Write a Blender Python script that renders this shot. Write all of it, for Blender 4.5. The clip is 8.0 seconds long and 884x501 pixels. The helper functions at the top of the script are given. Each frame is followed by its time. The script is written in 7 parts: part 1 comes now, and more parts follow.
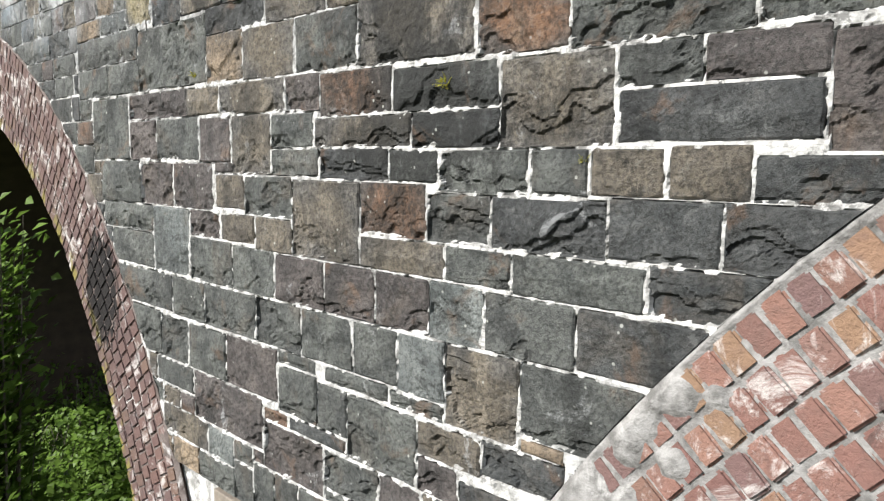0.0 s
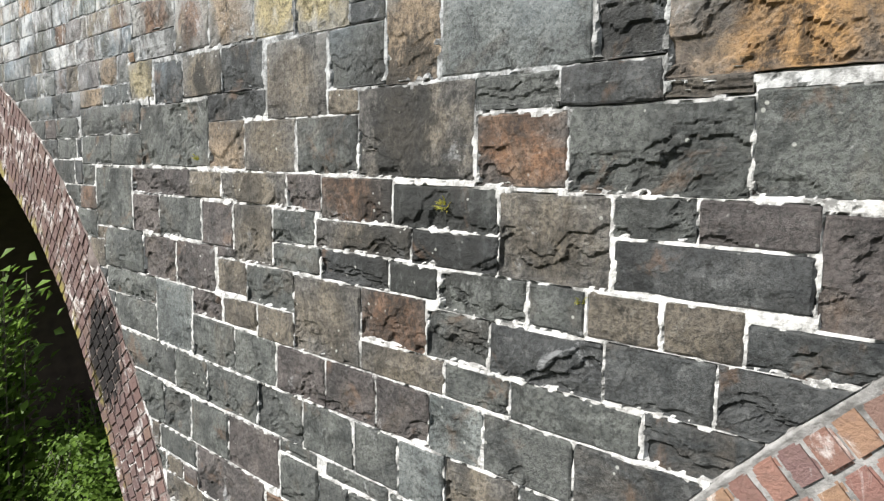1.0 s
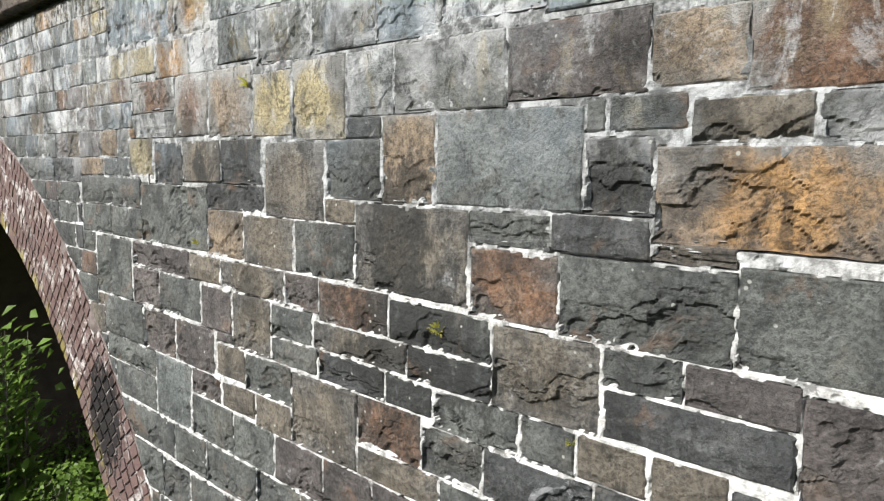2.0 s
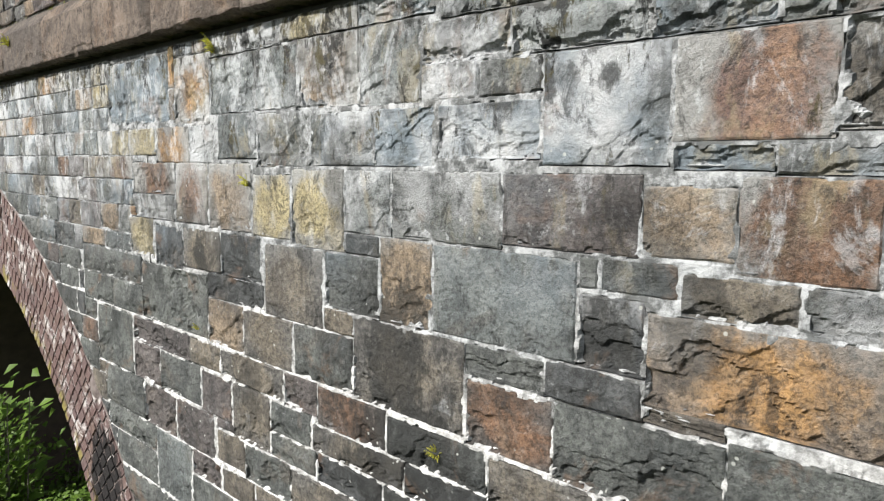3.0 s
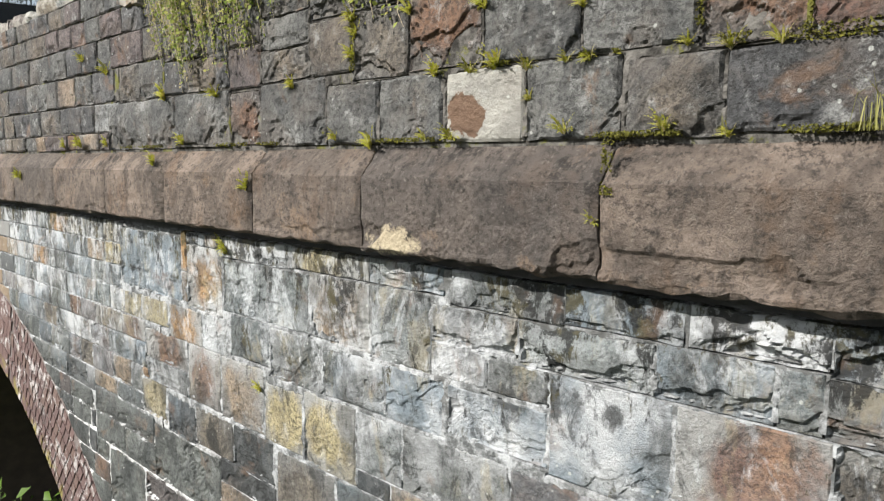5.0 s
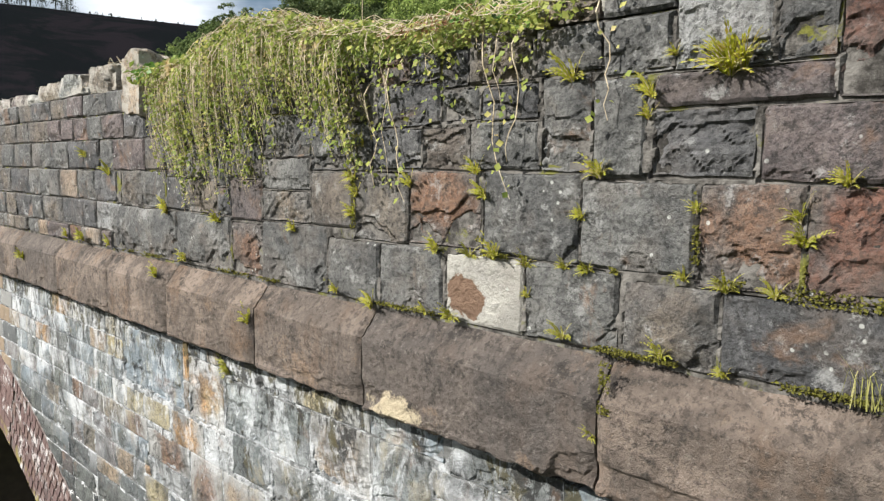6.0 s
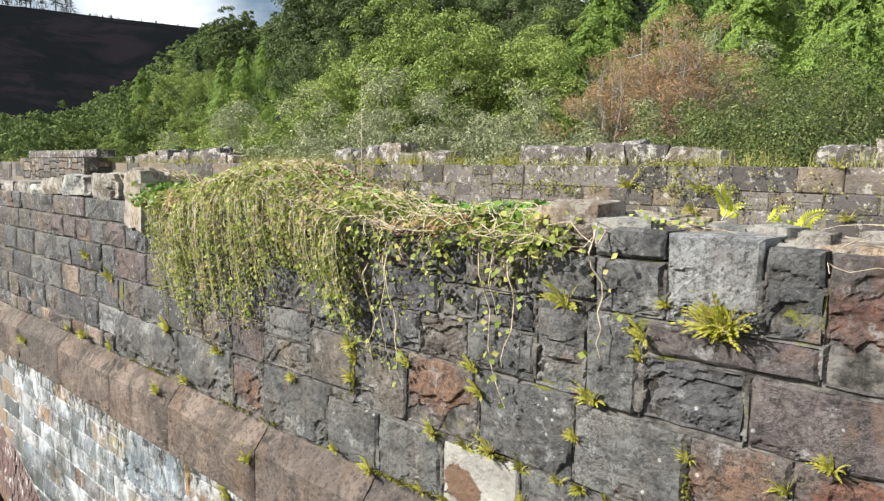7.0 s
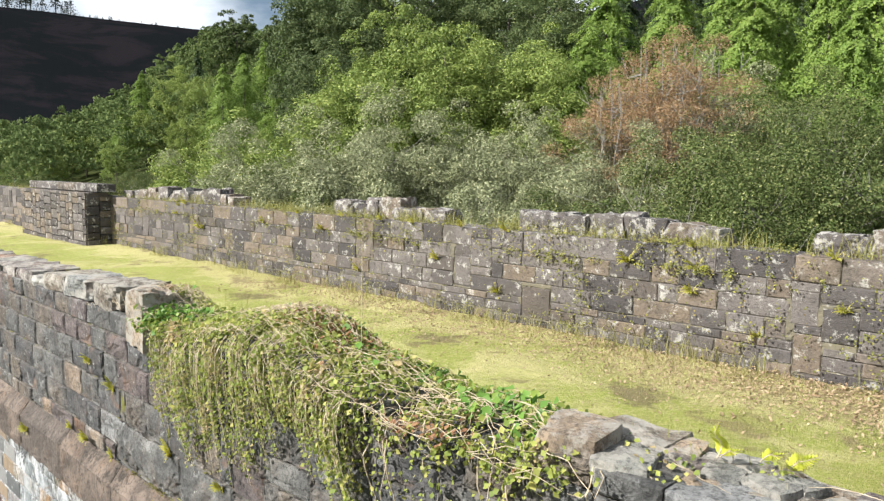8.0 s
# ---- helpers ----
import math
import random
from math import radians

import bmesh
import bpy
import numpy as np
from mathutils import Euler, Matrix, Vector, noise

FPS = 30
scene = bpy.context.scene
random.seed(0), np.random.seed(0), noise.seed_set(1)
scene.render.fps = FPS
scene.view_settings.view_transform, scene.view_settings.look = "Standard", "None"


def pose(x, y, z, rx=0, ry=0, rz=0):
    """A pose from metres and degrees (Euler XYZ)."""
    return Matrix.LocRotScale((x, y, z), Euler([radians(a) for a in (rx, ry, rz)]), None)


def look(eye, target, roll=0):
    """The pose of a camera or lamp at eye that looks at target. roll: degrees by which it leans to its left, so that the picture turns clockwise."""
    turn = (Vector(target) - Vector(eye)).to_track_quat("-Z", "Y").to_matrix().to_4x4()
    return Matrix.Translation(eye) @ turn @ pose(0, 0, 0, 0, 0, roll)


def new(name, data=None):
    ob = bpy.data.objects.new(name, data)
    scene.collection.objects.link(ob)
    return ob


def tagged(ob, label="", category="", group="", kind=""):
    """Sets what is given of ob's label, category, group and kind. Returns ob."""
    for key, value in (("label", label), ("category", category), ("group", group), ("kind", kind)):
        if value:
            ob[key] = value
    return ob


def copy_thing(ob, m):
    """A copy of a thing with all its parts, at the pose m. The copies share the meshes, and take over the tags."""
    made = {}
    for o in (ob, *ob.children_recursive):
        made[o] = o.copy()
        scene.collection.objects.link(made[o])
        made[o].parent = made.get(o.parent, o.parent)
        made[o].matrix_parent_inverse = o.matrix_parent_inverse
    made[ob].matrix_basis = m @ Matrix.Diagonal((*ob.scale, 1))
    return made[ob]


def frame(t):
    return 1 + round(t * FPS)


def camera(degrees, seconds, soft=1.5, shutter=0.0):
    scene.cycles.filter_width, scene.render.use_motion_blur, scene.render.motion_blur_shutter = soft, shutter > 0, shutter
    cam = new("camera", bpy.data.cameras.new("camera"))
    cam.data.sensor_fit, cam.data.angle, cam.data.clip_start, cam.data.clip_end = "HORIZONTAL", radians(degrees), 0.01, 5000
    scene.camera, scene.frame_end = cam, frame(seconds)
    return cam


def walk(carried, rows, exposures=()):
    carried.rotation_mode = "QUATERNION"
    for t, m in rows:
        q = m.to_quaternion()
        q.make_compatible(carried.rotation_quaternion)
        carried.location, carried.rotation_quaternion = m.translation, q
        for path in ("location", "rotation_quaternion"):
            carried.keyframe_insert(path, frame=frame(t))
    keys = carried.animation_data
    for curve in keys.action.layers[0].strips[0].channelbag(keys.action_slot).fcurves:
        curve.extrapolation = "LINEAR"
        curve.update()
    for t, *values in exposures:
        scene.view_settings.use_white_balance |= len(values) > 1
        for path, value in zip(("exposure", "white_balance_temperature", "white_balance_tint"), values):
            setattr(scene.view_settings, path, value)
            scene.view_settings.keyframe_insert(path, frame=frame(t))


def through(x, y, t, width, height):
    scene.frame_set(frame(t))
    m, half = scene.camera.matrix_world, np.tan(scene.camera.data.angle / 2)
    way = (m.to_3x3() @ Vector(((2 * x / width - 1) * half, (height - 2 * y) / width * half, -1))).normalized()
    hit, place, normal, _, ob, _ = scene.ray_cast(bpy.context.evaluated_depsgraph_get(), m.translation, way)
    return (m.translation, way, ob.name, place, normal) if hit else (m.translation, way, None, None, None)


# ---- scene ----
cam = camera(62.0, 8.0, 1.3)
METRES, EYE, TILT, LEAN, TURN = 4.5, 6.0, -6.4, -0.9, 44.8
ROWS = [
    (0.0, 0.0, 0.0, 0.0, 0.0, 0.0, -0.0),
    (0.5, -0.0018, -0.0051, 0.0466, 0.01, 0.0, 0.01),
    (1.0, 0.0005, -0.0107, 0.0976, 0.01, 0.03, 0.02),
    (1.5, 0.0035, -0.0176, 0.1482, 0.01, 0.06, 0.01),
    (3.0, 0.0081, -0.0347, 0.3052, -0.0, 0.12, -0.0),
    (3.5, 0.0079, -0.0433, 0.3607, -0.01, 0.09, 0.06),
    (4.0, 0.005, -0.0505, 0.4167, -0.02, 0.1, 0.08),
    (5.5, -0.0017, -0.0663, 0.6043, -0.07, 0.11, 0.11),
    (6.0, -0.0002, -0.0697, 0.6793, -0.08, 0.12, 0.13),
    (6.5, 0.0007, -0.0744, 0.7541, -0.08, 0.13, 0.13),
    (7.0, 0.0023, -0.0827, 0.8333, -0.09, 0.2, 0.11),
    (7.5, 0.0045, -0.0869, 0.9136, -0.1, 0.24, 0.1),
    (8.0, 0.003, -0.0908, 0.9947, -0.11, 0.29, 0.11),
]
walk(cam, [(t, pose(0, -1.937, EYE, TILT, LEAN, TURN) @ pose(METRES * x, METRES * y, METRES * z, 90 + pitch, roll, yaw)) for t, x, y, z, yaw, pitch, roll in ROWS],
     ((0.0, 0.84), (1.5, 0.82), (3.0, 0.78), (4.0, 0.78), (5.5, 0.84), (6.5, 0.98), (8.0, 1.08)))

# ---- world, sun, exposure ----
SUN_EL, SUN_AZ = 36.0, 208.0        # azimuth clockwise from +y
world = bpy.data.worlds.new("sky")
scene.world = world
world.use_nodes = True
_n, _l = world.node_tree.nodes, world.node_tree.links
_n.clear()
_sky = _n.new("ShaderNodeTexSky")
_sky.sky_type, _sky.sun_disc = "NISHITA", False
_sky.sun_elevation, _sky.sun_rotation = radians(SUN_EL), radians(SUN_AZ)
_sky.air_density, _sky.dust_density = 1.0, 1.5
_tc = _n.new("ShaderNodeTexCoord")
_map = _n.new("ShaderNodeMapping")
_map.inputs["Scale"].default_value = (1.0, 1.0, 3.0)
_cn = _n.new("ShaderNodeTexNoise")
_cn.inputs["Scale"].default_value, _cn.inputs["Detail"].default_value = 2.6, 7.0
_cr = _n.new("ShaderNodeValToRGB")
_cr.color_ramp.elements[0].position, _cr.color_ramp.elements[1].position = 0.40, 0.60
_mix = _n.new("ShaderNodeMix")
_mix.data_type = "RGBA"
_mix.inputs["B"].default_value = (13.5, 14.2, 15.2, 1)
_bg = _n.new("ShaderNodeBackground")
_bg.inputs["Strength"].default_value = 0.05
_out = _n.new("ShaderNodeOutputWorld")
_l.new(_tc.outputs["Generated"], _map.inputs["Vector"])
_l.new(_map.outputs["Vector"], _cn.inputs["Vector"])
_l.new(_cn.outputs["Fac"], _cr.inputs["Fac"])
_l.new(_cr.outputs["Color"], _mix.inputs["Factor"])
_l.new(_sky.outputs["Color"], _mix.inputs["A"])
_l.new(_mix.outputs["Result"], _bg.inputs["Color"])
_l.new(_bg.outputs["Background"], _out.inputs["Surface"])

sun_data = bpy.data.lights.new("sun", "SUN")
sun_data.energy, sun_data.angle, sun_data.color = 5.0, radians(0.6), (1.0, 0.965, 0.92)
sun = new("sun", sun_data)
_d = Vector((math.sin(radians(SUN_AZ)) * math.cos(radians(SUN_EL)), math.cos(radians(SUN_AZ)) * math.cos(radians(SUN_EL)), math.sin(radians(SUN_EL))))
sun.matrix_world = look(_d * 60, (0, 0, 0))


# ---- node helpers and materials ----
class Mat:
    """A small builder for procedural materials."""

    def __init__(self, name, rough=0.9, spec=0.3):
        self.m = bpy.data.materials.new(name)
        self.m.use_nodes = True
        self.n, self.l = self.m.node_tree.nodes, self.m.node_tree.links
        self.b = self.n["Principled BSDF"]
        self.b.inputs["Roughness"].default_value = rough
        self.b.inputs["Specular IOR Level"].default_value = spec
        self.pos = self.n.new("ShaderNodeNewGeometry").outputs["Position"]

    def put(self, value, socket):
        if isinstance(value, (int, float)):
            socket.default_value = value
        elif isinstance(value, tuple):
            socket.default_value = (*value, 1) if len(socket.default_value) == 4 and len(value) == 3 else value
        else:
            self.l.new(value, socket)

    def math(self, op, a, b=0.0, clamp=False):
        k = self.n.new("ShaderNodeMath")
        k.operation, k.use_clamp = op, clamp
        self.put(a, k.inputs[0]), self.put(b, k.inputs[1])
        return k.outputs[0]

    def shifted(self, amount=40.0):
        """World position moved by the object's own random number, so that pieces differ."""
        r = self.n.new("ShaderNodeObjectInfo").outputs["Random"]
        v = self.n.new("ShaderNodeVectorMath")
        v.operation = "MULTIPLY_ADD"
        c = self.n.new("ShaderNodeCombineXYZ")
        for i in range(3):
            self.l.new(r, c.inputs[i])
        self.l.new(c.outputs[0], v.inputs[0])
        v.inputs[1].default_value = (amount, amount * 1.7, amount * 0.6)
        self.l.new(self.pos, v.inputs[2])
        return v.outputs[0]

    def scaled(self, vec, s):
        k = self.n.new("ShaderNodeMapping")
        self.l.new(vec, k.inputs["Vector"])
        k.inputs["Scale"].default_value = s
        return k.outputs[0]

    def noise(self, scale, detail=4.0, vec=None, rough=0.55, dist=0.0):
        k = self.n.new("ShaderNodeTexNoise")
        k.inputs["Scale"].default_value, k.inputs["Detail"].default_value = scale, detail
        k.inputs["Roughness"].default_value, k.inputs["Distortion"].default_value = rough, dist
        self.l.new(self.pos if vec is None else vec, k.inputs["Vector"])
        return k.outputs["Fac"]

    def ramp(self, fac, lo, hi):
        k = self.n.new("ShaderNodeMapRange")
        k.interpolation_type = "SMOOTHSTEP"
        self.put(fac, k.inputs["Value"])
        k.inputs["From Min"].default_value, k.inputs["From Max"].default_value = lo, hi
        return k.outputs[0]

    def mix(self, fac, a, b, blend="MIX"):
        k = self.n.new("ShaderNodeMix")
        k.data_type, k.blend_type = "RGBA", blend
        self.put(fac, k.inputs["Factor"]), self.put(a, k.inputs["A"]), self.put(b, k.inputs["B"])
        return k.outputs["Result"]

    def axis(self, i, vec=None):
        k = self.n.new("ShaderNodeSeparateXYZ")
        self.l.new(self.pos if vec is None else vec, k.inputs[0])
        return k.outputs[i]

    def rand(self):
        return self.n.new("ShaderNodeObjectInfo").outputs["Random"]

    def island(self):
        return self.n.new("ShaderNodeNewGeometry").outputs["Random Per Island"]

    def done(self, colour, bump=None, strength=0.4, distance=0.01, rough=None):
        self.put(colour, self.b.inputs["Base Color"])
        if bump is not None:
            k = self.n.new("ShaderNodeBump")
            k.inputs["Strength"].default_value, k.inputs["Distance"].default_value = strength, distance
            self.l.new(bump, k.inputs["Height"])
            self.l.new(k.outputs[0], self.b.inputs["Normal"])
        if rough is not None:
            self.put(rough, self.b.inputs["Roughness"])
        return self.m


TONES = {
    "grey": ((0.080, 0.087, 0.086), (0.180, 0.188, 0.178)),
    "slate": ((0.045, 0.050, 0.054), (0.115, 0.120, 0.122)),
    "plum": ((0.080, 0.068, 0.068), (0.170, 0.145, 0.140)),
    "brown": ((0.100, 0.086, 0.068), (0.200, 0.175, 0.138)),
    "rust": ((0.105, 0.065, 0.043), (0.210, 0.120, 0.072)),
    "tan": ((0.195, 0.150, 0.105), (0.345, 0.270, 0.190)),
    "ochre": ((0.260, 0.220, 0.125), (0.430, 0.375, 0.215)),
    "orange": ((0.240, 0.140, 0.060), (0.460, 0.275, 0.115)),
    "red": ((0.088, 0.045, 0.033), (0.158, 0.078, 0.053)),
    "pink": ((0.200, 0.110, 0.085), (0.340, 0.205, 0.130)),
    "pale": ((0.180, 0.200, 0.205), (0.300, 0.320, 0.315)),
    "white": ((0.460, 0.470, 0.420), (0.560, 0.570, 0.510)),
}
WARM = ("brown", "rust", "tan", "ochre", "orange", "red", "pink")


def stone_material(tone, place):
    """Sandstone of one tone: bedding grain, rusty heart, lichen, soot and, on the spandrel wall, lime washed down from above."""
    lo, hi = TONES[tone]
    if place == "cap":          # bleached, lichened stones on the wall top
        low, top = (1.20, 1.14, 1.06), (1.65, 1.58, 1.48)
    elif place == "parapet":    # drier stone higher up
        low, top = (0.80, 0.75, 0.74), (1.16, 1.10, 1.08)
    elif tone in WARM:
        low, top = (0.86, 0.86, 0.86), (1.16, 1.14, 1.10)
    else:
        low, top = (0.60, 0.62, 0.61), (0.90, 0.92, 0.90)
    lo, hi = tuple(c * q for c, q in zip(low, lo)), tuple(c * q for c, q in zip(top, hi))
    k = Mat("sandstone_" + tone + "_" + place, 0.88, 0.25)
    v = k.shifted()
    big = k.noise(4.5, 5, v, 0.6, 0.6)
    fine = k.noise(38, 6, v, 0.65)
    grain = k.noise(210, 2, v)
    col = k.mix(k.ramp(big, 0.3, 0.7), lo, hi)
    heart = k.n.new("ShaderNodeVectorMath")
    heart.operation = "LENGTH"
    k.l.new(k.scaled(k.n.new("ShaderNodeTexCoord").outputs["Object"], (1.0, 0.0, 1.15)), heart.inputs[0])
    reach = k.math("ADD", heart.outputs["Value"], k.math("MULTIPLY", k.math("SUBTRACT", k.noise(3.4, 6, v, 0.66, 0.6), 0.5), 0.62))
    if tone in WARM and place != "cap":      # the colour sits in the heart of the stone, greyer towards its arrises
        grey = k.mix(k.ramp(fine, 0.3, 0.7), (0.078, 0.078, 0.076), (0.165, 0.160, 0.150))
        col = k.mix(k.math("MULTIPLY", k.ramp(reach, 0.09 if place == "wall" else 0.06, 0.25 if place == "wall" else 0.19), 0.85), col, grey)
        col = k.mix(k.math("MULTIPLY", k.ramp(k.noise(5.2, 6, k.scaled(v, (1.0, 1, 0.55)), 0.66, 0.4), 0.52, 0.66), 0.55), col, k.mix(0.5, hi, (0.34, 0.30, 0.24)))
    else:
        col = k.mix(k.math("MULTIPLY", k.ramp(k.noise(3.2, 5, v, 0.62, 0.8), 0.54, 0.70), 0.20 if tone == "white" else 0.38), col, (0.150, 0.118, 0.085))
    col = k.mix(k.math("MULTIPLY", k.ramp(fine, 0.35, 0.75), 0.30), col, k.mix(0.5, hi, (0.32, 0.32, 0.30)))
    dark = k.ramp(k.noise(7.5, 6, v, 0.7, 1.0), 0.54, 0.70)
    col = k.mix(k.math("MULTIPLY", dark, 0.1 if tone == "white" else 0.55), col, (0.045, 0.045, 0.043))
    # each stone a little lighter or darker
    col = k.mix(k.math("MULTIPLY", k.rand(), 0.30), col, (0.06, 0.06, 0.062))
    col = k.mix(k.math("MULTIPLY", k.ramp(k.noise(60, 7, v, 0.8), 0.48, 0.57), 0.12 if tone == "white" else 0.52), col, (0.020, 0.021, 0.022))
    col = k.mix(k.math("MULTIPLY", k.ramp(k.noise(14, 8, v, 0.78), 0.56, 0.66), 0.30), col, k.mix(0.6, hi, (0.40, 0.41, 0.40)))
    if place == "wall":
        z = k.axis(2)
        west = k.ramp(k.math("MULTIPLY", k.axis(0), -1.0), 1.6, 2.8)
        high = k.ramp(k.math("ADD", z, k.math("MULTIPLY", k.math("SUBTRACT", k.noise(1.1, 4), 0.5), 1.1)), 6.75, 7.45)
        # thin film of lime, then runs that trail downwards
        film = k.math("MULTIPLY", k.ramp(k.noise(2.3, 7, None, 0.70, 0.4), 0.36, 0.58), k.math("MULTIPLY", high, k.math("MULTIPLY", k.math("ADD", 0.25, k.ramp(k.rand(), 0.15, 0.85)), 0.12 if tone in WARM else 0.92)))
        tint = k.math("FRACT", k.math("MULTIPLY", k.rand(), 17.0))
        col = k.mix(film, col, k.mix(k.ramp(k.math("ADD", k.noise(3.7, 6, v, 0.6), k.math("MULTIPLY", k.math("SUBTRACT", tint, 0.5), 0.5)), 0.35, 0.65), (0.190, 0.226, 0.250), (0.490, 0.502, 0.505)))
        if tone in WARM:
            col = k.mix(k.math("MULTIPLY", k.math("MULTIPLY", k.ramp(reach, 0.10, 0.24), high), 0.75), col, (0.360, 0.365, 0.350))
        col = k.mix(k.math("MULTIPLY", k.math("MULTIPLY", k.ramp(k.noise(2.6, 7, k.scaled(k.pos, (1.6, 1, 0.7)), 0.72, 0.3), 0.54, 0.63), high), 0.34), col, (0.38, 0.32, 0.19))
        runs = k.noise(1.0, 8, k.scaled(k.pos, (6.0, 4.0, 2.4)), 0.72, 0.6)
        run = k.math("MULTIPLY", k.ramp(k.math("ADD", k.math("ADD", runs, k.math("MULTIPLY", west, 0.035)), k.math("MULTIPLY", k.ramp(z, 7.0, 8.0), 0.09)), 0.585, 0.68), k.math("MULTIPLY", high, k.ramp(k.noise(13, 7, None, 0.74), 0.36, 0.54)))
        crust = k.math("MULTIPLY", k.ramp(k.math("ADD", k.noise(3.3, 9, None, 0.78, 0.5), k.math("MULTIPLY", high, 0.045)), 0.60, 0.66), 0.60)
        col = k.mix(k.math("MULTIPLY", k.math("MAXIMUM", run, crust), 0.58), col, (0.58, 0.60, 0.61))
        soot = k.math("MULTIPLY", k.ramp(k.noise(1.5, 6, k.scaled(k.pos, (1.7, 1, 0.9)), 0.70, 0.4), 0.53, 0.62), 0.50)
        soot = k.math("MAXIMUM", soot, k.math("MULTIPLY", k.ramp(k.noise(5.0, 9, k.scaled(k.pos, (1.3, 1, 0.9)), 0.78, 0.5), 0.55, 0.63), 0.70))
        # tarry water stains of their own shape
        for sx, sz, wide, size in ((-2.15, 6.62, 1.6, 0.50), (-2.10, 6.20, 0.9, 0.50), (-1.20, 6.86, 1.6, 0.20), (-1.44, 7.68, 1.6, 0.10), (-1.21, 7.67, 1.3, 0.055), (-1.62, 7.62, 0.6, 0.07), (-3.75, 6.90, 1.6, 0.18)):
            near = k.n.new("ShaderNodeVectorMath")
            near.operation = "DISTANCE"
            k.l.new(k.scaled(k.pos, (wide, 0.0, 1.0)), near.inputs[0])
            near.inputs[1].default_value = (sx * wide, 0.0, sz)
            edge = k.math("ADD", near.outputs["Value"], k.math("MULTIPLY", k.math("SUBTRACT", k.noise(7.5, 9, k.scaled(k.pos, (1.4, 1, 0.8)), 0.78), 0.5), size * 3.4))
            soot = k.math("MAXIMUM", soot, k.math("MULTIPLY", k.math("SUBTRACT", 1, k.ramp(edge, size * 0.45, size)), 0.80))
        col = k.mix(soot, col, (0.024, 0.025, 0.024))
        # black runs, denser towards the top, and ragged dark bands at three heights
        drip_and_bands = k.math("MULTIPLY", k.ramp(k.math("ADD", k.noise(1.0, 8, k.scaled(k.pos, (6.0, 3.0, 1.8)), 0.76, 0.3), k.math("MULTIPLY", k.ramp(z, 7.75, 8.08), 0.10)), 0.56, 0.61), k.math("MULTIPLY", k.ramp(z, 6.9, 7.6), k.ramp(k.noise(17, 7, None, 0.78), 0.40, 0.50)))
        for level in (7.93, 7.765, 8.07):
            away = k.math("ABSOLUTE", k.math("SUBTRACT", z, level))
            band = k.math("MULTIPLY", k.math("SUBTRACT", 1, k.ramp(k.math("ADD", away, k.math("MULTIPLY", k.noise(7, 8, None, 0.76), 0.22)), 0.085, 0.125)), k.ramp(k.noise(1.3, 4), 0.42, 0.56))
            drip_and_bands = k.math("MAXIMUM", drip_and_bands, band)
        col = k.mix(k.math("MULTIPLY", drip_and_bands, 0.88), col, k.mix(k.ramp(k.noise(5, 6, None, 0.7), 0.48, 0.56), (0.016, 0.016, 0.015), (0.070, 0.060, 0.026)))
    else:
        soot = k.math("MULTIPLY", k.ramp(k.noise(2.1, 5, k.scaled(k.pos, (1.5, 1, 0.6)), 0.6), 0.54, 0.66), 0.45)
        if tone == "white":
            soot = k.math("MULTIPLY", soot, 0.1)
        col = k.mix(soot, col, (0.034, 0.036, 0.036))
        col = k.mix(k.math("MULTIPLY", k.ramp(k.noise(2.4, 6, None, 0.65), 0.50, 0.62), 0.35), col, (0.140, 0.116, 0.096))
        col = k.mix(k.math("MULTIPLY", k.ramp(k.noise(7, 9, v, 0.80), 0.55, 0.63), 0.10 if tone == "white" else 0.55), col, (0.34, 0.34, 0.325))
        col = k.mix(k.math("MULTIPLY", k.ramp(k.noise(26, 6, v, 0.74), 0.55, 0.62), 0.05 if tone == "white" else 0.65), col, (0.024, 0.023, 0.022))
        if tone == "white":      # brown scar on a pale stone
            scar = k.n.new("ShaderNodeVectorMath")
            scar.operation = "DISTANCE"
            k.l.new(k.scaled(k.pos, (1.0, 0.0, 1.2)), scar.inputs[0])
            scar.inputs[1].default_value = (-1.83, 0.0, 8.615 * 1.2)
            rim = k.math("ADD", scar.outputs["Value"], k.math("MULTIPLY", k.math("SUBTRACT", k.noise(9, 5, None, 0.7), 0.5), 0.22))
            col = k.mix(k.math("SUBTRACT", 1, k.ramp(rim, 0.085, 0.095)), col, (0.165, 0.105, 0.070))
    if place == "cap":
        col = k.mix(k.math("MULTIPLY", k.ramp(k.noise(6, 9, v, 0.78), 0.44, 0.56), 0.70), col, (0.420, 0.400, 0.350))
    if tone not in WARM and tone != "white":      # rust bleeding through grey stones
        col = k.mix(k.math("MULTIPLY", k.ramp(k.noise(3.0, 6, v, 0.68, 0.6), 0.57, 0.67), 0.45 if place == "parapet" else 0.32), col, (0.210, 0.122, 0.070))
    # pale crusts and specks of lichen
    spot = k.n.new("ShaderNodeTexVoronoi")
    spot.inputs["Scale"].default_value = 22
    k.l.new(v, spot.inputs["Vector"])
    specks = k.math("MULTIPLY", k.math("SUBTRACT", 1, k.ramp(spot.outputs["Distance"], 0.10, 0.17)), k.ramp(k.noise(6, 3, v), 0.56, 0.62))
    col = k.mix(k.math("MULTIPLY", specks, 0.7), col, (0.52, 0.53, 0.49))
    h = k.math("ADD", k.noise(31, 9, v, 0.78), k.math("MULTIPLY", grain, 0.25))
    return k.done(col, h, 1.0, 0.018, k.math("ADD", 0.68, k.math("MULTIPLY", fine, 0.3)))


_stone_cache = {}


def stone_mat(tone, place):
    if (tone, place) not in _stone_cache:
        _stone_cache[(tone, place)] = stone_material(tone, place)
    return _stone_cache[(tone, place)]


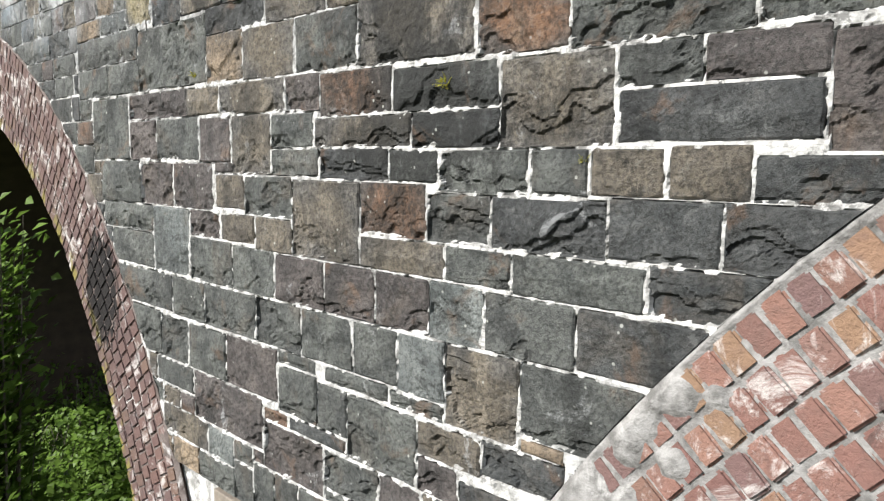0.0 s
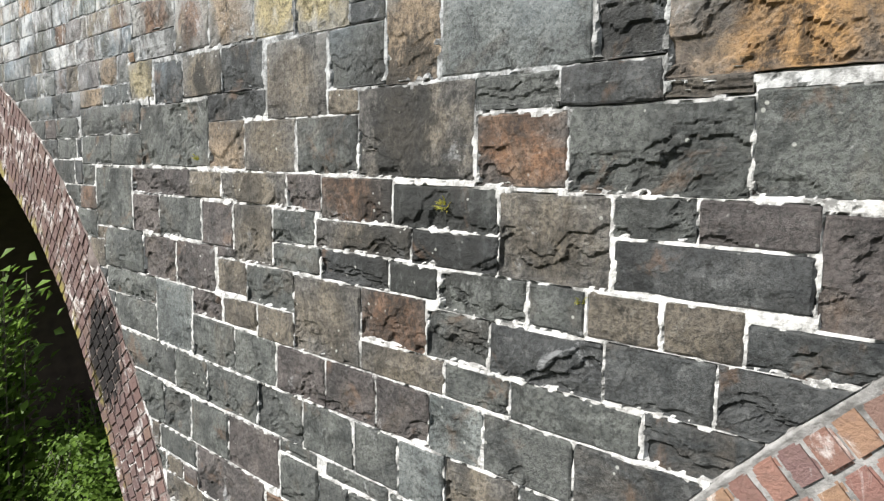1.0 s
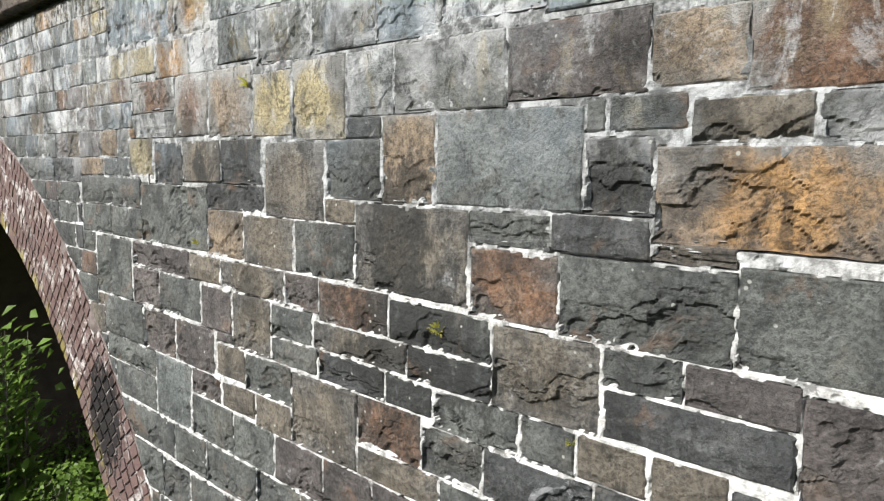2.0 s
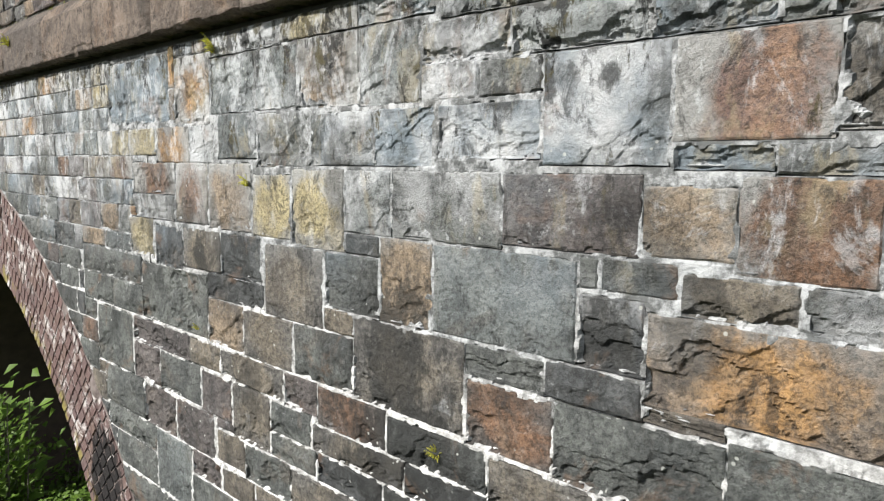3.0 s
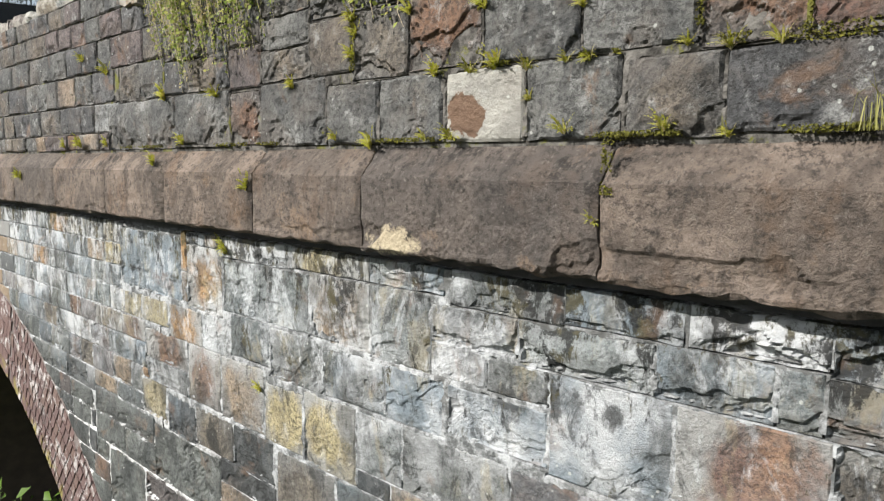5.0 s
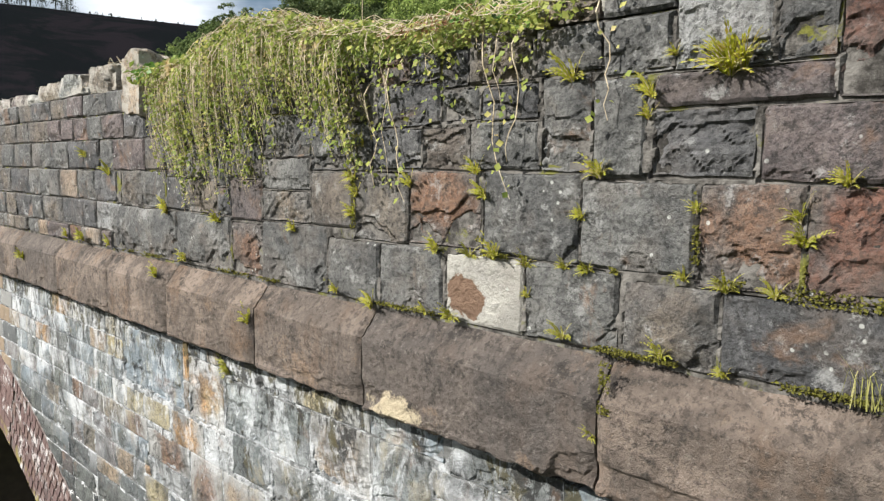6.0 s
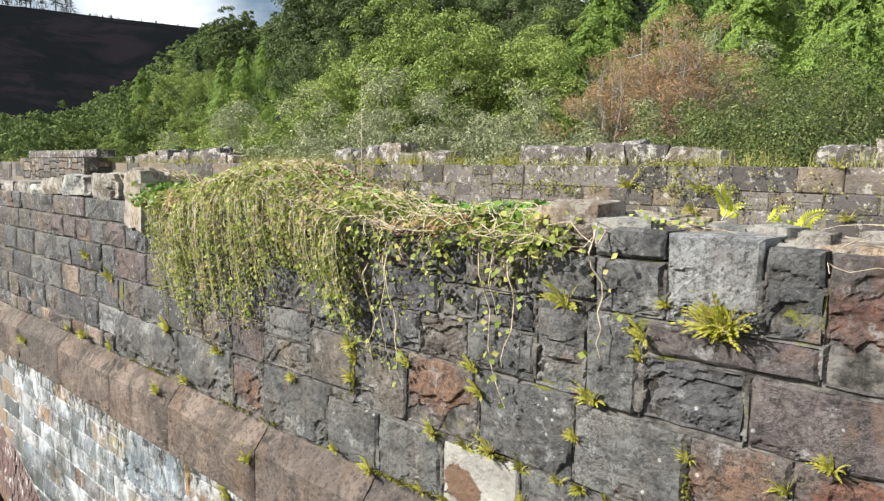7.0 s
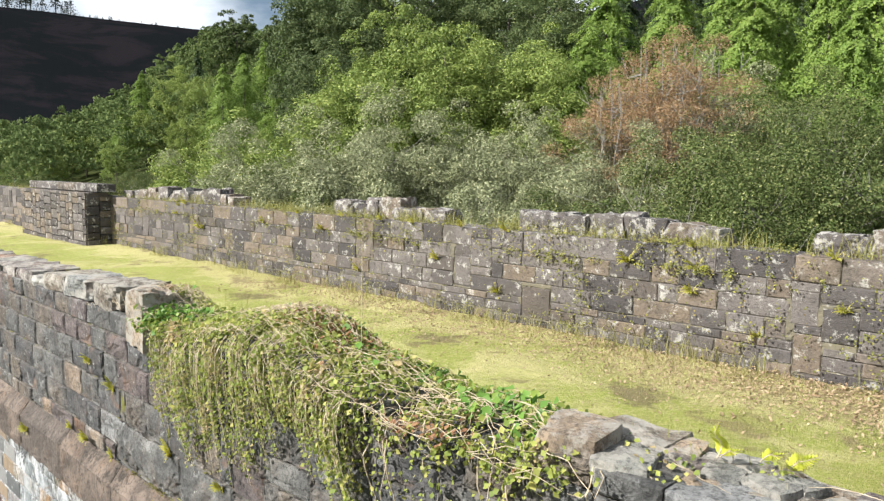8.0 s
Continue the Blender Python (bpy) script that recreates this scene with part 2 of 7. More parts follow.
def joined_stone_material(name, lo, hi, warm):
    """Sandstone for many stones in one mesh: each island takes a tone of its own."""
    k = Mat(name, 0.9, 0.2)
    r = k.island()
    col = k.mix(k.ramp(k.math("FRACT", k.math("MULTIPLY", r, 7.0)), 0.0, 1.0), lo, hi)
    col = k.mix(k.math("MULTIPLY", k.ramp(k.math("FRACT", k.math("MULTIPLY", r, 31.0)), 0.62, 0.9), 0.8), col, warm)
    col = k.mix(k.math("MULTIPLY", k.ramp(k.noise(6, 6, None, 0.65), 0.45, 0.75), 0.45), col, (0.055, 0.055, 0.055))
    col = k.mix(k.math("MULTIPLY", k.ramp(k.noise(17, 5), 0.58, 0.75), 0.5), col, (0.40, 0.40, 0.37))
    return k.done(col, k.noise(26, 7, None, 0.65), 0.8, 0.015)


def mortar_material():
    k = Mat("lime_mortar", 0.95, 0.15)
    z = k.axis(2)
    col = k.mix(k.ramp(k.noise(14, 7, None, 0.7), 0.35, 0.62), (0.26, 0.26, 0.25), (0.66, 0.66, 0.645))
    old = k.math("ADD", k.ramp(z, 6.35, 6.95), k.math("MULTIPLY", k.math("SUBTRACT", k.noise(2.0, 5), 0.5), 2.6), True)
    grey = k.mix(k.ramp(k.noise(7, 8, None, 0.76), 0.42, 0.60), (0.075, 0.080, 0.080), (0.37, 0.385, 0.39))
    col = k.mix(k.math("MULTIPLY", old, 0.90), col, grey)
    dirt_and_shade = k.math("MAXIMUM", k.ramp(k.noise(4.5, 8, None, 0.76, 0.6), 0.55, 0.62), k.math("MULTIPLY", k.ramp(z, 7.70, 7.95), k.ramp(k.noise(6, 8, None, 0.76), 0.44, 0.52)))
    # shade of the recess under the string course, painted as a dark strip
    dirt_and_shade = k.math("MAXIMUM", dirt_and_shade, k.math("MULTIPLY", k.ramp(z, 8.03, 8.06), 1.3))
    col = k.mix(k.math("MULTIPLY", dirt_and_shade, 0.72), col, (0.080, 0.080, 0.075))
    return k.done(col, k.noise(60, 6, None, 0.7), 0.8, 0.010)


def ring_mortar_material():
    k = Mat("ring_mortar", 0.95, 0.15)
    col = k.mix(k.ramp(k.noise(9, 6, None, 0.7), 0.35, 0.65), (0.14, 0.138, 0.132), (0.34, 0.336, 0.328))
    col = k.mix(k.ramp(k.noise(2.8, 6, None, 0.7, 0.6), 0.58, 0.68), col, (0.44, 0.435, 0.425))
    return k.done(col, k.noise(60, 6, None, 0.7), 0.8, 0.010)


def joint_material():
    """Old joints of the parapets: grey remains of mortar, dark earth, moss."""
    k = Mat("earthy_joint", 0.98, 0.1)
    col = k.mix(k.ramp(k.noise(9, 8, None, 0.76), 0.38, 0.60), (0.030, 0.028, 0.025), (0.145, 0.137, 0.124))
    moss = k.ramp(k.noise(5, 7, None, 0.7, 0.5), 0.56, 0.62)
    col = k.mix(k.math("MULTIPLY", moss, 0.85), col, (0.120, 0.122, 0.026))
    return k.done(col, k.noise(55, 6), 0.8, 0.012)


def brick_material():
    k = Mat("red_brick", 0.85, 0.25)
    v, r = k.shifted(), k.rand()
    col = k.mix(r, (0.185, 0.098, 0.086), (0.265, 0.148, 0.118))
    col = k.mix(k.ramp(k.math("FRACT", k.math("MULTIPLY", r, 13.0)), 0.50, 0.95), col, (0.165, 0.105, 0.100))
    col = k.mix(k.math("MULTIPLY", k.ramp(k.math("FRACT", k.math("MULTIPLY", r, 29.0)), 0.60, 0.95), 0.7), col, (0.285, 0.190, 0.115))
    col = k.mix(k.math("MULTIPLY", k.ramp(k.noise(22, 7, v, 0.7), 0.42, 0.70), 0.45), col, (0.150, 0.100, 0.086))
    old = k.ramp(k.math("MULTIPLY", k.axis(0), -1.0), 3.0, 5.0)
    col = k.mix(k.math("MULTIPLY", old, 0.80), col, (0.105, 0.074, 0.070))
    white = k.ramp(k.math("ADD", k.noise(4.4, 8, k.pos, 0.76, 0.8), k.math("MULTIPLY", old, 0.010)), 0.525, 0.64)
    col = k.mix(k.math("MULTIPLY", white, 0.7), col, (0.62, 0.60, 0.58))
    grime = k.ramp(k.noise(4.6, 6, k.scaled(k.pos, (1, 1, 0.6)), 0.7, 1.0), 0.60, 0.68)
    col = k.mix(k.math("MULTIPLY", grime, 0.55), col, (0.060, 0.052, 0.050))
    # tarry black stain where water ran over the haunch
    near = k.n.new("ShaderNodeVectorMath")
    near.operation = "DISTANCE"
    k.l.new(k.scaled(k.pos, (1.0, 1.0, 0.75)), near.inputs[0])
    near.inputs[1].default_value = (-5.24, 0.0, 5.12 * 0.75)
    reach = k.math("ADD", near.outputs["Value"], k.math("MULTIPLY", k.math("SUBTRACT", k.noise(9, 6, k.scaled(k.pos, (2.2, 1, 0.8)), 0.7), 0.5), 0.6))
    col = k.mix(k.math("SUBTRACT", 1, k.ramp(reach, 0.24, 0.34)), col, (0.016, 0.014, 0.014))
    # moss on the lower arris of the ring
    rim = k.n.new("ShaderNodeVectorMath")
    rim.operation = "DISTANCE"
    k.l.new(k.scaled(k.pos, (1.0, 0.0, 1.0)), rim.inputs[0])
    rim.inputs[1].default_value = (-9.42, 0.0, 1.62)
    moss = k.math("MULTIPLY", k.math("SUBTRACT", 1, k.ramp(rim.outputs["Value"], 5.09, 5.24)), k.ramp(k.noise(7, 5), 0.48, 0.58))
    col = k.mix(k.math("MULTIPLY", moss, 0.85), col, (0.220, 0.190, 0.050))
    return k.done(col, k.noise(45, 7, v, 0.7), 0.9, 0.012)


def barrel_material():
    k = Mat("dark_brick_soffit", 0.95, 0.1)
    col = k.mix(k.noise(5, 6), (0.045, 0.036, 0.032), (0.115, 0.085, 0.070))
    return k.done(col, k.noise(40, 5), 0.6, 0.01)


def string_material():
    k = Mat("weathered_string_stone", 0.9, 0.22)
    v = k.shifted(11)
    col = k.mix(k.ramp(k.noise(3.5, 6, v, 0.62, 0.6), 0.3, 0.7), (0.078, 0.064, 0.053), (0.255, 0.202, 0.163))
    col = k.mix(k.math("MULTIPLY", k.ramp(k.noise(5.0, 5, k.scaled(v, (1, 1, 0.7)), 0.6), 0.50, 0.68), 0.6), col, (0.155, 0.098, 0.060))
    col = k.mix(k.math("MULTIPLY", k.ramp(k.rand(), 0.25, 0.9), 0.62), col, (0.082, 0.076, 0.072))
    col = k.mix(k.math("MULTIPLY", k.ramp(k.noise(1.0, 8, k.scaled(k.pos, (9.0, 3.0, 2.2)), 0.74, 0.4), 0.53, 0.64), 0.50), col, (0.055, 0.048, 0.043))
    col = k.mix(k.math("MULTIPLY", k.ramp(k.noise(1.0, 8, k.scaled(v, (4.0, 3.0, 3.4)), 0.74, 0.4), 0.57, 0.68), 0.45), col, (0.300, 0.205, 0.135))
    blot = k.math("MULTIPLY", k.ramp(k.noise(9, 9, k.pos, 0.80), 0.54, 0.60), k.ramp(k.noise(1.7, 5), 0.45, 0.55))
    col = k.mix(k.math("MULTIPLY", k.ramp(k.noise(34, 8, v, 0.80), 0.49, 0.60), 0.62), col, (0.034, 0.030, 0.027))
    col = k.mix(k.math("MULTIPLY", blot, 0.75), col, (0.032, 0.029, 0.026))
    col = k.mix(k.math("MULTIPLY", k.ramp(k.noise(42, 8, v, 0.8), 0.54, 0.66), 0.40), col, (0.34, 0.30, 0.26))
    # fresh creamy break near one joint
    near = k.n.new("ShaderNodeVectorMath")
    near.operation = "DISTANCE"
    k.l.new(k.scaled(k.pos, (0.7, 0.7, 1.7)), near.inputs[0])
    near.inputs[1].default_value = (-2.13 * 0.7, -0.07, 8.155 * 1.7)
    reach = k.math("ADD", near.outputs["Value"], k.math("MULTIPLY", k.math("SUBTRACT", k.noise(11, 7, None, 0.76), 0.5), 0.34))
    col = k.mix(k.math("SUBTRACT", 1, k.ramp(reach, 0.06, 0.10)), col, (0.46, 0.39, 0.27))
    h = k.math("ADD", k.noise(20, 9, v, 0.75, 0.3), k.math("MULTIPLY", k.noise(180, 2, v), 0.2))
    return k.done(col, h, 1.0, 0.028)


def old_ring_mortar_material():
    k = Mat("sooty_ring_mortar", 0.95, 0.15)
    col = k.mix(k.ramp(k.noise(9, 6, None, 0.7), 0.35, 0.65), (0.100, 0.080, 0.073), (0.200, 0.172, 0.160))
    col = k.mix(k.ramp(k.noise(3.2, 7, None, 0.74, 0.6), 0.55, 0.66), col, (0.56, 0.55, 0.54))
    return k.done(col, k.noise(60, 6, None, 0.7), 0.8, 0.010)


OLDRINGMORTAR = old_ring_mortar_material()
MORTAR, RINGMORTAR, JOINT, BRICK, BARREL, STRING = mortar_material(), ring_mortar_material(), joint_material(), brick_material(), barrel_material(), string_material()


# ---- mesh helpers ----
def part(name, bm, material, parent=None, label=""):
    """Links a bmesh (or a mesh) as one object, under a parent where one is given."""
    if isinstance(bm, bmesh.types.BMesh):
        mesh = bpy.data.meshes.new(name)
        bm.to_mesh(mesh)
        bm.free()
    else:
        mesh = bm
    if material is not None and not mesh.materials:
        mesh.materials.append(material)
    ob = new(name, mesh)
    ob.parent = parent
    if label:
        tagged(ob, label)
    return ob


def mesh_of(name, verts, faces, smooth=False):
    mesh = bpy.data.meshes.new(name)
    if isinstance(faces, np.ndarray):
        n, k = faces.shape
        mesh.vertices.add(len(verts)), mesh.loops.add(n * k), mesh.polygons.add(n)
        mesh.vertices.foreach_set("co", np.asarray(verts, dtype=np.float32).ravel())
        mesh.loops.foreach_set("vertex_index", faces.astype(np.int32).ravel())
        mesh.polygons.foreach_set("loop_start", np.arange(0, n * k, k, dtype=np.int32))
        mesh.update(calc_edges=True)
        return mesh
    mesh.from_pydata([tuple(v) for v in verts], [], [tuple(f) for f in faces])
    if smooth:
        mesh.polygons.foreach_set("use_smooth", [True] * len(mesh.polygons))
    mesh.update()
    return mesh


def smooth01(v):
    v = min(1.0, max(0.0, v))
    return v * v * (3 - 2 * v)


def box_data(x0, x1, y0, y1, z0, z1):
    v = [(x, y, z) for z in (z0, z1) for y in (y0, y1) for x in (x0, x1)]
    f = [(0, 2, 3, 1), (4, 5, 7, 6), (0, 1, 5, 4), (2, 6, 7, 3), (0, 4, 6, 2), (1, 3, 7, 5)]
    return v, f


def facet(p, size):
    """Split rock: flat tilted facets that meet in sharp edges."""
    q = Vector((p.x, p.y, p.z * 1.5)) / size
    c = noise.voronoi(q)[1][0]
    tilt = noise.noise_vector(c * 5.3)
    return 0.55 * (tilt.x * (q.x - c.x) + tilt.z * (q.z - c.z)) + 0.5 * tilt.y


def spaced(length, n, rim):
    """Positions across a face: a narrow rim at each end, even steps between."""
    rim = min(rim, length * 0.12)
    return [-length / 2] + [-length / 2 + rim + (length - 2 * rim) * i / n for i in range(n + 1)] + [length / 2]


def rock_face(w, h, depth, cell, seed, relief=1.0, keep=None, wear=1.0):
    """A squared block with a split face: its centre at the origin, its face towards -y.
    The face is flat above and breaks away in ragged ledges towards its foot; a few stones bulge.
    keep(x, z) pulls a corner of the outline back to where it may lie."""
    us = spaced(w, max(3, int(w / cell)), 0.007 * wear)
    ws = spaced(h, max(2, int(h / cell)), 0.007 * wear)
    off = Vector((seed * 3.17 % 91, seed * 7.31 % 83, seed * 1.73 % 77))
    broken = (seed * 0.618034 % 1.0)
    bulge = relief * 0.022 * max(0.0, (seed * 0.754878 % 1.0) - 0.45) * wear
    tip, swing = 0.006 * noise.noise(off * 1.3), 0.006 * noise.noise(off * 2.1)
    fine = cell < 0.03
    verts = []
    for j, v in enumerate(ws):
        for i, u in enumerate(us):
            p = Vector((u, 0, v)) + off
            d = min(u + w / 2, w / 2 - u, v + h / 2, h / 2 - v)
            n1 = noise.noise(p * 4.2)
            inner = smooth01(d / (0.0065 * wear * (1 + 0.5 * noise.noise(p * 8 + Vector((3, 3, 3))))))
            out = 0.0055 * wear ** 2 + 0.003 * n1 * relief + tip * u / w + swing * v / h + bulge * smooth01(d / 0.08)
            if fine:
                n2 = noise.fractal(p * 17.0, 0.8, 2.1, 3)
                m = noise.noise(p * 3.1 + Vector((0, 7, 0))) + 0.45 * noise.noise(p * 8.3) + 0.16 * noise.noise(Vector((p.x * 19, p.y, p.z * 27))) - 1.0 * v / h + 1.05 * broken - 0.80
                s1, s2, s3 = smooth01(m / 0.05), smooth01((m - 0.34) / 0.05), smooth01((m - 0.72) / 0.05)
                out += relief * (0.0034 * n2 - 0.0075 * s1 - 0.0105 * s2 + 0.0120 * s3)
                out += relief * (0.0050 * facet(p, 0.13) + 0.0032 * facet(p, 0.045))
                if m > 0:
                    out += relief * s1 * (0.0150 * facet(p, 0.095) + 0.0065 * facet(p, 0.034))
            out = inner * max(-0.018, out)
            edge = 1 - smooth01(d / 0.02)
            du = (0.005 * noise.noise(p * 15 + Vector((9, 0, 0))) + 0.010 * (wear - 0.8) * noise.noise(p * 6 + Vector((1, 9, 0)))) * edge
            dv = (0.005 * noise.noise(p * 15 + Vector((0, 0, 9))) + 0.010 * (wear - 0.8) * noise.noise(p * 6 + Vector((0, 4, 9)))) * edge
            x, z = u + du, v + dv
            if keep is not None:
                x, z = keep(x, z)
            verts.append((x, -out, z))
    nx, nz = len(us) - 1, len(ws) - 1
    def at(i, j):
        return j * (nx + 1) + i
    faces = [(at(i, j), at(i + 1, j), at(i + 1, j + 1), at(i, j + 1)) for j in range(nz) for i in range(nx)]
    rim = [at(i, 0) for i in range(nx)] + [at(nx, j) for j in range(nz)] + [at(i, nz) for i in range(nx, 0, -1)] + [at(0, j) for j in range(nz, 0, -1)]
    base = len(verts)
    verts += [(verts[r][0], depth, verts[r][2]) for r in rim]
    m = len(rim)
    faces += [(rim[k], base + k, base + (k + 1) % m, rim[(k + 1) % m]) for k in range(m)]
    faces.append(tuple(base + k for k in range(m - 1, -1, -1)))
    return verts, faces


class Filler:
    """Packs random squared stones into what is left free of a wall, after the stones that are known."""

    def __init__(self, x0, x1, z0, z1, cell=0.015, allowed=None):
        self.x0, self.z0, self.c = x0, z0, cell
        self.nx, self.nz = int((x1 - x0) / cell), int((z1 - z0) / cell)
        self.busy = np.zeros((self.nz, self.nx), bool)
        if allowed is not None:
            for j in range(self.nz):
                for i in range(self.nx):
                    if not allowed(x0 + (i + 0.5) * cell, z0 + (j + 0.5) * cell):
                        self.busy[j, i] = True

    def take(self, a, b, c, d):
        i0, i1 = (int(round((q - self.x0) / self.c)) for q in (a, b))
        j0, j1 = (int(round((q - self.z0) / self.c)) for q in (c, d))
        self.busy[max(0, j0):max(0, j1), max(0, i0):max(0, i1)] = True

    def courses(self, rnd, a, b, z0, z1, high, wide):
        """Lays courses of stones between two heights over what is still free."""
        made, z = [], z0
        while z < z1 - 0.06:
            h = min(rnd.uniform(*high), z1 - z)
            if z1 - z - h < 0.07:
                h = z1 - z
            j0, j1 = int(round((z - self.z0) / self.c)), int(round((z + h - self.z0) / self.c))
            i, last = max(0, int((a - self.x0) / self.c)), min(self.nx, int((b - self.x0) / self.c))
            while i < last:
                if self.busy[j0:j1, i].any():
                    i += 1
                    continue
                want, k = rnd.uniform(*wide) / self.c, i
                while k < last and k - i < want and not self.busy[j0:j1, k].any():
                    k += 1
                if (k - i) * self.c > 0.09:
                    made.append((self.x0 + i * self.c, self.x0 + k * self.c, self.z0 + j0 * self.c, self.z0 + j1 * self.c))
                    self.busy[j0:j1, i:k] = True
                i = max(k, i + 1)
            z += h
        return made

    def fill(self, rnd, wide, high, small=0.07):
        made = []
        for j in range(self.nz):
            i = 0
            while i < self.nx:
                if self.busy[j, i]:
                    i += 1
                    continue
                want = rnd.uniform(*wide) / self.c
                k = i
                while k < self.nx and k - i < want and not self.busy[j, k]:
                    k += 1
                rest = k
                while rest < self.nx and rest - k < 0.09 / self.c and not self.busy[j, rest]:
                    rest += 1
                if rest == self.nx or self.busy[j, rest]:
                    k = rest
                tall = rnd.uniform(*high) / self.c
                m = j
                while m < self.nz and m - j < tall and not self.busy[m, i:k].any():
                    m += 1
                if m < self.nz and m - j >= tall:
                    more = m
                    while more < self.nz and more - m < 0.06 / self.c and not self.busy[more, i:k].any():
                        more += 1
                    if more == self.nz or self.busy[more, i:k].any():
                        m = more
                self.busy[j:m, i:k] = True
                if (k - i) * self.c > small and (m - j) * self.c > small * 0.7:
                    made.append((self.x0 + i * self.c, self.x0 + k * self.c, self.z0 + j * self.c, self.z0 + m * self.c))
                i = k
        return made


def many(name, pieces, material, parent, label=""):
    """Joins (verts, faces) pieces into one mesh."""
    vs, fs = [], []
    for v, f in pieces:
        o = len(vs)
        vs += v
        fs += [tuple(q + o for q in g) for g in f]
    ob = part(name, mesh_of(name, vs, fs), material, parent, label)
    return tagged(ob, kind="stuff")


# ---- the viaduct's plan ----
WALL_X0, WALL_X1 = -42.0, 10.0
ARCH_Z, R_OUT, R_IN = 1.62, 5.82, 5.06
ARCHES = [3.44 - 12.86 * k for k in range(0, 4)]
STRING_Z0, STRING_Z1, DECK_Z, GROUND_Z = 8.10, 8.42, 8.80, 0.2
FAR_Y, BACK_Y = 4.55, 5.10


def arch_top(x, r):
    """Height of the arch line of radius r over x, or None outside the arches."""
    for c in ARCHES:
        if abs(x - c) < r:
            return ARCH_Z + math.sqrt(r * r - (x - c) ** 2)
    return None


def outside_ring(x, z):
    return all(math.hypot(x - c, z - ARCH_Z) > R_OUT - 0.10 for c in ARCHES)

# ---- spandrel wall, piers and arches ----
def columns(x0, x1, step, low, high, y0, y1, name, material, parent=None):
    """A solid wall slab whose underside follows low(x)."""
    n = int(round((x1 - x0) / step))
    vs, fs = [], []
    for i in range(n + 1):
        x = x0 + (x1 - x0) * i / n
        a, b = low(x), high(x)
        vs += [(x, y0, a), (x, y0, b), (x, y1, b), (x, y1, a)]
    for i in range(n):
        p, q = 4 * i, 4 * i + 4
        fs += [(p, q, q + 1, p + 1), (p + 1, q + 1, q + 2, p + 2), (p + 2, q + 2, q + 3, p + 3), (p + 3, q + 3, q, p)]
    fs += [(0, 1, 2, 3), (4 * n + 3, 4 * n + 2, 4 * n + 1, 4 * n)]
    return part(name, mesh_of(name, vs, fs), material, parent)


def wall_low(x):
    z = arch_top(x, R_OUT)
    return GROUND_Z - 0.5 if z is None else z


wall_south = columns(WALL_X0, WALL_X1, 0.05, wall_low, lambda x: STRING_Z0 - 0.002, 0.045, 0.55, "wall_south", MORTAR)
tagged(wall_south, "viaduct spandrel wall of rock-faced sandstone with white lime pointing", "wall", kind="structure")
wall_north = columns(WALL_X0, WALL_X1, 0.10, wall_low, lambda x: DECK_Z - 0.3, BACK_Y - 0.5, BACK_Y, "wall_north", MORTAR)
tagged(wall_north, "outer spandrel wall on the far side of the viaduct", "wall", kind="structure")


def arch_parts(cx):
    """Brick barrel with its ring face, from springing to springing."""
    steps, vs, fs = 72, [], []
    for i in range(steps + 1):
        a = math.pi * i / steps
        c, s = math.cos(a), math.sin(a)
        for r, y in ((R_IN, 0.004), (R_OUT, 0.004), (R_OUT, BACK_Y - 0.01), (R_IN, BACK_Y - 0.01)):
            vs.append((cx + r * c, y, ARCH_Z + r * s))
    for i in range(steps):
        p, q = 4 * i, 4 * i + 4
        fs += [(p, p + 1, q + 1, q), (p + 1, p + 2, q + 2, q + 1), (p + 2, p + 3, q + 3, q + 2), (p + 3, p, q, q + 3)]
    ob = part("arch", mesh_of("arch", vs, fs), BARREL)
    ob.data.materials.append(RINGMORTAR)
    for i in range(steps):
        ob.data.polygons[4 * i].material_index = 1
    return tagged(ob, "segmental arch of red brick rings with dark soffit", "arch", kind="structure")


arches = [arch_parts(c) for c in ARCHES]
for _i, _c in enumerate(ARCHES[:-1]):
    # pier between two arches, below the springing, and the filling above the vaults
    x0, x1 = ARCHES[_i + 1] + R_IN, _c - R_IN
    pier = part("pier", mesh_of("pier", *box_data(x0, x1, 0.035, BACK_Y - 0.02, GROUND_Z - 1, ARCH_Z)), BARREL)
    tagged(pier, "stone pier between two arches of the viaduct", "pier", kind="structure")

# ---- stones of the spandrel wall ----
wall_filler = Filler(-12.0, 1.2, 4.2, STRING_Z0 - 0.04, 0.015, outside_ring)
_stone_no, _laid, _laid_above = [0], [], []


def clear_of_ring(cx, cz):
    """Trims a stone against the arch rings."""
    def keep(x, z):
        for c in ARCHES[:2]:
            dx, dz = cx + x - c, cz + z - ARCH_Z
            r = math.hypot(dx, dz)
            if r < R_OUT + 0.018:
                g = (R_OUT + 0.018) / r
                x, z = c + dx * g - cx, ARCH_Z + dz * g - cz
        return x, z
    return keep


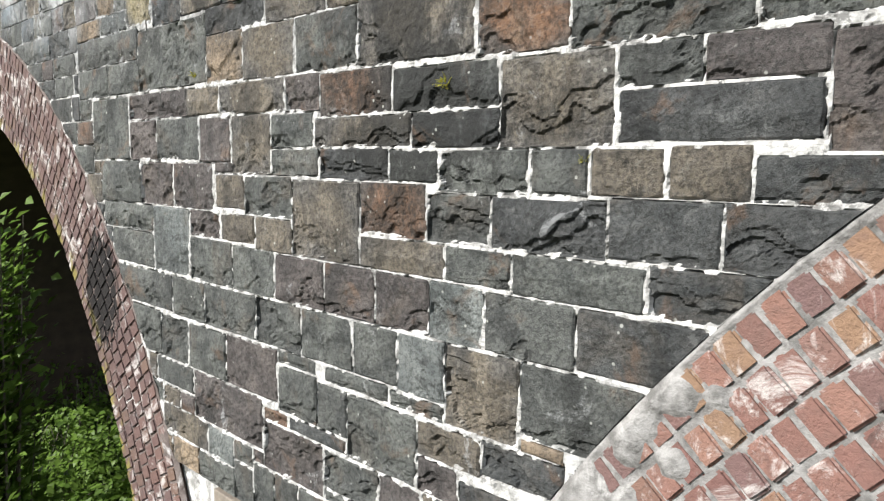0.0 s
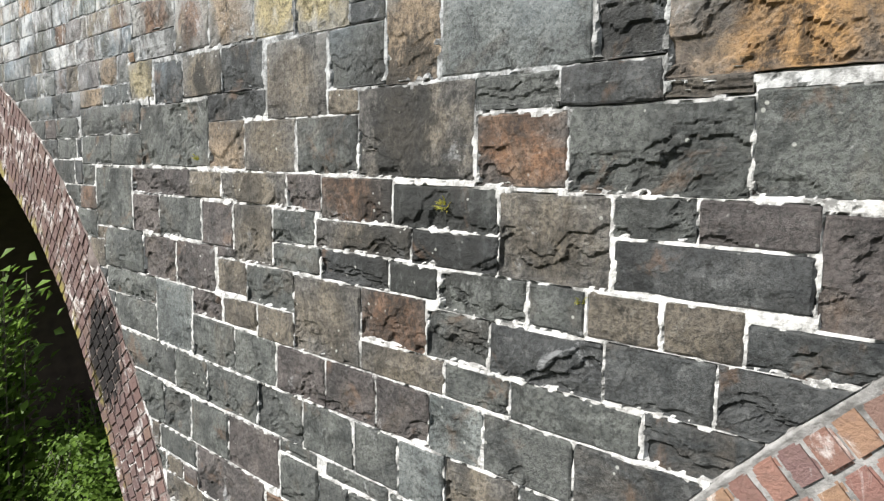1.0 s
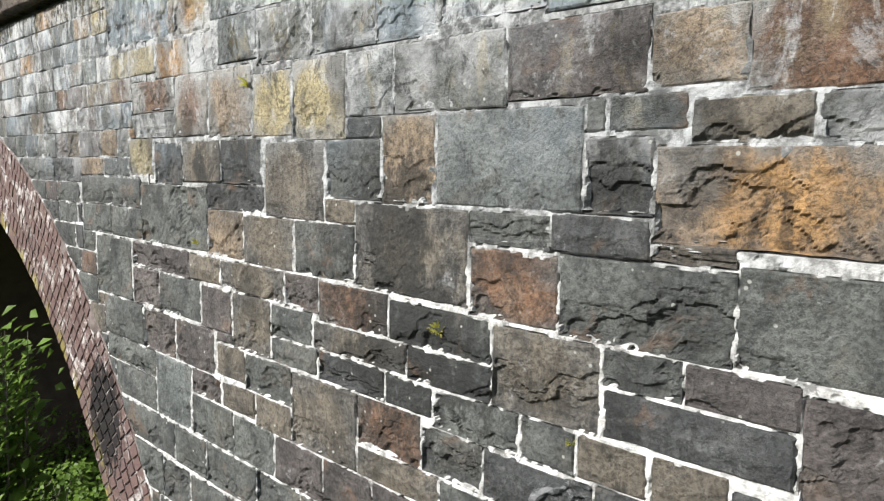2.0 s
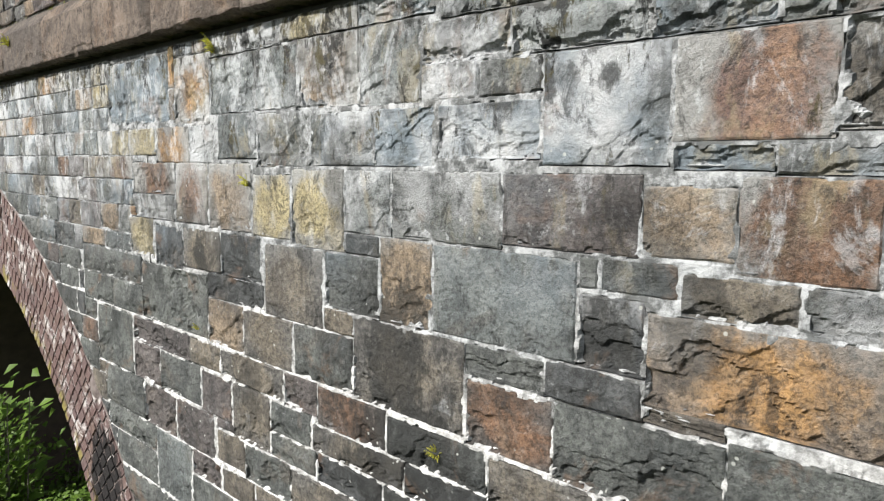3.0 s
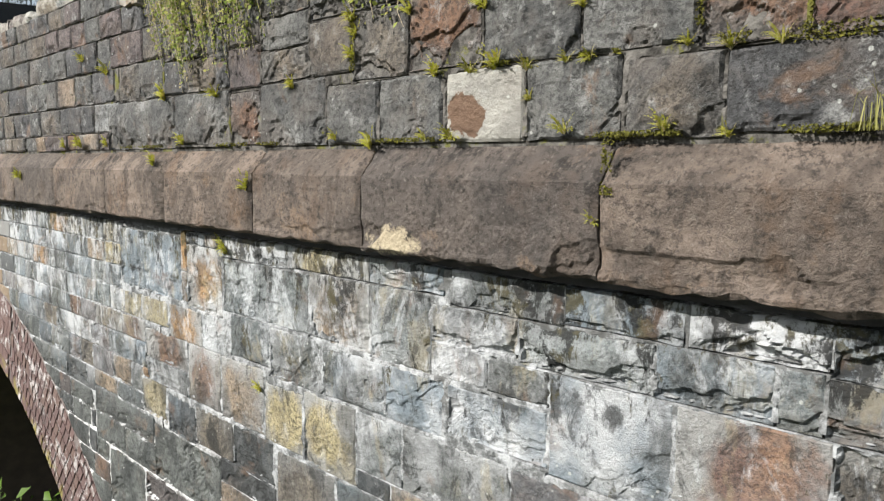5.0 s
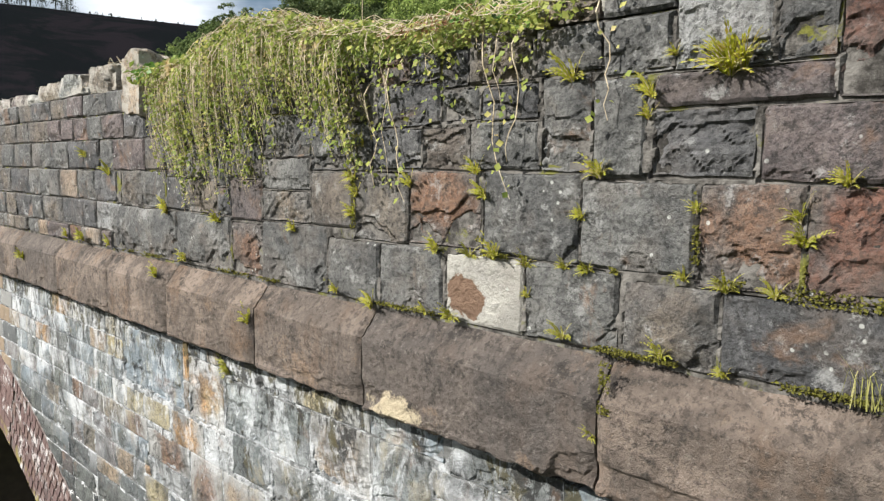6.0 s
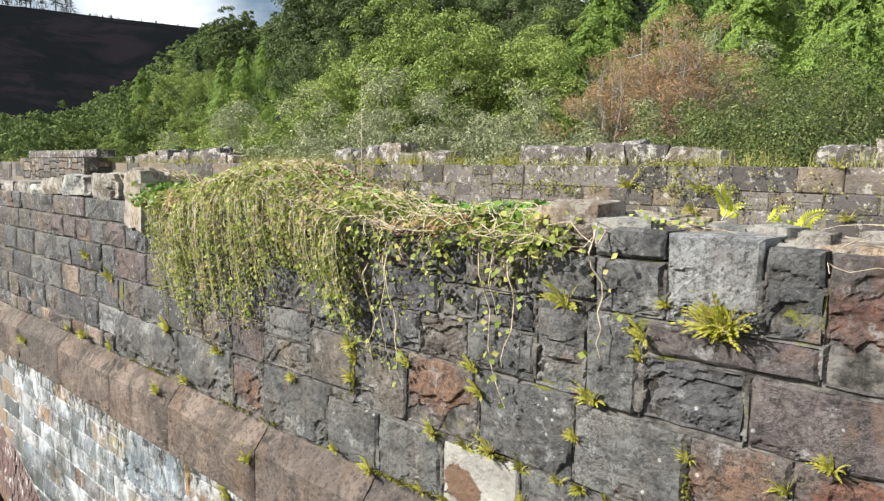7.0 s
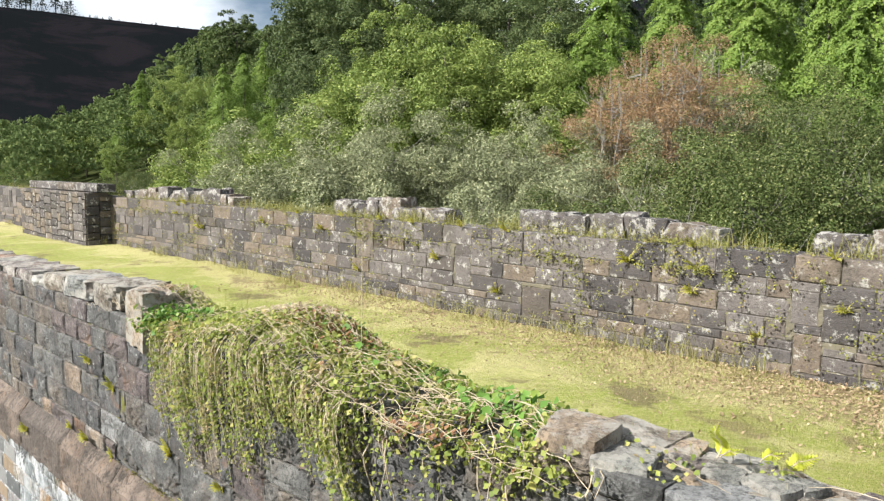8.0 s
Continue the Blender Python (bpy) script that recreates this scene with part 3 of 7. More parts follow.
def wall_stone(x0, x1, z0, z1, tone, parent=None, joint=0.0035, plane=0.0, place="wall", depth=0.07, relief=1.0):
    _stone_no[0] += 1
    if place == "wall":
        _laid.append((x0, x1, z0, z1))
    elif place == "parapet":
        _laid_above.append((x0, x1, z0, z1))
    cx, cz = (x0 + x1) / 2, (z0 + z1) / 2
    far = abs(cx) / 8.0
    near_ring = place == "wall" and any(math.hypot(q - c, r - ARCH_Z) < R_OUT + 0.03 for q in (x0, x1) for r in (z0, z1) for c in ARCHES[:2])
    if place == "wall" and cz < 6.5:
        joint = 0.0048 + 0.0030 * smooth01((5.6 - cz) / 0.5)
    v, f = rock_face(x1 - x0 - 2 * joint, z1 - z0 - 2 * joint, depth, (0.0085 if cx > -2.6 else 0.012) + 0.022 * max(0.0, far - 0.25), _stone_no[0], relief, clear_of_ring(cx, cz) if near_ring else None, 1.0 if place == "wall" else 1.35)
    ob = part("stone", mesh_of("stone", v, f), stone_mat(tone, place), parent)
    ob.location = (cx, plane, cz)
    return ob


def wall_stones(rows):
    for x0, x1, z0, z1, tone in rows:
        z1 = min(z1, STRING_Z0 - 0.04)
        wall_filler.take(x0, x1, z0, z1)
        flat = 0.6 if z0 > 6.6 and x0 < -1.7 or tone == "pale" else 1.0
        wall_stone(x0, x1, z0, z1, tone, wall_south, plane=-0.005 if z0 > 7.88 else 0.0, relief=1.8 if z0 > 7.6 and x0 > -2.1 else 1.25 * flat)


wall_stones([
    (-4.73, -4.32, 4.83, 5.11, "grey"),
    (-4.38, -3.91, 4.67, 4.83, "grey"),
    (-4.32, -3.96, 4.83, 5.10, "grey"),
    (-4.31, -3.75, 4.37, 4.55, "brown"),
    (-3.96, -3.53, 4.83, 5.10, "grey"),
    (-3.90, -3.17, 4.55, 4.83, "plum"),
    (-3.53, -3.03, 4.83, 5.11, "plum"),
    (-3.17, -2.66, 4.47, 4.73, "plum"),
    (-3.03, -2.71, 4.80, 5.04, "grey"),
    (-2.71, -2.48, 4.80, 5.02, "grey"),
    (-2.66, -2.27, 4.53, 4.72, "grey"),
    (-2.49, -2.04, 4.72, 5.02, "grey"),
    (-2.27, -2.01, 4.54, 4.72, "plum"),
    (-2.04, -1.70, 4.87, 5.02, "brown"),
    (-2.04, -1.81, 4.72, 4.87, "plum"),
    (-1.81, -1.46, 4.72, 4.84, "slate"),
])
wall_stones([
    (-4.95, -4.15, 5.12, 5.35, "grey"),
    (-4.15, -3.76, 5.11, 5.35, "grey"),
    (-3.76, -3.23, 5.11, 5.35, "grey"),
    (-3.45, -3.05, 5.35, 5.59, "grey"),
    (-3.23, -2.83, 5.11, 5.35, "grey"),
    (-3.05, -2.65, 5.35, 5.58, "plum"),
    (-2.83, -2.45, 5.11, 5.35, "grey"),
    (-2.65, -2.30, 5.35, 5.58, "plum"),
    (-2.65, -2.21, 5.03, 5.11, "grey"),
    (-2.44, -2.16, 5.11, 5.35, "grey"),
    (-2.30, -1.98, 5.35, 5.58, "plum"),
    (-2.16, -1.89, 5.10, 5.35, "pale"),
    (-1.89, -1.53, 5.03, 5.35, "brown"),
    (-1.70, -1.33, 4.89, 5.03, "slate"),
    (-1.70, -1.31, 5.35, 5.57, "grey"),
    (-1.53, -1.04, 5.08, 5.35, "grey"),
])
wall_stones([
    (-5.14, -4.38, 5.58, 5.75, "grey"),
    (-5.01, -4.38, 5.36, 5.58, "grey"),
    (-4.38, -3.92, 5.36, 5.75, "pale"),
    (-3.92, -3.45, 5.35, 5.60, "grey"),
    (-3.91, -3.57, 5.60, 5.75, "plum"),
    (-3.56, -3.23, 5.60, 5.75, "brown"),
    (-3.22, -2.90, 5.58, 5.75, "brown"),
    (-2.90, -2.40, 5.58, 5.94, "brown"),
    (-2.40, -1.90, 5.58, 5.72, "brown"),
    (-2.00, -1.68, 5.72, 5.91, "grey"),
    (-1.98, -1.70, 5.35, 5.58, "pale"),
    (-1.90, -1.58, 5.58, 5.72, "grey"),
    (-1.68, -1.21, 5.72, 5.91, "slate"),
    (-1.58, -1.07, 5.57, 5.72, "grey"),
    (-1.31, -0.86, 5.36, 5.57, "slate"),
    (-1.07, -0.71, 5.57, 5.73, "slate"),
])
wall_stones([
    (-5.18, -4.55, 5.75, 6.02, "grey"),
    (-4.55, -4.10, 5.75, 6.01, "plum"),
    (-4.10, -3.64, 5.75, 6.01, "plum"),
    (-3.61, -3.32, 5.77, 5.95, "brown"),
    (-3.32, -2.90, 5.75, 5.95, "grey"),
    (-3.07, -2.69, 5.95, 6.08, "grey"),
    (-2.68, -2.22, 5.94, 6.08, "slate"),
    (-2.40, -2.00, 5.72, 5.94, "rust"),
    (-2.22, -1.94, 5.94, 6.07, "grey"),
    (-1.94, -1.52, 5.91, 6.07, "grey"),
    (-1.51, -1.28, 5.91, 6.07, "grey"),
    (-1.28, -1.03, 5.92, 6.07, "brown"),
    (-1.21, -0.85, 5.73, 5.92, "slate"),
    (-1.02, -0.78, 5.92, 6.08, "brown"),
    (-0.85, -0.44, 5.73, 5.92, "slate"),
    (-0.78, -0.36, 5.92, 6.05, "slate"),
])
wall_stones([
    (-5.29, -4.70, 6.02, 6.42, "grey"),
    (-4.69, -4.31, 6.02, 6.26, "plum"),
    (-4.31, -3.79, 6.02, 6.26, "grey"),
    (-3.78, -3.45, 6.01, 6.25, "plum"),
    (-3.44, -3.07, 5.95, 6.25, "brown"),
    (-3.07, -2.73, 6.08, 6.24, "grey"),
    (-2.95, -2.68, 6.24, 6.41, "plum"),
    (-2.72, -2.09, 6.08, 6.21, "brown"),
    (-2.68, -2.20, 6.21, 6.40, "rust"),
    (-2.20, -1.65, 6.21, 6.38, "grey"),
    (-2.09, -1.65, 6.07, 6.21, "slate"),
    (-1.65, -1.20, 6.07, 6.37, "brown"),
    (-1.20, -0.93, 6.24, 6.37, "grey"),
    (-1.19, -0.61, 6.08, 6.24, "slate"),
    (-0.93, -0.61, 6.24, 6.37, "plum"),
    (-0.61, -0.40, 6.05, 6.35, "plum"),
])
wall_stones([
    (-5.53, -5.01, 6.43, 6.63, "grey"),
    (-5.53, -4.54, 6.63, 6.82, "grey"),
    (-5.01, -4.54, 6.43, 6.63, "grey"),
    (-4.69, -3.92, 6.26, 6.42, "plum"),
    (-4.54, -3.69, 6.43, 6.79, "grey"),
    (-3.92, -3.56, 6.26, 6.41, "brown"),
    (-3.69, -3.32, 6.42, 6.67, "tan"),
    (-3.56, -2.95, 6.25, 6.41, "brown"),
    (-3.32, -2.87, 6.41, 6.66, "brown"),
    (-2.86, -2.42, 6.41, 6.66, "grey"),
    (-2.42, -1.77, 6.40, 6.76, "brown"),
    (-1.77, -1.41, 6.64, 6.76, "grey"),
    (-1.76, -1.37, 6.38, 6.63, "rust"),
    (-1.41, -1.05, 6.64, 6.77, "slate"),
    (-1.37, -0.79, 6.37, 6.64, "grey"),
    (-0.79, -0.34, 6.38, 6.66, "grey"),
])
wall_stones([
    (-4.70, -4.35, 6.83, 7.06, "ochre"),
    (-4.33, -3.97, 6.79, 7.03, "slate"),
    (-3.97, -3.54, 6.81, 7.04, "brown"),
    (-3.69, -3.12, 6.67, 6.81, "slate"),
    (-3.54, -3.14, 6.81, 7.04, "slate"),
    (-3.11, -2.63, 6.66, 7.02, "brown"),
    (-2.88, -2.48, 7.02, 7.38, "ochre"),
    (-2.63, -2.42, 6.66, 6.77, "brown"),
    (-2.62, -2.25, 6.77, 7.02, "grey"),
    (-2.25, -1.94, 6.76, 7.11, "tan"),
    (-1.94, -1.29, 6.77, 7.11, "pale"),
    (-1.29, -1.05, 6.77, 7.01, "slate"),
    (-1.21, -0.95, 7.02, 7.13, "grey"),
    (-1.05, -0.39, 6.70, 6.98, "orange"),
    (-0.95, -0.62, 6.98, 7.11, "brown"),
    (-0.62, -0.38, 6.98, 7.11, "grey"),
])
wall_stones([
    (-4.63, -4.05, 7.21, 7.40, "rust"),
    (-4.60, -4.06, 7.06, 7.21, "grey"),
    (-4.05, -3.66, 7.06, 7.40, "rust"),
    (-3.66, -3.22, 7.05, 7.40, "tan"),
    (-3.22, -2.88, 7.04, 7.35, "ochre"),
    (-3.17, -2.74, 7.38, 7.64, "grey"),
    (-2.73, -2.29, 7.39, 7.62, "grey"),
    (-2.48, -2.18, 7.11, 7.38, "pale"),
    (-2.29, -1.94, 7.39, 7.62, "grey"),
    (-2.18, -1.61, 7.11, 7.38, "grey"),
    (-1.61, -1.08, 7.13, 7.38, "plum"),
    (-1.45, -1.00, 7.40, 7.76, "pale"),
    (-1.08, -0.80, 7.14, 7.35, "tan"),
    (-1.00, -0.71, 7.39, 7.47, "grey"),
    (-0.80, -0.45, 7.11, 7.38, "rust"),
    (-0.71, -0.41, 7.38, 7.47, "grey"),
])
wall_stones([
    (-4.98, -4.11, 7.63, 8.02, "pale"),
    (-4.04, -3.63, 7.61, 7.98, "orange"),
    (-3.62, -3.19, 7.65, 7.94, "pale"),
    (-3.55, -3.17, 7.42, 7.65, "grey"),
    (-3.18, -2.83, 7.65, 7.94, "pale"),
    (-2.83, -2.38, 7.64, 7.95, "tan"),
    (-2.38, -2.02, 7.63, 7.95, "pale"),
    (-2.02, -1.73, 7.63, 7.77, "grey"),
    (-1.93, -1.45, 7.42, 7.62, "grey"),
    (-1.73, -1.45, 7.63, 7.76, "grey"),
    (-1.59, -1.07, 7.76, 7.92, "pale"),
    (-1.07, -0.72, 7.76, 7.93, "grey"),
    (-1.00, -0.57, 7.47, 7.76, "pink"),
    (-0.72, -0.60, 7.76, 7.93, "pale"),
    (-0.60, -0.36, 7.76, 7.92, "grey"),
    (-0.57, -0.34, 7.49, 7.76, "brown"),
])
wall_stones([
    (-3.62, -2.96, 7.94, 8.09, "pale"),
    (-2.96, -2.39, 7.95, 8.10, "ochre"),
    (-2.39, -1.95, 7.95, 8.09, "pale"),
    (-2.02, -1.59, 7.77, 7.92, "pale"),
    (-1.91, -1.40, 7.92, 8.08, "pale"),
    (-1.40, -0.98, 7.93, 8.08, "pale"),
    (-0.97, -0.59, 7.93, 8.11, "pale"),
    (-0.59, -0.37, 7.92, 8.07, "grey"),
])

_rnd = random.Random(4)
_common = ["grey"] * 7 + ["slate"] * 3 + ["plum"] * 3 + ["brown"] * 3 + ["pale", "rust", "tan"]
_rest = wall_filler.courses(_rnd, -12.0, -4.2, 4.2, STRING_Z0 - 0.04, (0.14, 0.21), (0.22, 0.46))
_rest += wall_filler.fill(_rnd, (0.18, 0.42), (0.12, 0.22))
_rest.sort(key=lambda s: -s[1])
_far_pieces = []
for _k, (a, b, c, d) in enumerate(_rest):
    tone = _rnd.choice(_common)
    if c > 7.3:
        tone = _rnd.choice(["pale", "pale", "grey", "ochre", "tan", "orange", "grey", "pale"])
    if _k < 170:
        wall_stone(a, b, c, d, tone, wall_south, relief=0.8 if c < 7.0 else 0.45)
    else:
        _laid.append((a, b, c, d))
        v, f = rock_face(b - a - 0.012, d - c - 0.012, 0.07, 0.06, 900 + _k, 0.8, clear_of_ring((a + b) / 2, (c + d) / 2))
        _far_pieces.append(([(x + (a + b) / 2, y, z + (c + d) / 2) for x, y, z in v], f))
FARWALL = joined_stone_material("sandstone_far_wall", (0.09, 0.095, 0.095), (0.21, 0.21, 0.20), (0.23, 0.17, 0.11))
many("far_stones", _far_pieces, FARWALL, wall_south)


# ---- pointing ----
def mortar_skin(laid, x0, x1, z0, z1, cell, plane, spread, crack, clear=False):
    """Uneven beads of mortar in the joints, lapping over the arrises here and there, fallen out under the beds of some stones.
    laid: the stones' outlines; spread(z): extra lap; crack(p): above 0 where a bed joint has opened."""
    nx, nz = int((x1 - x0) / cell), int((z1 - z0) / cell)
    xs, zs = x0 + np.arange(nx + 1) * cell, z0 + np.arange(nz + 1) * cell
    inside, foot = np.zeros((nz + 1, nx + 1)), np.full((nz + 1, nx + 1), 9.0)
    for a, b, c, d in laid:
        i0, i1 = np.searchsorted(xs, a), np.searchsorted(xs, b)
        j0, j1 = np.searchsorted(zs, c), np.searchsorted(zs, d)
        if i1 > i0 and j1 > j0:
            far = np.minimum(np.minimum(xs[i0:i1] - a, b - xs[i0:i1])[None, :], np.minimum(zs[j0:j1] - c, d - zs[j0:j1])[:, None])
            inside[j0:j1, i0:i1] = np.maximum(inside[j0:j1, i0:i1], far)
            foot[j0:j1, i0:i1] = np.minimum(foot[j0:j1, i0:i1], np.repeat((zs[j0:j1] - c)[:, None], i1 - i0, 1))
    vs, fs = [], []
    for j in range(nz + 1):
        z = z0 + j * cell
        more = spread(z)
        for i in range(nx + 1):
            x = x0 + i * cell
            if inside[j, i] > 0.075:
                vs.append((x, plane + 0.04, z))
                continue
            p = Vector((x, 0, z))
            n1, n2 = noise.noise(p * 5.0), noise.noise(p * 27.0)
            lap = 0.0050 + 0.0100 * max(-0.5, n1) + 0.0100 * n2 + 0.0040 * noise.noise(p * 63.0) + 0.003 * more + (0.030 + 0.035 * more) * max(0.0, noise.noise(p * 2.3 + Vector((4, 0, 4))) + 0.4 * n2 - 0.34 + 0.16 * more)
            y = -0.0030 - 0.0035 * n1 - 0.0030 * n2 - 0.0015 * noise.noise(p * 70.0) + 0.0430 * smooth01((inside[j, i] - lap) / 0.014)
            if foot[j, i] < 0.013:
                y = max(y, 0.030 * smooth01((crack(p) + 0.5 * n2) / 0.15))
            vs.append((x, plane + y, z))
    for j in range(nz):
        for i in range(nx):
            if inside[j:j + 2, i:i + 2].min() < 0.06 and not (clear and any(math.hypot(x0 + (i + 0.5) * cell - c, z0 + (j + 0.5) * cell - ARCH_Z) < R_OUT + 0.014 for c in ARCHES[:2])):
                q = j * (nx + 1) + i
                fs.append((q, q + 1, q + nx + 2, q + nx + 1))
    return vs, fs


for a, b, cell in ((-4.4, 0.4, 0.0090), (-12.0, -4.4, 0.016)):
    part("pointing", mesh_of("pointing", *mortar_skin(_laid, a, b, 4.3, STRING_Z0 - 0.045, cell, 0.0, lambda z: smooth01((z - 6.5) / 0.6), lambda p: noise.noise(p * 1.9) - 0.28 + 0.50 * smooth01((p.z - 6.4) / 0.8), True)), MORTAR, wall_south, "white lime pointing between the stones")


# plainer stones low down, beside the second arch and on the outer face
def plain_stones(name, parent, x0, x1, z0, z1, y, seed, allowed=None, depth=0.05, clear=True):
    rnd, pieces = random.Random(seed), []
    for k, (a, b, c, d) in enumerate(Filler(x0, x1, z0, z1, 0.03, allowed).fill(rnd, (0.25, 0.55), (0.15, 0.27))):
        v, f = rock_face(b - a - 0.014, d - c - 0.014, depth, 0.09, seed * 100 + k, 0.8, clear_of_ring((a + b) / 2, (c + d) / 2) if clear else None)
        pieces.append(([(x + (a + b) / 2, yy + y, z + (c + d) / 2) for x, yy, z in v], f))
    return many(name, pieces, FARWALL, parent)


plain_stones("low_stones", wall_south, -5.2, -0.8, GROUND_Z, 4.2, 0.0, 31, outside_ring)
plain_stones("low_stones", wall_south, 1.2, 10.0, 4.2, STRING_Z0 - 0.04, 0.0, 32, outside_ring)
plain_stones("low_stones", wall_south, -30.0, -12.0, 4.2, STRING_Z0 - 0.04, 0.0, 33, lambda x, z: all(math.hypot(x - c, z - ARCH_Z) > R_OUT + 0.1 for c in ARCHES), clear=False)


# ---- brick rings ----
def brick_mesh():
    bm = bmesh.new()
    bmesh.ops.create_cube(bm, size=1.0, matrix=Matrix.Diagonal((0.0810, 0.07, 0.1170, 1)))
    bmesh.ops.bevel(bm, geom=bm.edges[:], offset=0.008, segments=2, affect="EDGES")
    mesh = bpy.data.meshes.new("brick")
    bm.to_mesh(mesh)
    bm.free()
    mesh.materials.append(BRICK)
    return mesh


_brick = brick_mesh()


def brick_ring(parent, cx, a0, a1, rnd):
    """Header faces laid in six concentric rings between two angles."""
    rings = 6
    for k in range(rings):
        r = R_IN + (k + 0.5) * (R_OUT - R_IN) / rings
        n = int((a1 - a0) * r / (0.0850 if cx > 0 else 0.0875))
        for i in range(n):
            a = a0 + (i + 0.5 + 0.5 * (k % 2)) * (a1 - a0) / n
            ob = part("brick", _brick, None, parent)
            ob.matrix_local = pose(cx + r * math.cos(a), 0.0275 - rnd.uniform(-0.003, 0.004), ARCH_Z + r * math.sin(a)) @ Matrix.Rotation(math.pi / 2 - a, 4, "Y") @ pose(0, 0, 0, rnd.uniform(-2.5, 2.5), rnd.uniform(-3, 3), rnd.uniform(-2.5, 2.5)) @ Matrix.Diagonal(((1.0 if cx > 0 else 1.07) * rnd.uniform(0.92, 1.04), 1, (1.0 if cx > 0 else 1.06) * rnd.uniform(0.92, 1.03), 1))


def ring_pointing(parent, cx, a0, a1, cell, smear):
    """Uneven mortar over the ring face, lapping the edges of the bricks; smear: places where it was slapped on thick."""
    na, nr = int((a1 - a0) * 5.4 / cell), int((R_OUT - R_IN + 0.05) / cell)
    vs, fs = [], []
    for j in range(nr + 1):
        r = R_IN + (R_OUT + 0.024 - R_IN) * j / nr
        for i in range(na + 1):
            a = a0 + (a1 - a0) * i / na
            p = Vector((cx + r * math.cos(a), 0, ARCH_Z + r * math.sin(a)))
            y = 0.0012 - 0.004 * noise.noise(p * 9) - 0.004 * noise.noise(p * 33)
            for sx, sz, sr in smear:
                y -= 0.019 * smooth01(1.2 - math.hypot(p.x - sx, p.z - sz) / sr + 0.7 * noise.noise(p * 7))
            if r > R_OUT + 0.002:
                y = -0.0065 - 0.006 * noise.noise(p * 21)
            if j == nr:
                y = 0.02
            vs.append((p.x, y, p.z))
    for j in range(nr):
        for i in range(na):
            q = j * (na + 1) + i
            fs.append((q, q + na + 1, q + na + 2, q + 1))
    return part("pointing", mesh_of("pointing", vs, fs, True), RINGMORTAR if cx > 0 else OLDRINGMORTAR, parent, "grey and white mortar between the bricks")


ring_pointing(arches[0], ARCHES[0], radians(128), radians(152), 0.011, ((-1.26, 5.04, 0.22), (-1.10, 5.24, 0.13), (-1.42, 4.82, 0.22), (-0.97, 5.36, 0.07), (-0.83, 5.39, 0.05), (-0.95, 5.16, 0.08), (-0.50, 5.93, 0.05)))
ring_pointing(arches[1], ARCHES[1], radians(22), radians(76), 0.022, ((-5.42, 5.78, 0.10), (-5.95, 6.25, 0.08), (-4.28, 4.30, 0.10)))

def rest_of_ring(parent, cx, spans, rnd):
    """The bricks further round the rings, joined."""
    pieces = []
    for a0, a1 in spans:
        for k in range(6):
            r = R_IN + (k + 0.5) * (R_OUT - R_IN) / 6
            n = int((a1 - a0) * r / 0.085)
            for i in range(n):
                a = a0 + (i + 0.5 + 0.5 * (k % 2)) * (a1 - a0) / n
                m = pose(cx + r * math.cos(a), 0.022 - rnd.uniform(-0.003, 0.004), ARCH_Z + r * math.sin(a)) @ Matrix.Rotation(math.pi / 2 - a, 4, "Y")
                v, f = box_data(-0.039, 0.039, -0.03, 0.03, -0.057, 0.057)
                pieces.append(([tuple(m @ Vector(q)) for q in v], f))
    return many("ring_bricks", pieces, BRICK, parent)


rest_of_ring(arches[0], ARCHES[0], ((radians(1), radians(127)), (radians(152.5), radians(179))), random.Random(6))
rest_of_ring(arches[1], ARCHES[1], ((radians(1), radians(21.5)), (radians(70.5), radians(179))), random.Random(7))

# ---- string course ----
string_course = new("string_course")
tagged(string_course, "projecting string course of weathered brown sandstone blocks", "string course", kind="structure")
PROFILE = [(0.06, 8.10), (-0.02, 8.10), (-0.085, 8.10), (-0.108, 8.112)] + [(-0.112, 8.12 + 0.0125 * q) for q in range(23)] + [(-0.102, 8.41), (-0.088, 8.432), (-0.062, 8.462), (-0.03, 8.498), (0.0, 8.53), (0.08, 8.54)]


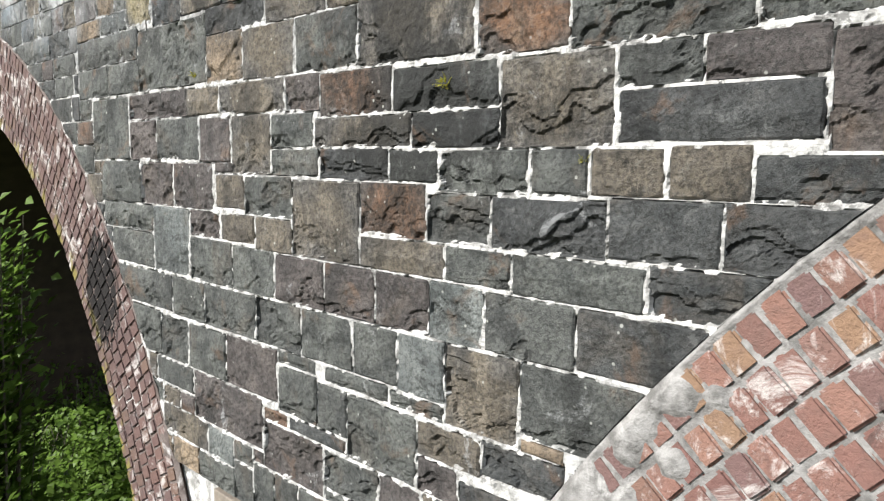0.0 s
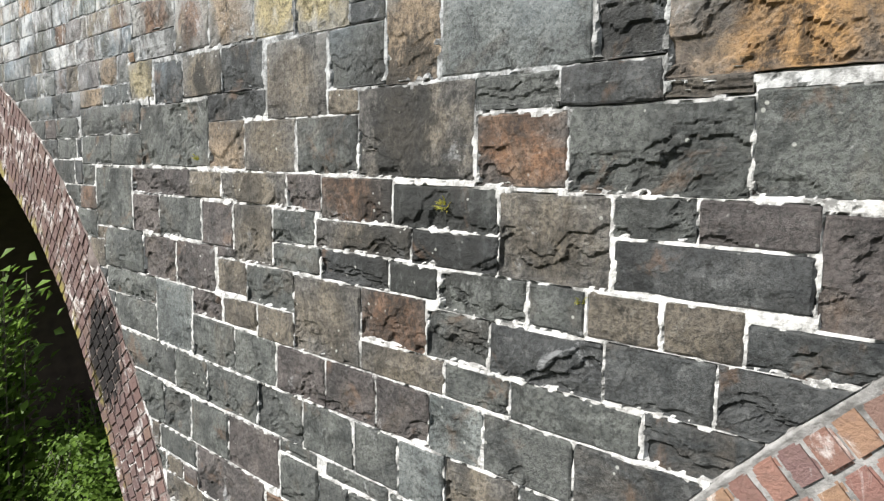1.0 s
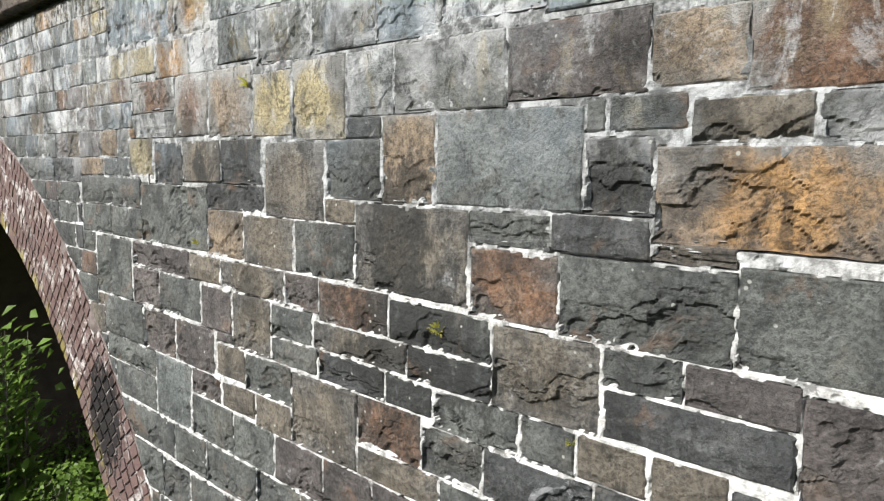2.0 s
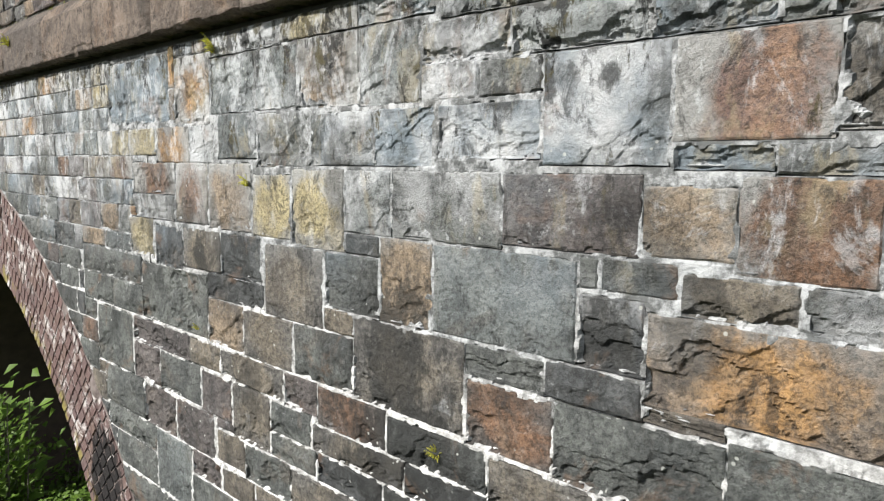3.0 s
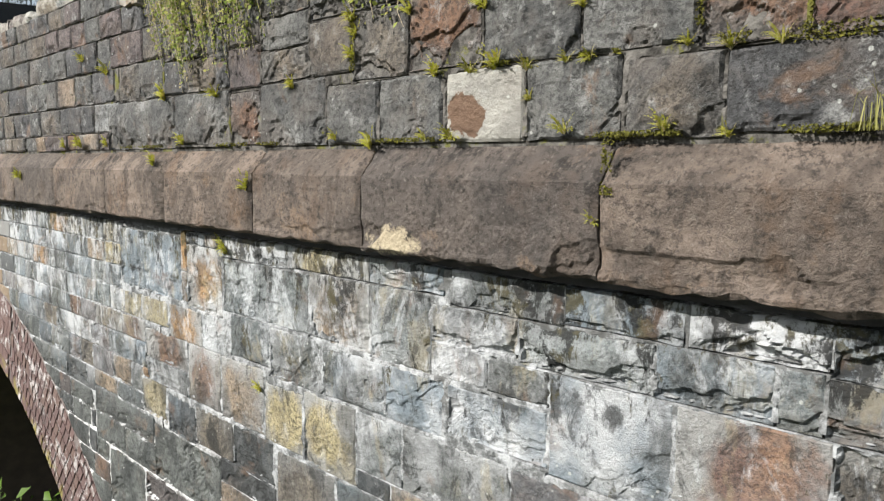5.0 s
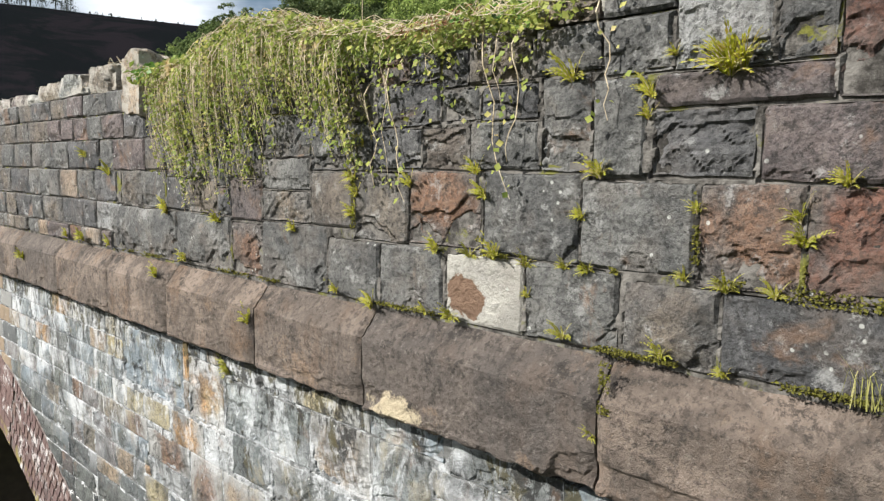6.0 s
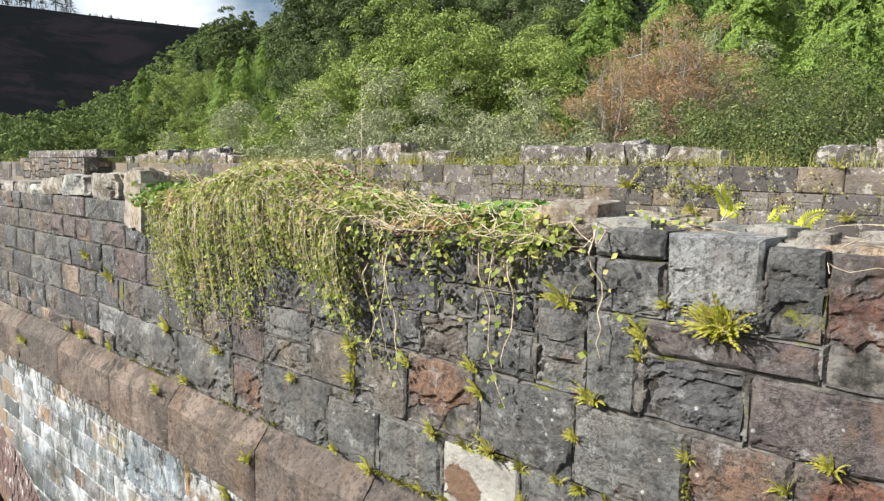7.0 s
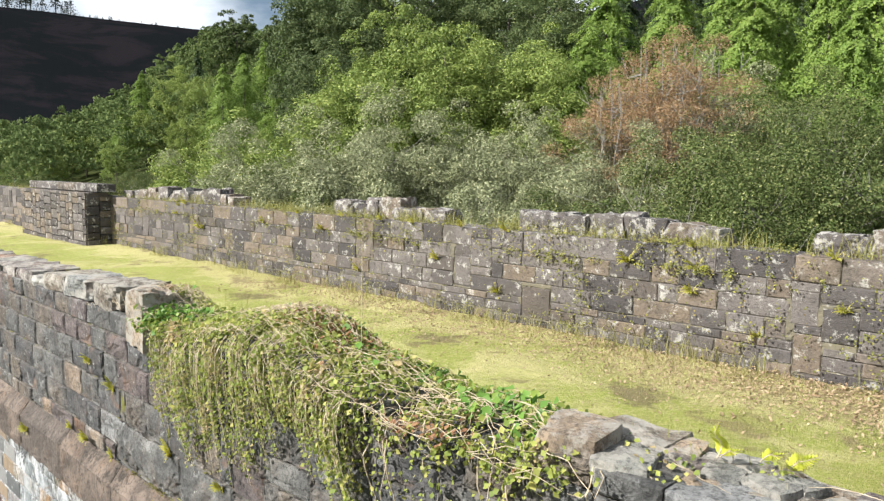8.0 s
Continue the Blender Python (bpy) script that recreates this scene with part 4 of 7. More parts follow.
def string_stone(x0, x1, seed, rough):
    n = max(6, int((x1 - x0) / (0.012 if x0 > -3.2 else 0.03)))
    off = Vector((seed * 5.3, seed * 2.1, 0))
    lift = 0.006 * noise.noise(off)
    vs, fs = [], []
    for i in range(n + 1):
        x = x0 + 0.004 + (x1 - x0 - 0.008) * i / n
        end = 1 - smooth01(min(x - x0, x1 - x) / 0.03)
        for y, z in PROFILE:
            p = Vector((x, y * 2, z)) + off
            n1, n2 = noise.noise(p * 3.5), noise.noise(p * 12)
            q = Vector((p.x, 0.3 * seed, p.z))
            split = facet(q, 0.15) + 0.45 * facet(q, 0.05)
            front = 1.0 if y < -0.05 else 0.25
            low = smooth01((8.30 - z) / 0.15)
            crack = smooth01((noise.noise(Vector((p.x * 3.0, 0.7 * seed, p.z * 9.0))) + 0.25 * n2 - 0.12 - 0.5 * (1 - low)) / 0.09)
            dy = front * rough * (0.004 * n1 + 0.0022 * noise.fractal(p * 14, 0.8, 2.1, 3) + (0.0020 + 0.0110 * low) * split + 0.011 * crack * low) + 0.012 * end * front
            dz = (0.012 * n2 * rough if z < 8.12 else 0.004 * n2) + lift - (0.010 * end if z > 8.4 else 0)
            vs.append((x, y + dy + lift, z + dz))
    m = len(PROFILE)
    for i in range(n):
        for k in range(m - 1):
            a = i * m + k
            fs.append((a, a + m, a + m + 1, a + 1))
        fs.append((i * m + m - 1, i * m + 2 * m - 1, i * m + m, i * m))
    fs += [tuple(range(m)), tuple(n * m + k for k in range(m - 1, -1, -1))]
    mesh = mesh_of("string_block", vs, fs)
    return part("string_block", mesh, STRING, string_course)


_xs = [-8.75, -7.85, -6.90, -5.93, -4.97, -4.10, -3.15, -2.33, -1.22, 0.12, 1.15]
for _k in range(34):
    _xs.insert(0, _xs[0] - (0.9 + 0.2 * ((_k * 7) % 5) / 5))
for _k in range(9):
    _xs.append(_xs[-1] + 0.95)
for _k, (a, b) in enumerate(zip(_xs, _xs[1:])):
    string_stone(a, b, _k + 1, 1.5 if a > -2.4 else 0.8)

# ---- near parapet ----
PAR_Y, PAR_D = -0.03, 0.45


def par_top(x):
    if x < -4.95:
        return 9.56
    if x < -1.48:
        return 9.50
    return 9.56


parapet_south = columns(WALL_X0, WALL_X1, 0.1, lambda x: STRING_Z0, lambda x: par_top(x) - 0.04, -0.021, PAR_D - 0.02, "parapet_south", JOINT)
tagged(parapet_south, "ruined parapet of rough sandstone blocks with ferns in the joints", "parapet", kind="structure")
par_filler = Filler(-12.0, 1.2, 8.52, 9.60, 0.015, lambda x, z: z < par_top(x))


def parapet_stones(rows):
    for x0, x1, z0, z1, tone in rows:
        z0, z1 = max(z0, 8.52), min(z1, 9.615)
        if z1 - z0 < 0.05:
            continue
        par_filler.take(x0, x1, z0, z1)
        top = z1 > 9.46
        wall_stone(x0, x1, z0, z1, tone, parapet_south, 0.006, PAR_Y, "parapet", PAR_D * 0.5 if top else 0.12, 0.35 if tone == "white" else 1.35)


parapet_stones([
    (-5.04, -4.07, 8.52, 8.82, "grey"),
    (-4.07, -3.47, 8.54, 8.82, "grey"),
    (-3.46, -3.17, 8.53, 8.80, "rust"),
    (-3.17, -2.65, 8.51, 8.82, "grey"),
    (-2.65, -2.30, 8.49, 8.78, "grey"),
    (-2.46, -2.13, 8.78, 9.06, "brown"),
    (-2.30, -1.94, 8.49, 8.78, "grey"),
    (-2.13, -1.76, 8.79, 9.07, "rust"),
    (-1.93, -1.56, 8.51, 8.78, "white"),
    (-1.75, -1.35, 8.78, 9.07, "grey"),
    (-1.56, -1.20, 8.51, 8.78, "grey"),
    (-1.35, -0.97, 8.78, 9.05, "grey"),
    (-1.19, -0.89, 8.51, 8.76, "brown"),
    (-0.97, -0.69, 8.76, 9.05, "rust"),
    (-0.89, -0.45, 8.53, 8.76, "slate"),
    (-0.69, -0.41, 8.76, 9.05, "red"),
])
parapet_stones([
    (-2.77, -2.35, 9.06, 9.26, "grey"),
    (-2.77, -2.46, 8.82, 9.06, "brown"),
    (-2.35, -2.06, 9.07, 9.23, "slate"),
    (-2.32, -1.96, 9.23, 9.39, "slate"),
    (-2.06, -1.83, 9.07, 9.23, "brown"),
    (-1.96, -1.77, 9.24, 9.36, "grey"),
    (-1.82, -1.51, 9.07, 9.24, "grey"),
    (-1.77, -1.52, 9.24, 9.36, "slate"),
    (-1.51, -1.32, 9.07, 9.37, "grey"),
    (-1.32, -1.13, 9.05, 9.35, "grey"),
    (-1.29, -1.06, 9.35, 9.52, "grey"),
    (-1.12, -0.64, 9.25, 9.35, "plum"),
    (-1.12, -0.82, 9.06, 9.25, "slate"),
    (-1.06, -0.79, 9.35, 9.61, "pale"),
    (-0.81, -0.45, 9.05, 9.25, "plum"),
    (-0.64, -0.42, 9.25, 9.59, "red"),
])
parapet_stones([
    (-1.83, -1.55, 9.36, 9.54, "brown"),
    (-1.54, -1.29, 9.37, 9.52, "grey"),
    (-1.46, -1.30, 9.52, 9.68, "brown"),
    (-1.30, -1.06, 9.52, 9.68, "grey"),
    (-0.79, -0.64, 9.35, 9.59, "grey"),
])

# regular courses of the parapet further along
_rnd = random.Random(9)
for z0, z1 in ((8.52, 8.64), (8.64, 8.83), (8.83, 9.04), (9.04, 9.24), (9.24, 9.40), (9.40, 9.55)):
    x = -12.0
    while x < -4.95:
        w = _rnd.uniform(0.22, 0.50)
        if not par_filler.busy[int((z0 + z1 - 17.04) / 2 / 0.015), int((x + w / 2 + 12.0) / 0.015)]:
            par_filler.take(x, x + w, z0, z1)
            tone = _rnd.choice(_common)
            wall_stone(x, x + w, z0, z1, tone, parapet_south, 0.006, PAR_Y + _rnd.uniform(-0.008, 0.008), "parapet", PAR_D if z1 > 9.5 else 0.12, 0.7)
        x += w
for a, b, c, d in par_filler.fill(_rnd, (0.18, 0.36), (0.14, 0.21)):
    wall_stone(a, b, c, d, _rnd.choice(_common), parapet_south, 0.006, PAR_Y, "parapet", PAR_D if d > 9.44 else 0.12, 1.0)


for a, b, cell in ((-4.4, 0.3, 0.0095), (-9.0, -4.4, 0.018)):
    part("pointing", mesh_of("pointing", *mortar_skin(_laid_above, a, b, 8.53, 9.50, cell, PAR_Y - 0.002, lambda z: 0.0, lambda p: noise.noise(p * 2.1) + 0.42)), JOINT, parapet_south, "crumbling earthy mortar with moss")
plain_stones("low_stones", parapet_south, 1.2, 10.0, 8.53, 9.50, PAR_Y, 34, clear=False)


def rubble(name, size, at, tone, parent, seed, turn=0.0, place="parapet", worn=0.30):
    """A broken lump of stone, uneven on every side."""
    bm = bmesh.new()
    bmesh.ops.create_cube(bm, size=1.0)
    bmesh.ops.subdivide_edges(bm, edges=bm.edges[:], cuts=11, use_grid_fill=True)
    off = Vector((seed * 3.3, seed * 1.7, seed * 0.9))
    for v in bm.verts:
        q = v.co.copy()
        r = max(abs(q.x), abs(q.y), abs(q.z))
        round_ = q.normalized() * 0.62
        q = q.lerp(round_, worn + 0.12 * noise.noise(q * 2 + off))
        p = Vector((q.x * size[0], q.y * size[1], q.z * size[2]))
        n1, n2 = noise.noise(p * 6 + off), noise.noise(p * 19 + off)
        cell = noise.voronoi(p * 7 + off)[1][0]
        n3 = noise.noise(cell * 3.1)
        v.co = p * (1 + 0.22 * n1 + 0.14 * n3) + Vector((0.008 * n2, 0.008 * n1, 0.006 * n2))
    ob = part(name, bm, stone_mat(tone, place), parent)
    ob.matrix_local = pose(*at, 0, 0, turn)
    return ob


# loose top stones
for x, y, z, w, d, h, tone, turn in ((-6.14, 0.16, 9.61, 0.40, 0.38, 0.12, "brown", 4), (-5.64, 0.12, 9.625, 0.46, 0.34, 0.15, "pale", -4), (-5.13, 0.14, 9.63, 0.40, 0.34, 0.17, "brown", 3),
                                     (-4.57, 0.03, 9.555, 0.29, 0.20, 0.36, "tan", -3), (-4.86, 0.24, 9.60, 0.30, 0.30, 0.12, "grey", 12)):
    rubble("top_stone", (w, d, h), (x, y, z), tone, parapet_south, int(-x * 37), turn, "cap", 0.12)
for x, y, w, d, h, tone in ((-1.43, 0.03, 0.22, 0.22, 0.13, "tan"), (-1.24, 0.03, 0.18, 0.22, 0.09, "grey"), (-1.05, 0.07, 0.24, 0.26, 0.06, "tan"), (-0.80, 0.08, 0.26, 0.26, 0.05, "grey"), (-0.56, 0.08, 0.28, 0.26, 0.06, "tan"),
                            (-0.30, 0.08, 0.32, 0.26, 0.06, "grey"), (-1.30, 0.24, 0.26, 0.20, 0.09, "brown"), (-1.04, 0.27, 0.30, 0.18, 0.06, "grey"), (-0.74, 0.27, 0.32, 0.18, 0.05, "tan"), (-0.38, 0.30, 0.40, 0.20, 0.07, "brown"),
                            (-1.58, 0.22, 0.20, 0.18, 0.05, "brown")):
    rubble("top_stone", (w, d, h * _rnd.uniform(0.9, 1.2)), (x, y + 0.05, 9.540 + h / 2), tone, parapet_south, int(-x * 97 + y * 31), _rnd.uniform(-14, 14), "cap", 0.24)
for _k in range(34):
    x = -1.62 + 1.5 * _k / 33
    rubble("top_stone", (_rnd.uniform(0.08, 0.17), _rnd.uniform(0.08, 0.16), _rnd.uniform(0.05, 0.10)), (x, _rnd.uniform(0.10, 0.36), 9.565 + _rnd.uniform(0, 0.02)), _rnd.choice(("grey", "tan", "brown", "plum")), parapet_south, 400 + _k, _rnd.uniform(0, 90), "cap", 0.2)
for _k in range(14):
    rubble("top_stone", (_rnd.uniform(0.25, 0.5), 0.38, _rnd.uniform(0.06, 0.11)), (-6.5 - _k * 0.42, 0.17, 9.575), _rnd.choice(_common), parapet_south, 200 + _k, _rnd.uniform(-6, 6), "cap", 0.15)


# ---- far parapet ----
FAR_LO, FAR_HI, FAR_WARM = (0.060, 0.054, 0.053), (0.150, 0.134, 0.125), (0.175, 0.138, 0.102)
FARSTONE = joined_stone_material("sandstone_far_parapet", FAR_LO, FAR_HI, FAR_WARM)


def single_stone_material(name, lichen):
    """Far parapet stone: tone by the stone, black damp, crusts of pale lichen."""
    k = Mat(name, 0.9, 0.2)
    v, r = k.shifted(), k.rand()
    col = k.mix(k.ramp(k.math("FRACT", k.math("MULTIPLY", r, 7.0)), 0.0, 1.0), FAR_LO, FAR_HI)
    col = k.mix(k.math("MULTIPLY", k.ramp(k.math("FRACT", k.math("MULTIPLY", r, 31.0)), 0.62, 0.9), 0.8), col, FAR_WARM)
    col = k.mix(k.math("MULTIPLY", k.ramp(k.noise(6, 6, v, 0.65), 0.45, 0.75), 0.45), col, (0.055, 0.055, 0.055))
    col = k.mix(k.math("MULTIPLY", k.ramp(k.noise(9, 8, v, 0.76), 0.54 - lichen, 0.63 - lichen), 0.72), col, (0.44, 0.43, 0.39))
    col = k.mix(k.math("MULTIPLY", k.ramp(k.noise(34, 6, v, 0.75), 0.52, 0.64), 0.6), col, (0.040, 0.036, 0.032))
    col = k.mix(k.math("MULTIPLY", k.ramp(k.noise(1.3, 6, None, 0.68), 0.52, 0.64), 0.5), col, (0.070, 0.062, 0.048))
    return k.done(col, k.noise(22, 8, v, 0.72), 1.0, 0.02)


FARSINGLE = single_stone_material("sandstone_far_parapet_single", 0.0)
FARCAP = single_stone_material("lichened_cap_stone", 0.045)
FARJOINT = joined_stone_material("far_parapet_joint", (0.085, 0.076, 0.066), (0.150, 0.136, 0.116), (0.14, 0.125, 0.06))
parapet_north = columns(WALL_X0, WALL_X1, 0.5, lambda x: STRING_Z0, lambda x: 9.76, FAR_Y - 0.001, BACK_Y, "parapet_north", FARJOINT)
tagged(parapet_north, "far parapet of coursed sandstone with broken mossy top", "parapet", kind="structure")
_fill = Filler(-30.0, 2.0, 8.70, 9.84, 0.02)
_rnd = random.Random(21)
_fill.take(-30, 2, 8.7, 8.72)
_pieces, _singles = [], 0
_slots = []
for _j in range(30):
    _x, _z, _w, _h = _rnd.uniform(-29, 1.5), _rnd.uniform(8.7, 9.6), _rnd.uniform(0.22, 0.4), _rnd.uniform(0.26, 0.36)
    if not _fill.busy[int((_z - 8.7) / 0.02):int((_z + _h - 8.7) / 0.02), int((_x + 30) / 0.02):int((_x + _w + 30) / 0.02)].any() and _z + _h < 9.8:
        _fill.take(_x, _x + _w, _z, _z + _h)
        _slots.append((_x, _x + _w, _z, _z + _h))
_slots += _fill.courses(_rnd, -30, 2, 8.72, 9.62, (0.08, 0.19), (0.16, 0.60))
_slots += _fill.courses(_rnd, -30, 2, 9.62, 9.84, (0.22, 0.23), (0.30, 0.80))
_slots += _fill.fill(_rnd, (0.18, 0.5), (0.09, 0.2), 0.06)
_slots.sort(key=lambda s: -s[0])
for _k, (a, b, c, d) in enumerate(_slots):
    top = d > 9.78
    v, f = rock_face(b - a - 0.005, d - c - 0.005, 0.45 if top else 0.10, 0.045 + 0.035 * (a < -9), 3000 + _k, 0.85, None, 1.25)
    if _k < 270:
        ob = part("stone", mesh_of("stone", v, f), FARSINGLE, parapet_north)
        ob.location = ((a + b) / 2, FAR_Y + _rnd.uniform(-0.010, 0.004), (c + d) / 2)
        ob.rotation_euler = (0, _rnd.uniform(-0.016, 0.016), _rnd.uniform(-0.02, 0.02))
    else:
        o = _rnd.uniform(-0.012, 0.012)
        _pieces.append(([(x + (a + b) / 2, y + FAR_Y + o, z + (c + d) / 2) for x, y, z in v], f))
many("far_stones", _pieces, FARSTONE, parapet_north)
part("pointing", mesh_of("pointing", *mortar_skin(_slots, -14.0, 0.5, 8.74, 9.78, 0.022, FAR_Y - 0.008, lambda z: 0.3, lambda p: noise.noise(p * 2.1) + 0.10)), FARJOINT, parapet_north, "worn mortar of the far parapet")
# remains of the higher outer course
for x0, x1, h in ((-16.6, -12.0, 0.26), (-8.9, -6.65, 0.27), (-5.35, -3.1, 0.24), (-2.2, 0.6, 0.22), (-30.0, -21.0, 0.02)):
    x = x0
    while x < x1 - 0.15:
        w = min(_rnd.uniform(0.14, 0.48), x1 - x)
        hh = h * _rnd.uniform(0.45, 0.95) + 0.02
        ob = rubble("cap_stone", (w * 1.35, 0.34, hh * 1.3), (x + w / 2, 4.96 + _rnd.uniform(-0.03, 0.03), 9.83 + hh / 2 - 0.02), "grey", parapet_north, 50 + int(-x * 10), _rnd.uniform(-5, 5), worn=0.15)
        ob.data.materials[0] = FARCAP
        x += w

# pilaster that thickens the far parapet
pilaster = part("pilaster", mesh_of("pilaster", *box_data(-21.2, -16.85, 4.04, FAR_Y + 0.05, 8.6, 9.88)), JOINT)
tagged(pilaster, "thickened stretch of the far parapet in dark coursed stone", "pilaster", kind="structure")
_pf = Filler(-21.25, -16.8, 8.7, 9.95, 0.02)
for _k, (a, b, c, d) in enumerate(_pf.fill(_rnd, (0.25, 0.65), (0.12, 0.22), 0.06)):
    v, f = rock_face(b - a - 0.02, d - c - 0.02, 0.5 if d > 9.85 else 0.10, 0.08, 6000 + _k, 1.0)
    ob = part("stone", mesh_of("stone", v, f), FARSINGLE, pilaster)
    ob.location = ((a + b) / 2, 4.0, (c + d) / 2)
for _k, (a, b, c, d) in enumerate(Filler(4.02, 4.56, 8.7, 9.86, 0.02).fill(_rnd, (0.25, 0.5), (0.14, 0.22), 0.06)):
    v, f = rock_face(b - a - 0.02, d - c - 0.02, 0.06, 0.08, 6500 + _k, 1.0)
    ob = part("stone", mesh_of("stone", v, f), FARSINGLE, pilaster)
    ob.matrix_local = pose(-16.8, (a + b) / 2, (c + d) / 2, 0, 0, 90)
x = -21.2
while x < -16.9:
    w = _rnd.uniform(0.4, 0.8)
    v, f = rock_face(w - 0.015, 0.17, 0.4, 0.06, 7000 + int(x * 10), 1.2)
    ob = part("cap_stone", mesh_of("cap_stone", v, f), FARCAP, pilaster)
    ob.location = (x + w / 2, 4.2, 9.95 + 0.085)
    x += w


# ---- deck ----
def grass_material(name, lush, dry, earth, dryness):
    k = Mat(name, 0.95, 0.15)
    a = k.math("ADD", k.noise(1.1, 7, None, 0.7, 0.6), k.math("MULTIPLY", k.ramp(k.axis(1), 3.0, 4.5), 0.16))
    col = k.mix(k.ramp(k.math("ADD", a, dryness), 0.44, 0.62), lush, dry)
    col = k.mix(k.math("MULTIPLY", k.ramp(k.noise(5, 7, None, 0.72), 0.50, 0.64), 0.45), col, k.mix(0.5, dry, earth))
    col = k.mix(k.math("MULTIPLY", k.ramp(k.noise(26, 7, None, 0.78), 0.42, 0.66), 0.65), col, k.mix(0.5, dry, (0.58, 0.50, 0.30)))
    col = k.mix(k.math("MULTIPLY", k.ramp(k.noise(1.6, 6, None, 0.65, 0.7), 0.56, 0.66), 0.75), col, earth)
    litter = k.math("MULTIPLY", k.math("MULTIPLY", k.ramp(k.axis(0), -5.5, -1.0), k.ramp(k.axis(1), 3.0, 4.3)), k.ramp(k.noise(7, 7, None, 0.75), 0.40, 0.56))
    col = k.mix(k.math("MULTIPLY", litter, 0.8), col, (0.230, 0.165, 0.105))
    col = k.mix(k.math("MULTIPLY", k.ramp(k.noise(48, 5, None, 0.75), 0.54, 0.66), 0.45), col, (0.120, 0.125, 0.030))
    # bare worn spots
    for spot, size in (((-8.95, 3.39, 8.8), 0.38), ((-7.33, 3.47, 8.8), 0.30), ((-5.39, 3.44, 8.8), 0.34), ((-2.99, 3.24, 8.8), 0.36)):
        near = k.n.new("ShaderNodeVectorMath")
        near.operation = "DISTANCE"
        k.l.new(k.pos, near.inputs[0])
        near.inputs[1].default_value = spot
        reach = k.math("ADD", near.outputs["Value"], k.math("MULTIPLY", k.math("SUBTRACT", k.noise(6, 6, None, 0.75), 0.5), 1.1))
        col = k.mix(k.math("MULTIPLY", k.math("SUBTRACT", 1, k.ramp(reach, size * 0.4, size)), 0.75), col, (0.150, 0.115, 0.070))
    return k.done(col, k.noise(90, 6, None, 0.7), 1.0, 0.03)


def grid_sheet(name, x0, x1, y0, y1, nx, ny, height, material):
    vs = [(x0 + (x1 - x0) * i / nx, y0 + (y1 - y0) * j / ny, 0) for j in range(ny + 1) for i in range(nx + 1)]
    vs = [(x, y, height(x, y)) for x, y, _ in vs]
    fs = [(j * (nx + 1) + i, j * (nx + 1) + i + 1, (j + 1) * (nx + 1) + i + 1, (j + 1) * (nx + 1) + i) for j in range(ny) for i in range(nx)]
    return part(name, mesh_of(name, vs, fs, True), material)


def deck_height(x, y):
    edge = smooth01((y - 4.05) / 0.5)
    return DECK_Z - 0.03 + 0.035 * noise.noise(Vector((x * 0.8, y * 0.8, 0))) + 0.012 * noise.noise(Vector((x * 4, y * 4, 3))) + 0.05 * edge * (0.5 + noise.noise(Vector((x * 1.5, 0, 7))))


DECKGRASS = grass_material("short_dry_turf", (0.275, 0.320, 0.064), (0.470, 0.440, 0.190), (0.205, 0.160, 0.090), -0.045)
deck = grid_sheet("deck", WALL_X0, WALL_X1, 0.38, FAR_Y + 0.06, 700, 60, deck_height, DECKGRASS)
tagged(deck, "disused railway deck under short dry grass and moss", "ground", kind="structure")


# ---- land ----
def land_height(x, y):
    """Valley floor under the arches, a wooded slope behind the viaduct and a long dark ridge far to the west."""
    z = GROUND_Z + 0.35 * noise.noise(Vector((x * 0.2, y * 0.2, 0)))
    up = max(0.0, y - 9 - 0.14 * max(0.0, -x - 60))
    z += 0.30 * up * smooth01(up / 14)
    z = min(z, 150 + 25 * noise.noise(Vector((x * 0.002, y * 0.002, 5))))
    far = math.hypot(x, y)
    if x < -60 and y > 0:
        yaw = math.degrees(math.atan2(-x, y))
        rise = math.tan(radians(min(10.4, max(0.5, 10.4 - 0.80 * (yaw - 62.5)))))
        z = max(z, far * rise * smooth01((far - 90) / 200) * (1 - 0.6 * smooth01((far - 330) / 120)) - 3)
    ridge = 176 * smooth01((far - 260) / 720) * smooth01((y + 150) / 330) * smooth01((100 - x) / 200)
    z = max(z, ridge + 6 * noise.noise(Vector((x * 0.006, y * 0.006, 1))) * smooth01((far - 260) / 300))
    return z


def land_sheet():
    """One sheet, fine near the viaduct and coarser outwards, that reaches the horizon."""
    def line(n, reach):
        return [reach * (abs(k) / n) ** 3.2 * (1 if k >= 0 else -1) for k in range(-n, n + 1)]
    xs = [v - 6 for v in line(90, 2600)]
    ys = [v + 3 for v in line(90, 2600)]
    vs = [(x, y, land_height(x, y)) for y in ys for x in xs]
    m = len(xs)
    fs = [(j * m + i, j * m + i + 1, (j + 1) * m + i + 1, (j + 1) * m + i) for j in range(len(ys) - 1) for i in range(m - 1)]
    k = Mat("rough_hillside", 1.0, 0.0)
    # ground kept dark green, so gaps between the trees read as shade
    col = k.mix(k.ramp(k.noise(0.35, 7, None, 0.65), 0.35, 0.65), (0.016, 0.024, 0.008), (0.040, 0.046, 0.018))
    # far ridge: cloud shade over dark forest, put into its colour
    ridge_shade = k.math("MAXIMUM", k.ramp(k.axis(2), 30, 75), k.ramp(k.math("MULTIPLY", k.axis(0), -1.0), 225, 300))
    col = k.mix(ridge_shade, col, k.mix(k.ramp(k.noise(0.014, 9, None, 0.72, 0.5), 0.46, 0.60), (0.0065, 0.0078, 0.0086), (0.0125, 0.0112, 0.0130)))
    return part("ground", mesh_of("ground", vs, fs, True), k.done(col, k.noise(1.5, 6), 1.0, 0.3))


